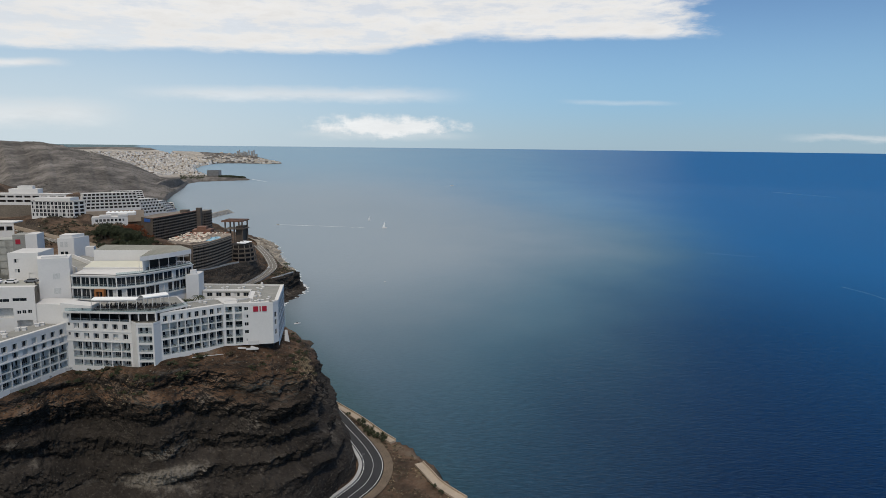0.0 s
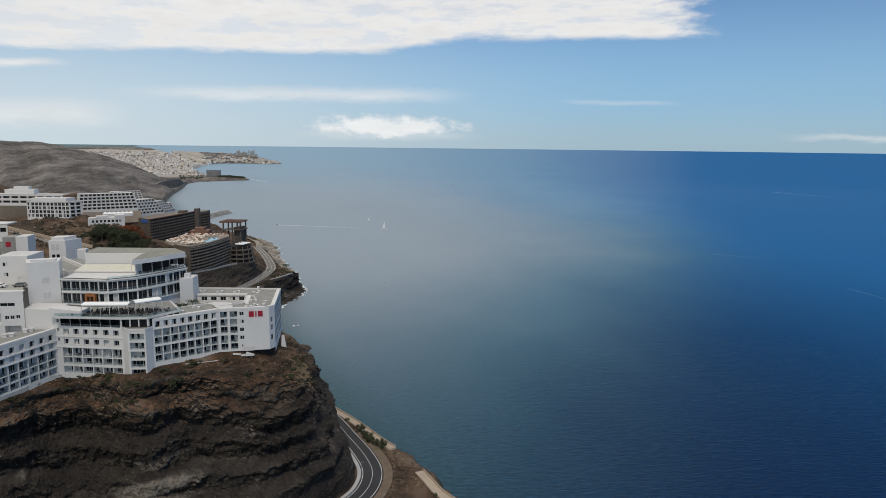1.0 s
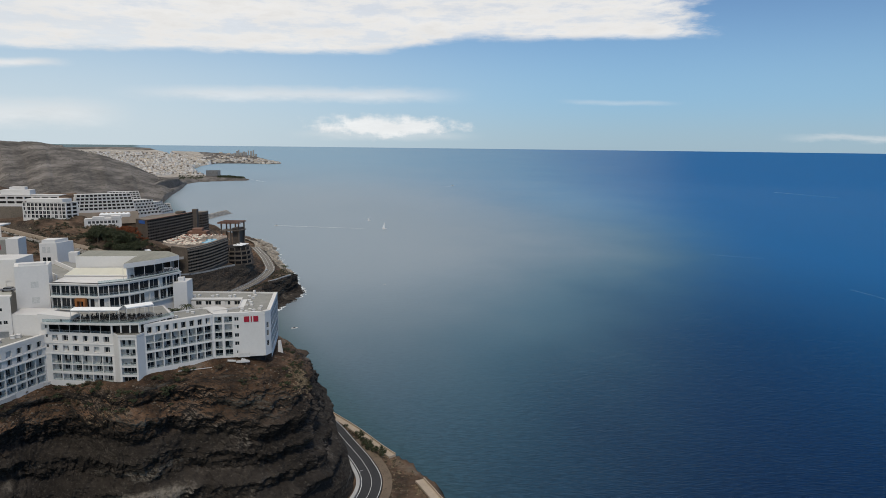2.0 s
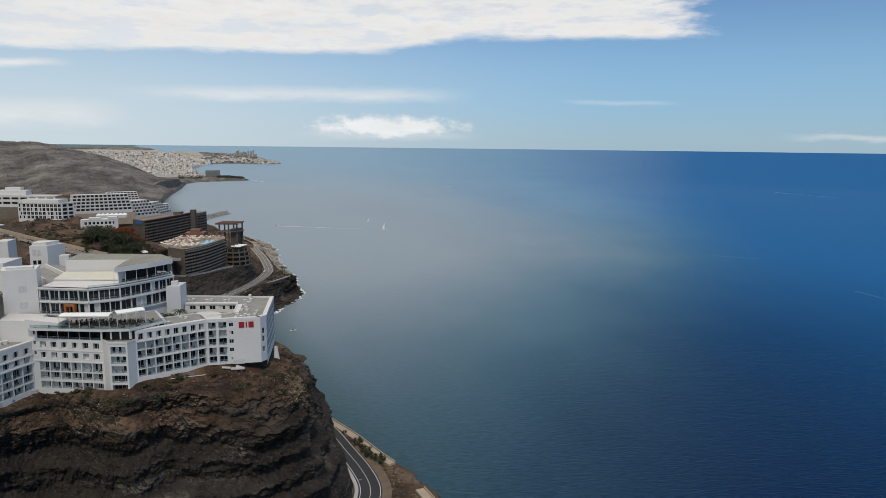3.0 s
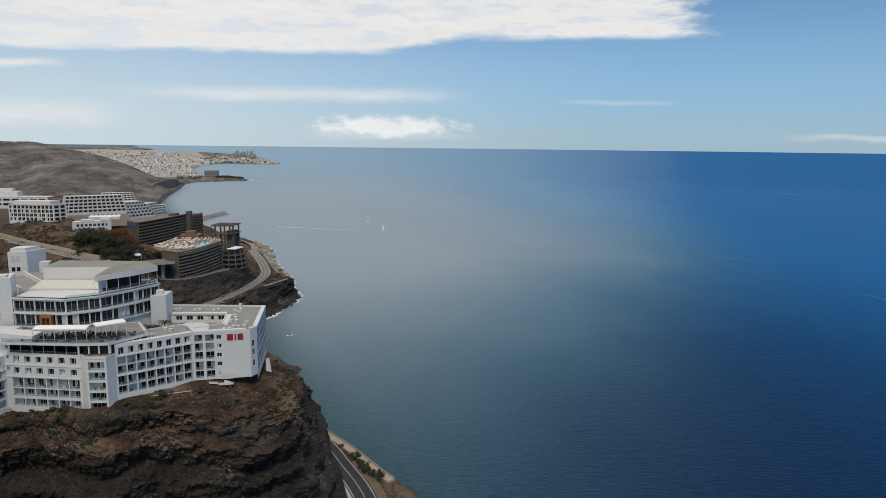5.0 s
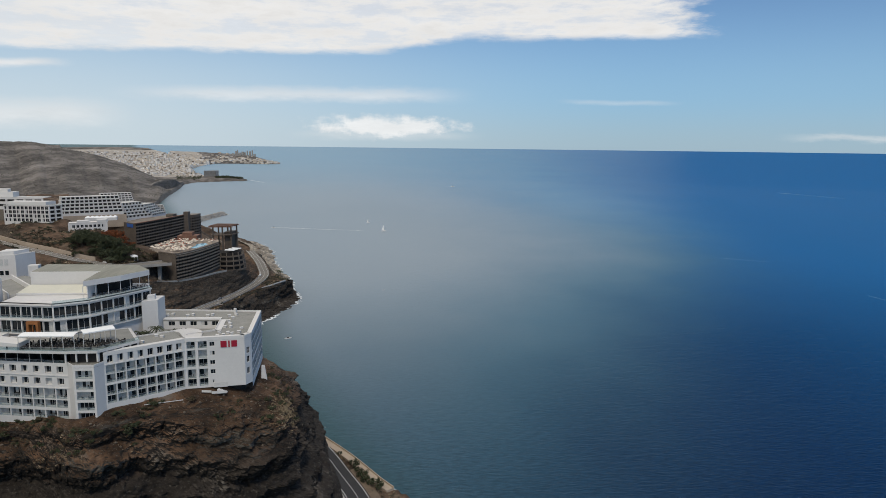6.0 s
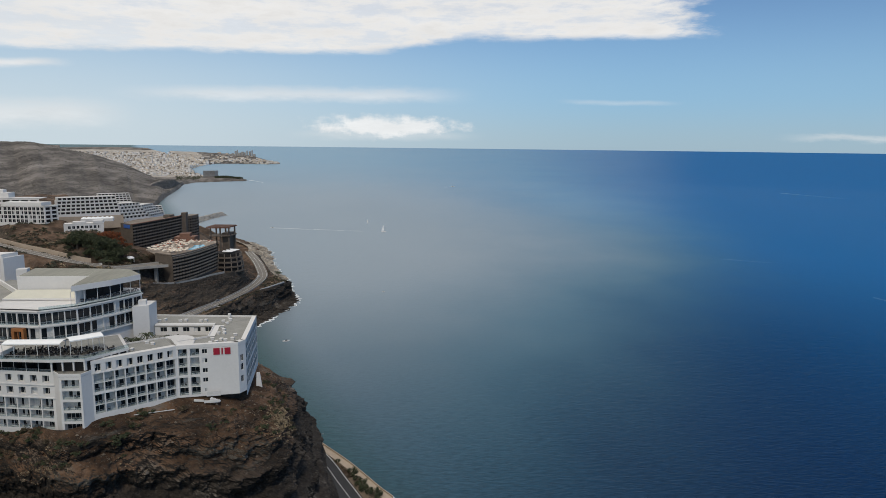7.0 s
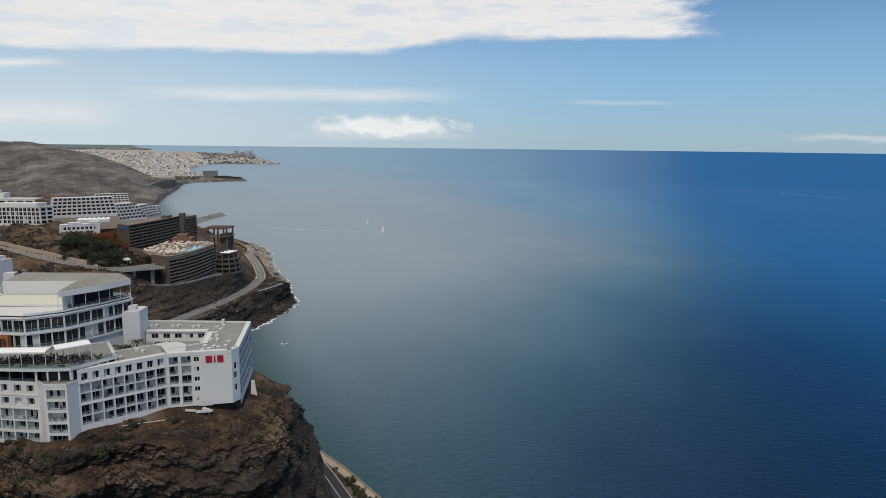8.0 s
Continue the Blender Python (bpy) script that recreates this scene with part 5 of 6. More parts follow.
TAN_LIGHT = material("beige_canvas", (0.62, 0.54, 0.44), 0.9, var=0.15, rand=0.25)
RUST_CANVAS = material("rust_canvas", (0.30, 0.10, 0.06), 0.9, var=0.15, rand=0.25)
first = make_parasol((-220, 556, 59.0), TAN_LIGHT, "small beige parasol on the hotel pool deck")
second = make_parasol((-218, 560, 59.0), RUST_CANVAS, "small rust-red parasol on the hotel pool deck")
r2 = random.Random(9)
for k in range(300):
    x, y = r2.uniform(-238, -201), r2.uniform(546, 612)
    edge_x = float(np.interp(y, [p[1] for p in FRONT[1:]], [p[0] for p in FRONT[1:]])) - 2.5
    if x > edge_x or y < 550 + (x + 226) * -0.61 + 3:
        continue
    if -213 < x < -201.5 and 569 < y < 600:
        continue
    if y > 610:
        continue
    copy_thing(first if r2.random() < 0.86 else second, pose(x, y, 59.0, 0, 0, r2.uniform(0, 45)))

dome = thing("canopy", (-247, 553, 53.4), "small white domed canopy beside the hotel forecourt", "canopy")
shell = Build()
for k in range(12):
    for j in range(4):
        a0, a1, e0, e1 = math.pi * k / 6, math.pi * (k + 1) / 6, math.pi * j / 8, math.pi * (j + 1) / 8
        shell.face([(-247 + 3.4 * math.cos(e) * math.cos(a), 553 + 2.6 * math.cos(e) * math.sin(a), 54.6 + 1.7 * math.sin(e)) for a, e in ((a0, e0), (a1, e0), (a1, e1), (a0, e1))])
shell.make("roof", [CANVAS], dome)
for k in range(6):
    a = math.pi * k / 3
    Build().box(-247 + 3.2 * math.cos(a), 553 + 2.4 * math.sin(a), 51.5, 0.25, 0.25, 3.2).make("post", [WHITE], dome)

# ---- white hotels on the slope behind ----
wh = thing("hotel", (-350, 597, 76), "white block hotel with four rows of dark windows", "hotel")
facade(wh, (-373, 592), (-334, 591), 66, 91.0, grid_cells(39, 11, [(77.0 + 3.4 * i, 79.7 + 3.4 * i, "pane", 0.86) for i in range(4)], 0.4, 0.5), depth=0.8)
facade(wh, (-334, 591), (-328.5, 601), 66, 91.0, grid_cells(11.4, 2, [(77.2 + 3.4 * i, 79.6 + 3.4 * i, "void", 0.9) for i in range(4)], 0.4, 0.5), depth=1.5, inside=BROWN_DARK)
wr = Build()
wr.prism([(-373, 592), (-334, 591), (-328.5, 601), (-334, 612), (-375, 612)], 90.0, 90.5, 0)
wr.prism([(-372, 597), (-340, 597), (-338, 608), (-372, 608)], 90.5, 93.4, 1)
wr.make("roof", [ROOF, WHITE], wh)

TAN_DARK = material("weathered_stone", (0.17, 0.145, 0.115), 0.9, var=0.3, scale=0.1, fine=1)
long_ = thing("hotel", (-410, 645, 80), "long low white hotel building with dark strip windows", "hotel")
Build().bar((-482, 629.5), (-366, 637.5), -1.0, 0.0, 62, 82.6).make("retaining_wall", [TAN_DARK], long_)
facade(long_, (-480, 632), (-368, 640), 81, 93.5, grid_cells(112, 14, [(85.2, 87.4, "void", 0.95), (89.6, 91.6, "void", 0.9)], 1, 0.7), depth=1.4, inside=BROWN_DARK)
lr = Build()
lr.prism([(-480, 632), (-368, 640), (-370, 656), (-482, 650)], 92.8, 93.2, 0)
lr.prism([(-425, 642), (-398, 644), (-400, 656), (-427, 654)], 93.2, 97.6, 1)
lr.prism([(-418, 645), (-404, 646), (-406, 654), (-419, 653)], 97.6, 100.4, 1)
lr.make("roof", [OFFWHITE, WHITE], long_)


def terraced(name_label, p, q, z0, floors, fh, setback, bays, depth):
    """A stepped block whose floors step back one over the other."""
    ob = thing("hotel", ((p[0] + q[0]) / 2, (p[1] + q[1]) / 2, z0), name_label, "hotel")
    P, Q = Vector(p), Vector(q)
    d = (Q - P).normalized()
    n = Vector((d.y, -d.x))
    L_ = (Q - P).length
    slab = Build()
    for i in range(floors):
        a, c = P - n * setback * i + d * 1.6 * i * 0.6, Q - n * setback * i - d * 0.3 * i
        z = z0 + fh * i
        facade(ob, a[:], c[:], z - (8 if i == 0 else 0.4), z + fh, grid_cells((c - a).length, bays, [(z + 0.75, z + fh - 0.3, "void", 0.88)], 0.3, 0.5), depth=1.5, inside=BROWN_DARK)
        far_ = n * depth
        slab.prism([a[:], c[:], (c - far_)[:], (a - far_)[:]], z + fh - 0.25, z + fh, 0)
        slab.prism([(a + d * 0.2)[:], (a - n * depth + d * 0.2)[:], (a - n * depth - d * 0.1)[:], (a - d * 0.1)[:]], z - 6, z + fh, 0)
        slab.prism([(c + d * 0.2)[:], (c - n * depth + d * 0.2)[:], (c - n * depth - d * 0.1)[:], (c - d * 0.1)[:]], z - 6, z + fh, 0)
    slab.make("terrace", [OFFWHITE], ob)
    return ob


terraced("white stepped terrace hotel with five rows of balconies", (-350, 632), (-307, 664), 78.5, 5, 3.0, 2.6, 13, 14)
terraced("white stepped apartments cascading down the slope", (-312, 668), (-296, 700), 71.0, 5, 2.8, 3.0, 8, 14)
terraced("white stepped apartments cascading down the slope", (-318, 690), (-306, 728), 62.0, 5, 2.8, 3.4, 9, 14)
terraced("small white stepped apartments above the bay", (-374, 800), (-369, 905), 52.0, 5, 2.8, 3.4, 18, 14)
terraced("white stepped apartments above the far bay", (-486, 960), (-448, 985), 58.0, 5, 2.8, 3.2, 9, 14)
terraced("white stepped apartments above the far bay", (-446, 962), (-404, 990), 40.0, 5, 2.8, 3.2, 10, 14)
retain = Build()
retain.bar((-352, 624), (-300, 655), -1.0, 0.0, 66, 77.5)
tagged(retain.make("retaining_wall", [TAN]), "tan retaining wall below the stepped hotel", "wall", kind="structure")

villa = thing("restaurant_building", (-298, 588, 72), "low white building with arched openings and flat roof", "building")
facade(villa, (-311, 577), (-285.5, 591), 64, 77.6, [(3 + 3.1 * i, 5 + 3.1 * i, 73.6, 75.9, "pane") for i in range(8)], depth=0.6)
vb = Build()
vb.prism([(-311, 577), (-285.5, 591), (-290, 601), (-316, 588)], 77.2, 77.6, 0)
vb.prism([(-306, 581), (-298, 585.5), (-301, 592), (-309, 588)], 77.6, 79.2, 0)
vb.prism([(-293, 588), (-286.5, 591.5), (-290, 600), (-297, 596)], 77.6, 79.6, 0)
vb.make("roof", [WHITE], villa)
vp = thing("white_pavilion", (-304, 618, 77), "low white pavilion with scalloped canvas roof", "pavilion")
Build().prism([(-314, 608), (-291, 618), (-295, 628), (-319, 619)], 76.0, 78.4).make("wall", [WHITE], vp)
for k in range(7):
    for j in range(2):
        u0, u1, v0, v1 = k / 7, (k + 1) / 7, j / 2, (j + 1) / 2
        cor = [(-314 + 23 * u - 4.5 * v, 608 + 10 * u + 10.6 * v, 78.5) for u, v in ((u0, v0), (u1, v0), (u1, v1), (u0, v1))]
        tip = (sum(c[0] for c in cor) / 4, sum(c[1] for c in cor) / 4, 79.7)
        tent = Build()
        for i in range(4):
            tent.face([cor[i], cor[(i + 1) % 4], tip])
        tent.face(cor[::-1])
        tent.make("canopy", [CANVAS], vp)

# ---- distant coast: the bare hill, the town and the low headland ----
def lerp(x, pts):
    xs, ys = zip(*pts)
    return float(np.interp(x, xs, ys))


RIDGE = [(-300, 150), (-60, 146), (20, 144), (55, 143), (80, 137), (130, 121), (180, 102), (215, 82), (240, 62), (262, 44), (285, 20), (300, 0)]
NEAR_SHORE = [(-300, 700), (150, 900), (225, 1200), (262, 1500), (280, 1800), (290, 1950), (304, 2130), (313, 2290), (320, 2520), (340, 2640), (432, 2740), (436, 4000)]
FAR_SHORE = [(240, 4700), (285, 4300), (300, 3900), (328, 3500), (342, 3000), (360, 2980), (400, 2900), (432, 2790), (436, 2700)]
OUTER_NEAR = [(296, 3300), (330, 3300), (350, 3500), (380, 3640), (420, 3640), (470, 3600), (492, 3640), (494, 4000)]
OUTER_FAR = [(296, 4420), (330, 4380), (400, 4260), (440, 4120), (470, 3840), (492, 3680), (494, 3600)]
TABLE = [(105, 2), (147, 6), (200, 8), (250, 5), (275, 0), (295, 0)]


def far_height(p, r):
    """Height over the sea: p runs along the horizon, r outwards."""
    if p < 436 and r >= lerp(p, NEAR_SHORE) and (p < 240 or r <= lerp(p, FAR_SHORE)):
        d = r - lerp(p, NEAR_SHORE)
        if p >= 240:
            d = min(d, lerp(p, FAR_SHORE) - r)
        h = max(min(11.0, d * 0.25), 3.0)
        if p < 300:
            h += 27 * math.exp(-((p - 280) / 25) ** 2) * math.exp(-((r - 2180) / 190) ** 2) * min(1, max(0, (r - 1855 - (p - 240) * 5) / 40))
    elif p > 296 and lerp(p, OUTER_NEAR) <= r <= lerp(p, OUTER_FAR):
        d = min(r - lerp(p, OUTER_NEAR), lerp(p, OUTER_FAR) - r)
        h = min(8.0, d * 0.15)
    else:
        return -12.0
    if p < 300:
        base = 40 if p < 120 else lerp(p, [(120, 40), (250, 6)])
        up = min(1.0, max(0.0, (r - 1450) / (2300 - 1450)))
        down = min(1.0, max(0.0, (r - 2300) / 500))
        gully = fractal(p / 24 + r / 1500, r / 5200, 1.7, 4, 0.5)
        ridge = lerp(p, RIDGE)
        hill = base + (ridge - base) * (up * up * (3 - 2 * up)) + gully * 8 * up * (1.1 - up) * 2.2
        hill = hill * (1 - down) + 4 * down
        if ridge > base:
            h = max(h, min(hill, ridge) + 1.5 * gully)
    if 105 < p < 300 and r > 4330:
        # the flat-topped ridge behind the town
        h += lerp(p, TABLE) * min(1, (r - 4330) / 120) * max(0, 1 - max(0, r - 4480) / 160)
        h -= 0.2 * max(0, r - 4500)
    return h


def far_place(p, r):
    q = (p - 782) / 1175
    y = r / math.sqrt(1 + q * q)
    return q * y + EYE0.x, y + EYE0.y


TOWN_GROUND = material("pale_town_ground", (0.40, 0.36, 0.31), 0.95, var=0.45, scale=0.012, fine=0.06)


def far_land():
    ps = np.concatenate([np.arange(-160, 230, 4.0), np.arange(230, 500, 2.0)])
    rs = np.concatenate([np.arange(850, 2400, 22.0), np.arange(2400, 3000, 24.0), np.arange(3000, 4720, 40.0)])
    grid = np.array([[(*far_place(p, r), sea_level(r) + far_height(p, r) + (0 if r > 1250 else -30)) for p in ps] for r in rs])
    ob = sheet("hillside", grid, HILL)
    ob.data.materials.append(TOWN_GROUND)
    cols = len(ps) - 1
    ob.data.polygons.foreach_set("material_index", [1 if 2820 < rs[k // cols] < 4340 and ps[k % cols] < 352 + 26 * noise.noise((rs[k // cols] / 90, ps[k % cols] / 20, 0.5)) else 0 for k in range(len(ob.data.polygons))])
    return tagged(ob, "bare brown hills and low coast far across the bay", "hill", kind="structure")


far_land()


def far_cliffs():
    rows_ = []
    for p, r, z in ((238, 1840, 26), (256, 1930, 44), (270, 2000, 55), (284, 2070, 59), (297, 2135, 57), (305, 2210, 50), (311, 2310, 30), (317, 2430, 12), (322, 2560, 6)):
        rows_.append(tuple((*far_place(p, r + dr), zz) for dr, zz in ((34, z * 0.66), (14, z * 0.58), (2, z * 0.2), (-14, -3))))
    return rock_loft("far_cliff", rows_, FAR_ROCK, "dark coastal cliffs across the bay", 260, 30, 0.8)


far_cliffs()


CREAM = material("cream_walls", (0.60, 0.53, 0.44), 0.85, var=0.3, scale=0.01, fine=0.05)


def far_town():
    r = random.Random(21)
    b = Build()
    count = 0
    while count < 7000:
        p, rr_ = r.uniform(95, 352), r.uniform(2900, 4200)
        if p > lerp(rr_, [(2900, 356), (3400, 344), (4370, 300)]) + r.gauss(0, 5):
            continue
        if rr_ > 3900 and r.random() < 0.45:
            continue
        h = far_height(p, rr_)
        if h < 3:
            continue
        if noise.noise((p / 22, rr_ / 260, 4.4)) < -0.15 and r.random() < 0.85:
            continue
        x, y = far_place(p, rr_)
        tall = r.uniform(2.5, 5.5) if r.random() < 0.93 else r.uniform(7, 12)
        b.box(x, y, sea_level(rr_) + h - 3, r.uniform(4, 10), r.uniform(6, 12), tall + 3, r.uniform(-12, 12), r.choice((0, 0, 0, 0, 0, 1, 1, 1, 2)))
        count += 1
    # a few white houses on the low outer headland
    for k in range(260):
        p = r.uniform(300, 488)
        rr_ = lerp(p, OUTER_NEAR) + abs(r.gauss(0, 0.35)) * max(20, lerp(p, OUTER_FAR) - lerp(p, OUTER_NEAR))
        h = far_height(p, rr_)
        if h < 2:
            continue
        x, y = far_place(p, rr_)
        b.box(x, y, sea_level(rr_) + h - 3, r.uniform(8, 20), r.uniform(6, 12), r.uniform(6, 9), r.uniform(-20, 20), r.choice((0, 1, 1)))
    ob = b.make("town", [TOWN, CREAM, BROWN_PALE])
    return tagged(ob, "dense white town spread over the far slope", "town", kind="stuff")


far_town()


def far_woods():
    """Dark trees on the low spit and beside the town."""
    r = random.Random(22)
    b = Build()
    for p0, p1, r0, r1, n, s0, s1 in ((378, 424, 2755, 2860, 420, 3.5, 7), (332, 354, 2980, 3300, 420, 3.5, 7), (308, 352, 2640, 2900, 240, 2.5, 5), (180, 345, 2950, 4200, 380, 2.5, 5)):
        for k in range(n):
            p, q = r.uniform(p0, p1), r.uniform(r0, r1)
            h = far_height(p, q)
            if h < 2:
                continue
            x, y = far_place(p, q)
            clump(b, r, x, y, sea_level(q) + h - 1, r.uniform(s0, s1), 0)
    return tagged(b.make("far_woods", [LEAF]), "dark trees along the low spit and the town", "woods", kind="stuff")


plant = thing("factory", (*far_place(428, 4050), sea_level(4050) + 6), "grey cement works with silos on the far headland", "factory")
for p, w, hgt in ((404, 30, 8), (409, 22, 14), (414, 18, 26), (417, 10, 34), (421, 26, 18), (426, 22, 24), (430, 16, 20), (434, 12, 30), (439, 20, 26), (443, 12, 32), (447, 22, 10)):
    x, y = far_place(p, 4050)
    bb = Build()
    z = sea_level(4050)
    bb.prism([(x + w / 3 * math.cos(k * math.pi / 4), y + w / 3 * math.sin(k * math.pi / 4)) for k in range(8)], z, z + 8 + hgt)
    bb.make("silo", [CONCRETE], plant)
tall_ = thing("apartment_block", (*far_place(366, 2860), 8), "grey apartment block with rows of windows on the low spit", "building")
P0, P1 = far_place(356, 2850), far_place(377, 2870)
facade(tall_, P0, P1, 4, 36, grid_cells(dist(P0, P1), 7, [(11 + 4.6 * k, 14 + 4.6 * k, "void", 0.8) for k in range(5)], 1.0, 1.2), depth=2.0, mat=CONCRETE, inside=BROWN_DARK)
Build().prism([P0, P1, (P1[0] + 4, P1[1] + 24), (P0[0] + 4, P0[1] + 24)], 4, 35.6).make("body", [CONCRETE], tall_)

# breakwater of heaped boulders
def breakwater():
    r = random.Random(5)
    b = Build()
    line = [(-500, 1205), (-465, 1242), (-463, 1300), (-456, 1384)]
    for k in range(760):
        t_ = r.random()
        p = spline(line, t_)
        off = r.gauss(0, 7.5)
        s = r.uniform(2.2, 4.6)
        z = max(-1.0, 6.0 - abs(off) * 0.5)
        b.box(p[0] + off, p[1] + r.uniform(-3, 3), z - s, s, s * r.uniform(0.7, 1.2), s * 1.2, r.uniform(0, 90))
    return tagged(b.make("breakwater", [CONCRETE]), "breakwater of heaped grey boulders", "breakwater", kind="structure")


breakwater()

# ---- small things on the white hotel ----
def local(ob, *parts):
    for o in parts:
        o.matrix_parent_inverse = Matrix.Identity(4)
    return ob


def make_seat(at, label, group):
    ob = thing("chair", at, label, "chair", group=group)
    seat = Build().box(0, 0, 0.40, 0.52, 0.52, 0.06).make("seat", [DARK], ob)
    back = Build().box(0, 0.25, 0.46, 0.52, 0.05, 0.45).make("backrest", [DARK], ob)
    legs = [Build().box(x, y, 0, 0.05, 0.05, 0.4).make("leg", [DARK], ob) for x in (-0.22, 0.22) for y in (-0.22, 0.22)]
    return local(ob, seat, back, *legs)


def make_table(at):
    ob = thing("table", at, "dark square terrace table set for guests", "table", group="terrace tables")
    top_ = Build().box(0, 0, 0.70, 1.0, 1.0, 0.05).make("tabletop", [BROWN_DARK], ob)
    leg = Build().box(0, 0, 0.03, 0.1, 0.1, 0.67).make("leg", [DARK], ob)
    foot = Build().box(0, 0, 0, 0.5, 0.5, 0.03).make("foot", [DARK], ob)
    return local(ob, top_, leg, foot)


seat0 = None
for x, y, z, turn in BALCONY_SEATS:
    if seat0 is None:
        seat0 = make_seat((x, y, z), "dark chair on a hotel balcony", "balcony chairs")
    else:
        copy_thing(seat0, pose(x, y, z, 0, 0, turn))

r3 = random.Random(12)
table0, chair0 = None, None


def on_terrace(x, y):
    """Inside the edges of the terrace, clear of its railing."""
    poly = [(-119.5, 208.4), (-101.6, 208.0), (-93.8, 209.0), (-88.6, 217.0), (-94.6, 225.5), (-103.6, 221.0), (-111.4, 216.2), (-120.5, 216.5)]
    inside_ = True
    for (ax, ay), (bx, by) in zip(poly, poly[1:] + poly[:1]):
        if (bx - ax) * (y - ay) - (by - ay) * (x - ax) < 0:
            inside_ = False
    return inside_


placed = []
for k in range(900):
    x, y = r3.uniform(-121, -88), r3.uniform(207, 226)
    if not on_terrace(x, y) or any(math.hypot(x - a, y - b) < 1.7 for a, b in placed) or (y > 216 + (x + 105) * 0.3 and x < -99):
        continue
    placed.append((x, y))
    turn = r3.choice((0, 35, 20))
    if table0 is None:
        table0 = make_table((x, y, 89.36))
    else:
        copy_thing(table0, pose(x, y, 89.36, 0, 0, turn))
    for q in range(4):
        if r3.random() < 0.2:
            continue
        a = radians(turn + 90 * q)
        m_ = pose(x + 0.82 * math.sin(a), y + 0.82 * math.cos(a), 89.36, 0, 0, -math.degrees(a))
        if chair0 is None:
            chair0 = make_seat((0, 0, 0), "dark woven chair at a terrace table", "terrace chairs")
            chair0.matrix_basis = m_
        else:
            copy_thing(chair0, m_)


# tables under the restaurant's roof
for k in range(9):
    f = 0.35 + k / 8 * 1.6
    p, q = (FASCIA[0], FASCIA[1]) if f <= 1 else (FASCIA[1], FASCIA[2])
    g = f if f <= 1 else f - 1
    x, y = p[0] + (q[0] - p[0]) * g - 1.9, p[1] + (q[1] - p[1]) * g + 1.2
    copy_thing(table0, pose(x, y, 98.6, 0, 0, 25))
    for dx, dy, turn in ((0.85, -0.2, 100), (-0.85, 0.2, 280)):
        copy_thing(chair0, pose(x + dx, y + dy, 98.6, 0, 0, turn))


def make_canopy(p, q, width, z, label):
    """A white canvas roof on slim posts, arched across; p-q is its front edge."""
    P, Q = Vector(p), Vector(q)
    d = (Q - P).normalized()
    n = Vector((-d.y, d.x))
    ob = thing("terrace_canopy", (*((P + Q) / 2), 89.36), label, "canopy")
    b = Build()
    k = 8
    prof = [(width * i / k, z - 0.55 + 0.85 * math.sin(math.pi * (0.18 + 0.82 * i / k)) ** 0.8) for i in range(k + 1)]
    for (w0, z0), (w1, z1) in zip(prof[:-1], prof[1:]):
        a0, a1, b0, b1 = P + n * w0, Q + n * w0, P + n * w1, Q + n * w1
        b.face([(*a0, z0), (*a1, z0), (*b1, z1), (*b0, z1)])
        b.face([(*b0, z1 - 0.06), (*b1, z1 - 0.06), (*a1, z0 - 0.06), (*a0, z0 - 0.06)])
    a0, a1 = P, Q
    b.face([(*a0, prof[0][1] - 0.3), (*a1, prof[0][1] - 0.3), (*a1, prof[0][1]), (*a0, prof[0][1])])
    b.make("roof", [CANVAS], ob, "white stretched canvas roof")
    L_ = (Q - P).length
    cnt = max(3, round(L_ / 2.7))
    for i in range(cnt + 1):
        for w in (0.05, width - 0.05):
            c = P + d * (L_ * i / cnt) + n * w
            Build().box(c.x, c.y, 89.36, 0.12, 0.12, (prof[0][1] if w < 1 else prof[-1][1]) - 89.36).make("post", [WHITE], ob)
    return ob


make_canopy((-113.8, 207.4), (-99.6, 208.4), 5.2, 93.1, "long white canvas canopy on slim posts")
make_canopy((-97.6, 209.4), (-91.6, 214.6), 5.4, 93.5, "white canvas canopy with an arched front")


def make_vent(at):
    ob = thing("roof_vent", at, "white box vent on a flat hotel roof", "vent", group="roof vents")
    a = Build().box(0, 0, 0, 0.9, 0.7, 0.55).make("housing", [WHITE], ob)
    b_ = Build().box(0, 0, 0.55, 1.1, 0.9, 0.12).make("lid", [WHITE], ob)
    return local(ob, a, b_)


VENTS = [(-83.5, 225.2), (-92, 249.2), (-90.6, 250.5), (-85.3, 249.1), (-83.9, 250.2), (-78.9, 249.4), (-77.6, 250.4), (-71.9, 249.6), (-70.2, 251.4), (-69.9, 247.2), (-70.0, 243.1), (-68.6, 240.3),
         (-69.0, 236.4), (-67.2, 236.5), (-68.7, 230.5), (-66, 230.1), (-68, 226.8), (-66.6, 227.8), (-63, 231.1), (-64.6, 229.4), (-88.4, 219.6), (-86.8, 219.6), (-85.6, 226.0), (-63.5, 235)]
vent0 = make_vent((-74.0, 229.6, 87.8))
for x, y in VENTS:
    copy_thing(vent0, pose(x, y, 87.86 if y > 243 or x < -80 else 87.8, 0, 0, r3.choice((0, 90, 35))))
for x, y in ((-136.5, 197.6), (-134.2, 194.8), (-134.6, 201.6), (-133, 202.4), (-131.8, 207.2), (-130.8, 208.4)):
    v = copy_thing(vent0, pose(x, y, 84.0, 0, 0, 15))
    v.scale = (1.3, 1.3, 1.6)
chim = thing("chimney", (-71.5, 254.6, 87.86), "small white chimney on the end roof", "chimney")
local(chim, Build().box(0, 0, 0, 0.8, 0.8, 1.5).make("stack", [WHITE], chim))

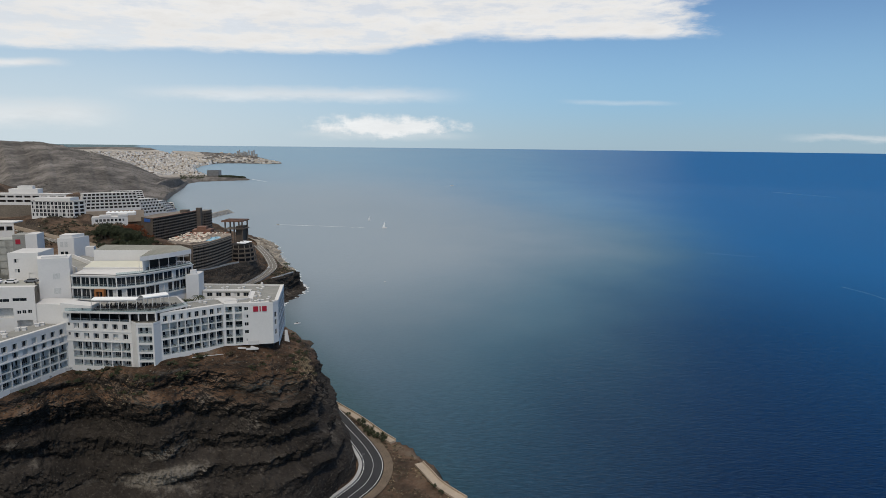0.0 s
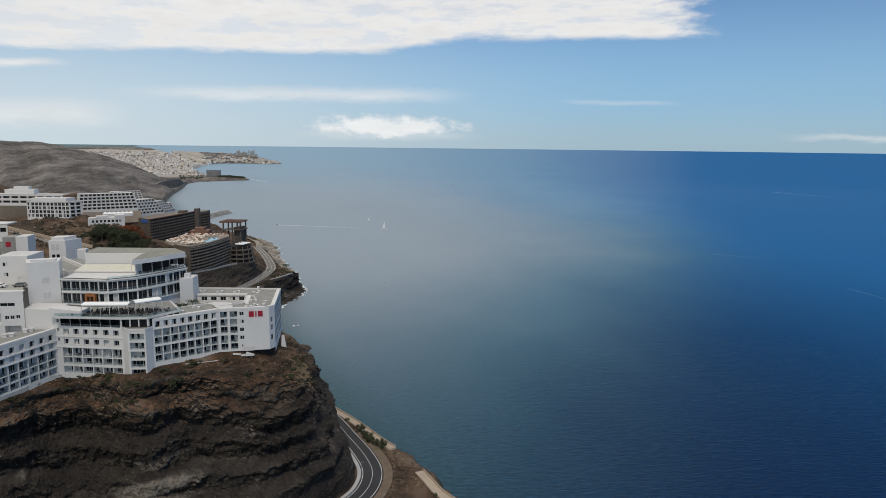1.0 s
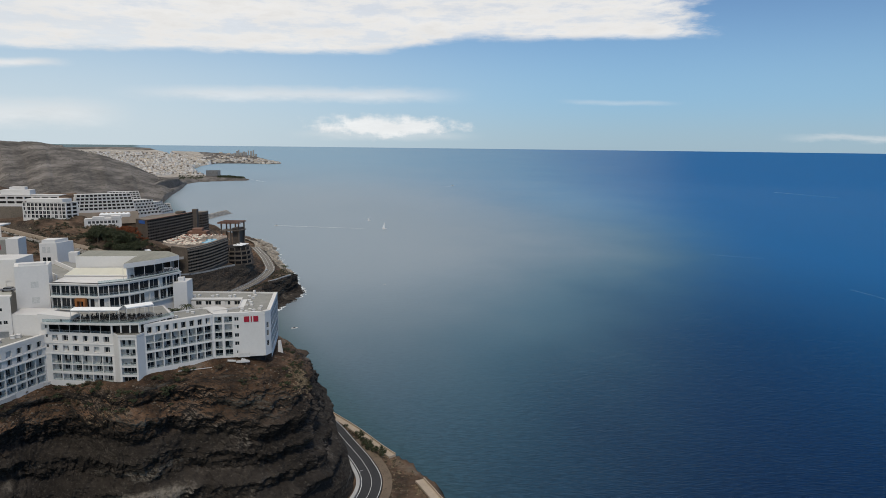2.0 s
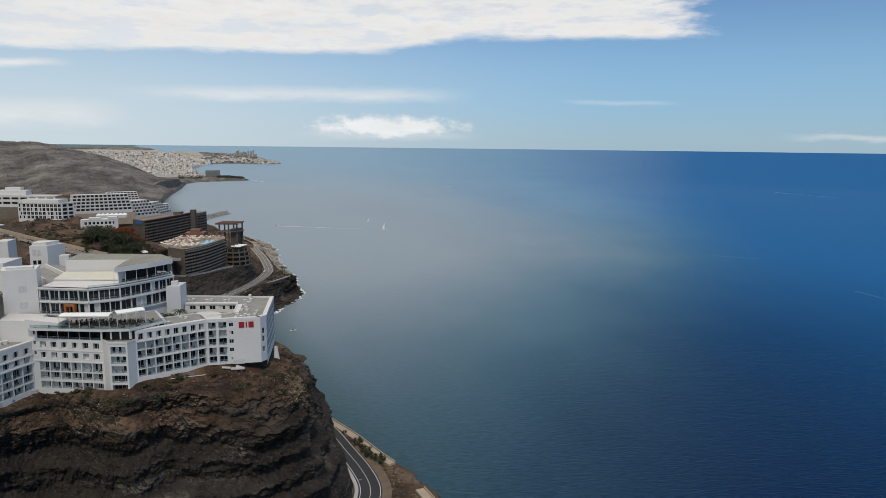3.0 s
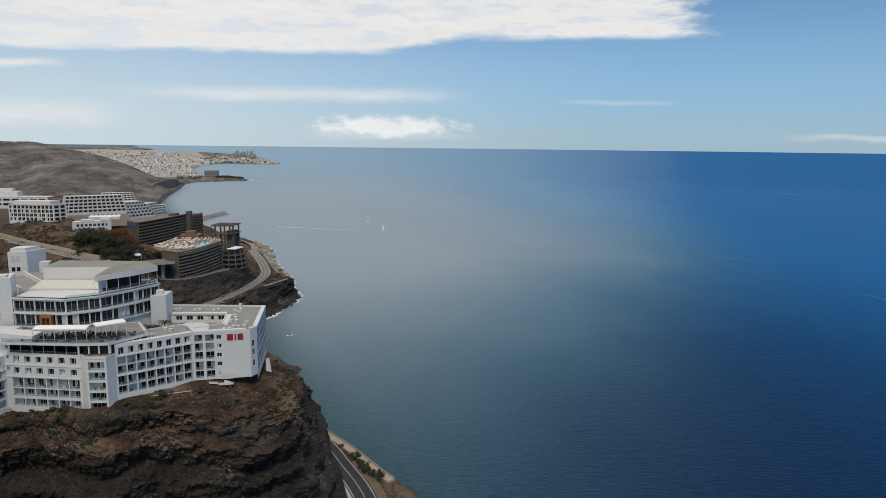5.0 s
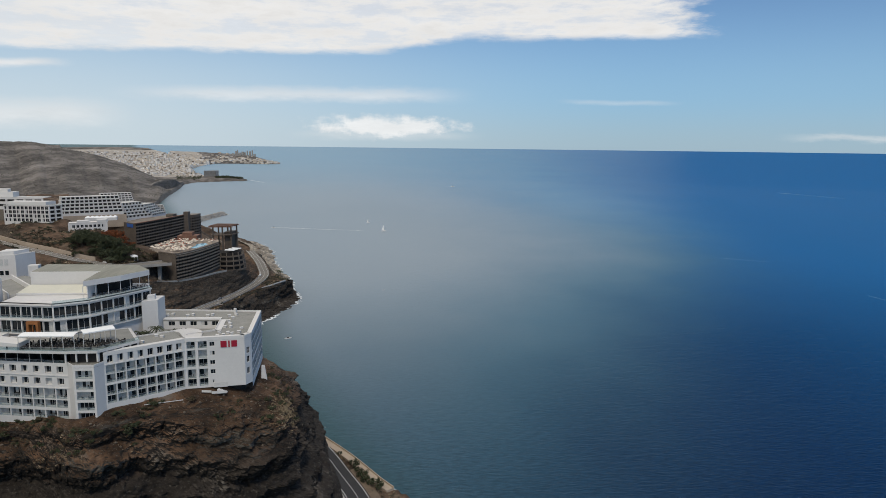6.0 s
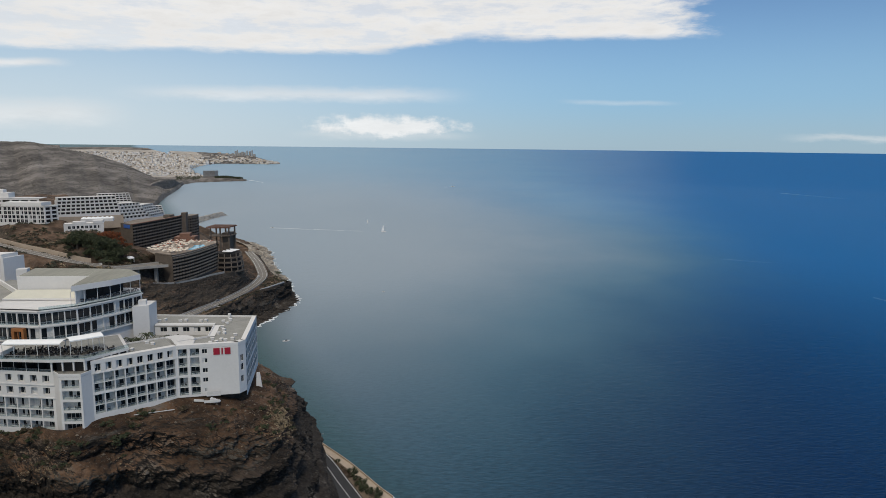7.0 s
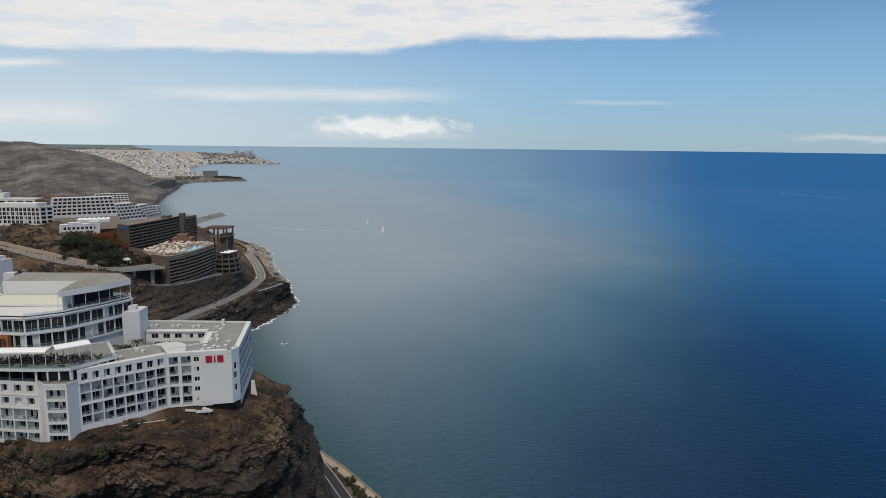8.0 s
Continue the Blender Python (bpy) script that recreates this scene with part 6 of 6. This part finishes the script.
# cars
def make_car(at, turn, paint, label):
    ob = thing("car", at, label, "car", group="parked cars")
    ob.matrix_basis = pose(*at, 0, 0, turn)
    b = Build()
    prof = [(-2.1, 0.35), (-2.1, 0.85), (-1.3, 0.95), (-0.7, 1.45), (0.9, 1.45), (1.5, 0.98), (2.1, 0.85), (2.1, 0.35)]
    for sgn in (-0.88, 0.88):
        pts = [(x, sgn * (0.86 if z > 1.2 else 1.0), z) for x, z in prof]
        b.face(pts if sgn < 0 else pts[::-1])
    for (x0, z0), (x1, z1) in zip(prof, prof[1:] + prof[:1]):
        w0, w1 = 0.88 * (0.86 if z0 > 1.2 else 1.0), 0.88 * (0.86 if z1 > 1.2 else 1.0)
        b.face([(x0, -w0, z0), (x0, w0, z0), (x1, w1, z1), (x1, -w1, z1)])
    body = b.make("body", [paint], ob)
    g = Build()
    g.prism([(-1.15, -0.9), (1.3, -0.9), (1.3, 0.9), (-1.15, 0.9)], 1.0, 1.3)
    glass = g.make("window_band", [GLASS], ob)
    wheels = []
    for x in (-1.3, 1.3):
        for y in (-0.86, 0.86):
            wb = Build()
            ring = [(x + 0.32 * math.cos(k * math.pi / 6), 0.32 + 0.32 * math.sin(k * math.pi / 6)) for k in range(12)]
            for (xa, za), (xb, zb) in zip(ring, ring[1:] + ring[:1]):
                wb.face([(xa, y - 0.1, za), (xb, y - 0.1, zb), (xb, y + 0.1, zb), (xa, y + 0.1, za)])
            wb.face([(xa, y - 0.1, za) for xa, za in ring][::-1])
            wb.face([(xa, y + 0.1, za) for xa, za in ring])
            wheels.append(wb.make("wheel", [DARK], ob))
    return local(ob, body, glass, *wheels)


CAR_WHITE = material("white_car_paint", (0.7, 0.7, 0.7), 0.3, var=0.03)
CAR_GREY = material("grey_car_paint", (0.16, 0.17, 0.19), 0.3, var=0.05)
car_w = make_car((-147.5, 220, 95.5), 8, CAR_WHITE, "white car parked on the garage roof")
car_g = make_car((-141.5, 221.5, 95.5), 10, CAR_GREY, "dark grey car parked in the open")
for x, y, z, a in ((-152.5, 219, 95.5, 8), (-178.8, 664, 17.82, 85), (-262, 536.5, 52.15, 330)):
    copy_thing(car_w, pose(x, y, z, 0, 0, a))
for x, y, z, a in ((-155, 222.5, 95.5, 5), (-184.6, 566, 17.82, 75)):
    copy_thing(car_g, pose(x, y, z, 0, 0, a))

# steps, a pale pipe and a ramp wall at the foot of the hotel
steps = thing("outdoor_stairs", (-66.5, 223, 72), "white outdoor stairs with a curved landing wall", "stairs")
for k in range(6):
    Build().box(-64.9 - 0.42 * k, 223.5 - 0.10 * k, 71.9, 0.42, 1.1, 0.3 + 0.2 * k).make("step", [WHITE], steps)
Build().bar((-71.4, 222.1), (-68.6, 221.9), 0.2, 0.4, 72.6, 73.2).make("landing_wall", [WHITE], steps)
Build().bar((-68.6, 221.9), (-64.6, 222.9), 0.2, 0.4, 72.2, 72.9).make("landing_wall", [WHITE], steps)
Build().bar((-68.2, 223.0), (-64.6, 223.9), -0.05, 0.05, 73.6, 75.0).make("handrail", [OFFWHITE], steps)
pipe = Build().bar((-84.4, 213.4), (-75.1, 217.4), -0.07, 0.07, 71.9, 72.1)
tagged(pipe.make("pipe", [OFFWHITE]), "pale pipe lying on the slope below the rooms", "pipe")
ramp = Build()
slab_ = [(-60.6, 243.6, 63.6), (-57.9, 243.8, 63.6), (-60.0, 246.4, 72.4), (-60.9, 246.3, 72.4)]
for i in range(4):
    p, q = slab_[i], slab_[(i + 1) % 4]
    ramp.face([p, (p[0], p[1] + 0.5, p[2]), (q[0], q[1] + 0.5, q[2]), q])
ramp.face(slab_)
ramp.face([(p[0], p[1] + 0.5, p[2]) for p in slab_[::-1]])
tagged(ramp.make("ramp", [WHITE]), "white concrete ramp wall beside the end block", "ramp")
# near-black block: shade in the slot below the end block, put in as a solid
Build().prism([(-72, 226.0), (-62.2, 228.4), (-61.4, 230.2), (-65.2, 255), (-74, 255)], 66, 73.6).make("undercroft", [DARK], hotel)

# plants
palm_group = "palms by the hotels"
for x, y, z, h in ((-88.6, 233, 85.0, 3.4), (-90.6, 231.5, 85.0, 2.2), (-92.4, 230.5, 85.0, 2.6)):
    make_palm((x, y, z), h, int(-x * 10), "small palm in the hotel's inner court", palm_group)
court = make_shrub((-87, 236.5, 85.0), 3, 2.6, "dense dark shrub in the hotel's inner court", "court shrubs")
for x, y, sc in ((-84.8, 238, 1.0), (-83, 239.5, 0.9), (-94, 228.6, 0.8), (-86, 234.5, 0.8)):
    copy_thing(court, pose(x, y, 85.0, 0, 0, x * 37)).scale = (sc, sc, sc)

prom_bush = make_shrub((-37.2, 289.5, 15.1), 8, 4.4, "dark round shrub beside the seaside path", "seaside shrubs")
for x, y, sc in ((-34.2, 284.4, 0.8), (-32.4, 281.6, 0.85), (-31.0, 279.4, 0.95), (-29.6, 277.2, 0.8), (-26.2, 272.6, 1.2), (-45, 300, 0.5), (0.4, 228.6, 0.5), (-2.6, 234.0, 0.4)):
    copy_thing(prom_bush, pose(x, y, 15.1, 0, 0, x * 41)).scale = (sc, sc, sc)

for k, (x, y) in enumerate(((-53.5, 312.5), (-31.2, 246.5))):
    lamp = thing("street_lamp", (x, y, 15.2), "slim grey street lamp beside the coast road", "street lamp", group="street lamps")
    local(lamp, Build().box(0, 0, 0, 0.14, 0.14, 6.5).make("pole", [METAL], lamp), Build().box(0.5, 0, 6.4, 1.1, 0.18, 0.12).make("head", [METAL], lamp))

r4 = random.Random(31)
trees = [make_tree((-283, 538, 54.6), 11, 7.0, "dense dark green tree beside the hillside road"), make_tree((-276, 545, 55), 12, 6.2, "dense dark green tree beside the hillside road"), make_tree((-270, 549, 55), 13, 8.0, "dense dark green tree beside the hillside road")]
for k in range(84):
    x = r4.uniform(-291, -250)
    y = 541 + (x + 280) * -0.25 + r4.uniform(0, 20)
    if near_road(x, y)[0] < 6.5 or land_height(x, y) > 70:
        continue
    sc = r4.uniform(0.7, 1.3)
    copy_thing(r4.choice(trees), pose(x, y, land_height(x, y) - 0.3, 0, 0, r4.uniform(0, 360))).scale = (sc, sc, sc)

for k in range(20):
    x, y = r4.uniform(-274, -244), r4.uniform(545, 566)
    if near_road(x, y)[0] < 6.5 or land_height(x, y) > 69:
        continue
    sc = r4.uniform(0.45, 0.9)
    copy_thing(r4.choice(trees), pose(x, y, land_height(x, y) - 0.3, 0, 0, r4.uniform(0, 360))).scale = (sc, sc, sc)

RUST_LEAF = material("rust_foliage", (0.21, 0.062, 0.018), 0.85, var=0.5, scale=0.5, fine=3)
rust0 = make_shrub((-270, 580, land_height(-270, 580) - 0.2), 23, 8.0, "rust-orange flowering shrub against the brown hotel", "rust shrubs")
rust0.children[0].data.materials[0] = RUST_LEAF
for k in range(22):
    x, y = r4.uniform(-281, -260), r4.uniform(566, 592)
    sc = r4.uniform(0.45, 0.85)
    copy_thing(rust0, pose(x, y, land_height(x, y) - 0.2, 0, 0, r4.uniform(0, 360))).scale = (sc, sc, sc)

shrub0 = make_shrub((-300, 500, land_height(-300, 500)), 17, 4.2, "dry dark shrub on the brown hillside", "hillside shrubs")
n_shrub = 0
for k in range(3200):
    if n_shrub > 120:
        break
    x, y = r4.uniform(-420, -150), r4.uniform(380, 720)
    if near_road(x, y)[0] < 6 or noise.noise((x / 30, y / 30, 9.1)) < -0.02 or inland(x, y) < 9:
        continue
    if -262 < x < -196 and 532 < y < 660:
        continue
    if x < -262 and y > 604:
        continue
    z = land_height(x, y)
    if z < 6 or (x < -262 and y > 556 and z > 74):
        continue
    sc = r4.uniform(0.35, 1.1)
    copy_thing(shrub0, pose(x, y, z - 0.2, 0, 0, r4.uniform(0, 360))).scale = (sc, sc, sc * 0.8)
    n_shrub += 1
for x, y in ((-166, 690), (-170, 700), (-163, 680), (-172, 712), (-255, 527), (-249, 524)):
    make_palm((x, y, land_height(x, y)), 5.0 + (x % 2), int(y), "palm tree near the coast road", palm_group)

# ---- boats and foam ----
from mathutils.bvhtree import BVHTree

SLICK = material("pale_slick", (0.16, 0.30, 0.40), 0.6, var=0.2, scale=0.05, fine=0.5)
FOAM = material("foam", (0.75, 0.78, 0.78), 0.9, var=0.1, fine=2)


def make_boat(at, turn, length, label, sail=False):
    ob = thing("sailing_boat" if sail else "boat", at, label, "boat")
    ob.matrix_basis = pose(*at, 0, 0, turn)
    L_ = length
    deck_ = [(-L_ / 2, -L_ * 0.14), (L_ * 0.2, -L_ * 0.15), (L_ / 2, 0), (L_ * 0.2, L_ * 0.15), (-L_ / 2, L_ * 0.14)]
    parts = [Build().prism(deck_, -0.3, L_ * 0.1).make("hull", [WHITE], ob)]
    parts.append(Build().box(-L_ * 0.05, 0, L_ * 0.1, L_ * 0.3, L_ * 0.18, L_ * 0.09).make("cabin", [GLASS if not sail else WHITE], ob))
    if sail:
        parts.append(Build().box(L_ * 0.05, 0, L_ * 0.1, 0.15, 0.15, L_ * 1.25).make("mast", [METAL], ob))
        sb_ = Build()
        sb_.face([(0, 0.02, L_ * 0.25), (-L_ * 0.45, 0.3, L_ * 0.25), (0, 0.02, L_ * 1.3)])
        sb_.face([(0, -0.02, L_ * 1.3), (-L_ * 0.45, 0.26, L_ * 0.25), (0, -0.02, L_ * 0.25)])
        parts.append(sb_.make("sail", [CANVAS], ob))
    return local(ob, *parts)


make_boat((-117.4, 517, 0), 30, 5.5, "small white motor boat at anchor")
make_boat((-103, 1149.6, 0), 15, 9, "white sailing boat under sail", True)
make_boat((-143.6, 1271, 0), 20, 6, "small white boat with a mast", True)
make_boat((30.8, 2440, 0), 10, 12, "white boat far out at sea")
make_boat((-61.3, 688, 0), 20, 2.6, "small dark boat on open water")
make_boat((-300, 1183, 0), 170, 7, "white speed boat drawing a long wake")


def foam_strip(name, pts, w0, w1, seed, label, mat=None):
    """A broken trail of foam just over the water."""
    r = random.Random(seed)
    b = Build()
    n = 90
    for k in range(n):
        t_ = k / n
        p, q = spline(pts, t_), spline(pts, min(1, t_ + 0.9 / n))
        if r.random() < 0.12:
            continue
        d = q - p
        d = d / max(1e-6, math.hypot(d[0], d[1]))
        nn = np.array((-d[1], d[0], 0))
        a, c = (w0 + (w1 - w0) * t_) * r.uniform(0.4, 1.0), (w0 + (w1 - w0) * t_) * r.uniform(0.4, 1.0)
        off = nn * r.uniform(-0.3, 0.3) * w0
        b.face([p + nn * a + off, p - nn * a + off, q - nn * c + off, q + nn * c + off])
    return tagged(b.make(name, [mat or FOAM]), label, "foam", kind="structure")


foam_strip("water_wake", [(-296, 1182.6, 0.06), (-250, 1174, 0.06), (-200, 1164, 0.06), (-140, 1153, 0.06)], 2.3, 0.7, 1, "long white wake behind a speed boat")
foam_strip("water_wake", [(-790, 2716, 0.1), (-740, 2640, 0.1), (-688, 2560, 0.1)], 4.5, 1.5, 2, "white wake far across the bay")
foam_strip("water_wake", [(30, 2432, 0.1), (18, 2420, 0.1), (-2, 2405, 0.1)], 3.0, 1.0, 3, "short white wake behind a boat")

for k, (p, q) in enumerate((((1140, 2290), (1222, 2047)), ((426.7, 688), (435.2, 630.6)), ((369, 910), (427, 881)))):
    mid_ = ((p[0] + q[0]) / 2 + 3, (p[1] + q[1]) / 2 - 3)
    foam_strip("water_wake", [(*p, 0.06 + sea_level(math.hypot(p[0], p[1] - 27))), (*mid_, 0.06 + sea_level(math.hypot(mid_[0], mid_[1] - 27))), (*q, 0.06 + sea_level(math.hypot(q[0], q[1] - 27)))], (6.0, 0.7, 1.0)[k], (2.5, 0.3, 0.4)[k], 30 + k, "faint pale streak of foam on the open sea", SLICK)


foam_strip("water_foam", [(-25, 304, 0.08), (-20, 297, 0.08), (-16, 291, 0.08)], 0.9, 0.5, 44, "white surf under the seaside path")


def shore_foam():
    r = random.Random(77)
    b = Build()
    shore = bpy.data.objects
    trees_ = [BVHTree.FromPolygons([v.co for v in shore[n].data.vertices], [p.vertices[:] for p in shore[n].data.polygons]) for n in ("sea_cliff", "shore_rocks")]
    for k in range(2600):
        t_ = r.random() ** 1.25
        foot, rim = spline([h[2] for h in HEADLAND], t_), spline([h[3] for h in HEADLAND], t_)
        nx, ny = rim[0] - foot[0], rim[1] - foot[1]
        L_ = math.hypot(nx, ny)
        nx, ny = nx / L_, ny / L_
        x, y = foot[0], foot[1]
        if noise.noise((x / 16, y / 16, 3.3)) < r.uniform(-0.35, 0.15):
            continue
        # the water's edge, going outwards from the land
        o = 0.0
        while o < 16 and any((hit[0] is not None and hit[0].z > 0.0) for hit in (tr.ray_cast(Vector((x + nx * o, y + ny * o, 40)), Vector((0, 0, -1))) for tr in trees_)):
            o += 0.8
        o += abs(r.gauss(0, 1.3)) - 0.4
        s_ = r.uniform(0.25, 1.0)
        pts = []
        for q in range(6):
            a = q * math.pi / 3
            rr_ = s_ * r.uniform(0.4, 1.0)
            pts.append((x + nx * o + rr_ * math.cos(a) * 1.0, y + ny * o + rr_ * math.sin(a) * 1.3, 0.05 + 0.01 * r.random()))
        b.face(pts)
    return tagged(b.make("water_foam", [FOAM]), "white surf breaking along the rocky shore", "foam", kind="structure")


shore_foam()


# ---- scrub and loose stones on the slope below the hotel ----
def slope_point(t, f):
    """A place on the soil between the building's foot (f = 0) and the rim (f = 1)."""
    lines = [[np.array(p, float) for p in row] for row in CLIFF]
    base, rim, mid, foot = (spline([ln[k] for ln in lines], t) for k in range(4))
    return spline([base, rim, mid, foot], f / 3.0)


cliff_ob = bpy.data.objects["cliff"]
_tree = BVHTree.FromPolygons([v.co for v in cliff_ob.data.vertices], [p.vertices[:] for p in cliff_ob.data.polygons])


def drop(x, y):
    """The height of the cliff's surface under a place, or None."""
    hit = _tree.ray_cast(Vector((x, y, 90)), Vector((0, 0, -1)))
    return hit[0].z if hit[0] else None


DRY = material("dry_scrub", (0.085, 0.065, 0.036), 0.9, var=0.5, scale=0.8, fine=4)
dry0 = make_shrub((-80, 211, 66), 41, 1.7, "low dry brown scrub on the cliff slope", "cliff scrub")
dry0.children[0].data.materials[0] = DRY
green0 = make_shrub((-104, 203, 64), 43, 2.2, "dark green scrub on the cliff slope", "cliff scrub")
r5 = random.Random(50)
n_scrub = 0
while n_scrub < 150:
    t_ = r5.uniform(0.16, 0.80)
    p = slope_point(t_, r5.uniform(0.35, 1.15))
    z = drop(p[0], p[1])
    if z is None or z > 74 or noise.noise((p[0] / 7, p[1] / 7, 1.2)) < -0.05:
        n_scrub += 0.2
        continue
    sc = r5.uniform(0.35, 1.15)
    src = dry0 if r5.random() < 0.62 else green0
    copy_thing(src, pose(p[0], p[1], z - 0.1, 0, 0, r5.uniform(0, 360))).scale = (sc, sc, sc * 0.7)
    n_scrub += 1
for k in range(16):
    p = slope_point(r5.uniform(0.10, 0.52), r5.uniform(0.3, 1.0))
    z = drop(p[0], p[1])
    if z is None or z > 73 or z < 58:
        continue
    sc = r5.uniform(1.1, 2.0)
    copy_thing(dry0 if k % 2 else green0, pose(p[0], p[1], z - 0.3, 0, 0, r5.uniform(0, 360))).scale = (sc, sc, sc * 0.5)
for ob_, t_ in ((dry0, 0.45), (green0, 0.33)):
    p = slope_point(t_, 0.7)
    ob_.matrix_basis = pose(p[0], p[1], (drop(p[0], p[1]) or 66) - 0.1)


def loose_stones():
    b = Build()
    r = random.Random(8)
    n = 0
    while n < 1500:
        t_ = r.uniform(0.12, 0.85)
        p = slope_point(t_, r.uniform(0.25, 1.3))
        z = drop(p[0], p[1])
        n += 1
        if z is None or z > 75:
            continue
        s_ = r.uniform(0.08, 0.26) if r.random() < 0.95 else r.uniform(0.35, 0.7)
        c = Vector((p[0], p[1], z + s_ * 0.2))
        pts = [c + Vector((dx * s_ * r.uniform(0.5, 1), dy * s_ * r.uniform(0.5, 1), dz * s_ * r.uniform(0.4, 0.8))) for dx, dy, dz in ((1, 0, 0), (0, 1, 0), (-1, 0, 0), (0, -1, 0), (0, 0, 1), (0, 0, -1))]
        for i, k in ((0, 1), (1, 2), (2, 3), (3, 0)):
            b.face([pts[i], pts[k], pts[4]])
            b.face([pts[k], pts[i], pts[5]])
    return tagged(b.make("loose_stones", [STONE]), "loose brown stones scattered over the slope", "stones", kind="stuff")


STONE = material("slope_stone", (0.17, 0.135, 0.10), 0.95, var=0.5, scale=0.4, fine=3)
loose_stones()


# ---- low scrub over the dry ground ----
TUFT = material("dry_tuft", (0.34, 0.265, 0.165), 0.9, var=0.5, scale=0.6, fine=4)
OLIVE = material("olive_scrub", (0.055, 0.054, 0.032), 0.9, var=0.5, scale=0.3, fine=3)


def clump(b, r, x, y, z, size, m):
    for k in range(12):
        a, u = r.uniform(0, 2 * math.pi), math.sqrt(r.random())
        c = Vector((x + size * u * math.cos(a), y + size * u * math.sin(a), z + size * 0.7 * (1 - u * u) * r.uniform(0.3, 1.0)))
        t1 = Vector((r.uniform(-1, 1), r.uniform(-1, 1), r.uniform(-0.6, 0.6))) * size * 0.5
        t2 = Vector((r.uniform(-1, 1), r.uniform(-1, 1), r.uniform(-0.2, 1.0))) * size * 0.5
        b.face([c - t1, c + t1, c + t2], m)


def ground_scrub():
    b = Build()
    r = random.Random(64)
    areas = ((-50, 10, 215, 318, 4200, 0.18, 0.62, 0.4), (-185, -142, 510, 700, 1300, 0.5, 1.7, 0.08), (-420, -205, 420, 560, 4200, 0.6, 2.4, 0.15), (-360, -236, 540, 606, 1500, 0.6, 2.2, 0.12))
    for x0, x1, y0, y1, n, s0, s1, dry in areas:
        for k in range(n):
            x, y = r.uniform(x0, x1), r.uniform(y0, y1)
            d = inland(x, y)
            if d < 3 or (x0 == -50 and d > 24) or near_road(x, y)[0] < 5.2 or noise.noise((x / 12, y / 12, 5.5)) < (-0.3 if x0 == -50 else -0.05):
                continue
            clump(b, r, x, y, land_height(x, y), r.uniform(s0, s1), 1 if r.random() < dry else 0)
    return tagged(b.make("scrub", [OLIVE, TUFT]), "low olive and straw scrub over dry ground", "scrub", kind="stuff")


def dry_grass():
    b = Build()
    r = random.Random(65)
    for cx, cy, rx, ry, n in ((-47.8, 230.5, 5.0, 8.5, 1700), (-78, 205, 9, 2.5, 160), (-104, 200, 10, 2.0, 160)):
        for k in range(n):
            x, y = r.gauss(cx, rx * 0.5), r.gauss(cy, ry * 0.5)
            z = drop(x, y)
            if z is None or z < 58 or z > 73:
                continue
            clump(b, r, x, y, z - 0.05, r.uniform(0.15, 0.42), 0)
    return tagged(b.make("dry_grass", [TUFT]), "patches of pale dry grass on the cliff top", "grass", kind="stuff")


HILL_BUSH = material("hill_bush", (0.085, 0.078, 0.060), 0.9, var=0.4, scale=0.05, fine=0.3)


def hill_scrub():
    """Dark bushes dotted over the bare hill across the bay."""
    b = Build()
    r = random.Random(66)
    for k in range(5200):
        p, q = r.uniform(-40, 300), r.uniform(1300, 2350)
        h = far_height(p, q)
        if h < 5 or noise.noise((p / 18, q / 120, 2.2)) < r.uniform(-0.4, 0.25):
            continue
        x, y = far_place(p, q)
        s_ = r.uniform(0.9, 2.8)
        a = r.uniform(0, 2)
        pts = [(x + s_ * math.cos(a + t_) * r.uniform(0.6, 1), y + s_ * math.sin(a + t_), h - 1.0) for t_ in (0, 2.1, 4.2)]
        tip = (x, y, h + s_ * 0.6)
        for i in range(3):
            b.face([pts[i], pts[(i + 1) % 3], tip])
    return tagged(b.make("hill_scrub", [HILL_BUSH]), "dark bushes dotted over the bare hill", "scrub", kind="stuff")


wall_line = [tuple(slope_point((1.7 + 0.35 * k) / 13, 0.42)) for k in range(7)]
low_wall = ribbon(wall_line, -0.18, 0.18, 1.1, thick=2.6).make("low_wall", [PALE_CONCRETE])
tagged(low_wall, "pale low wall along the slope below the rooms", "wall", kind="structure")
ground_scrub()
far_woods()
dry_grass()
hill_scrub()
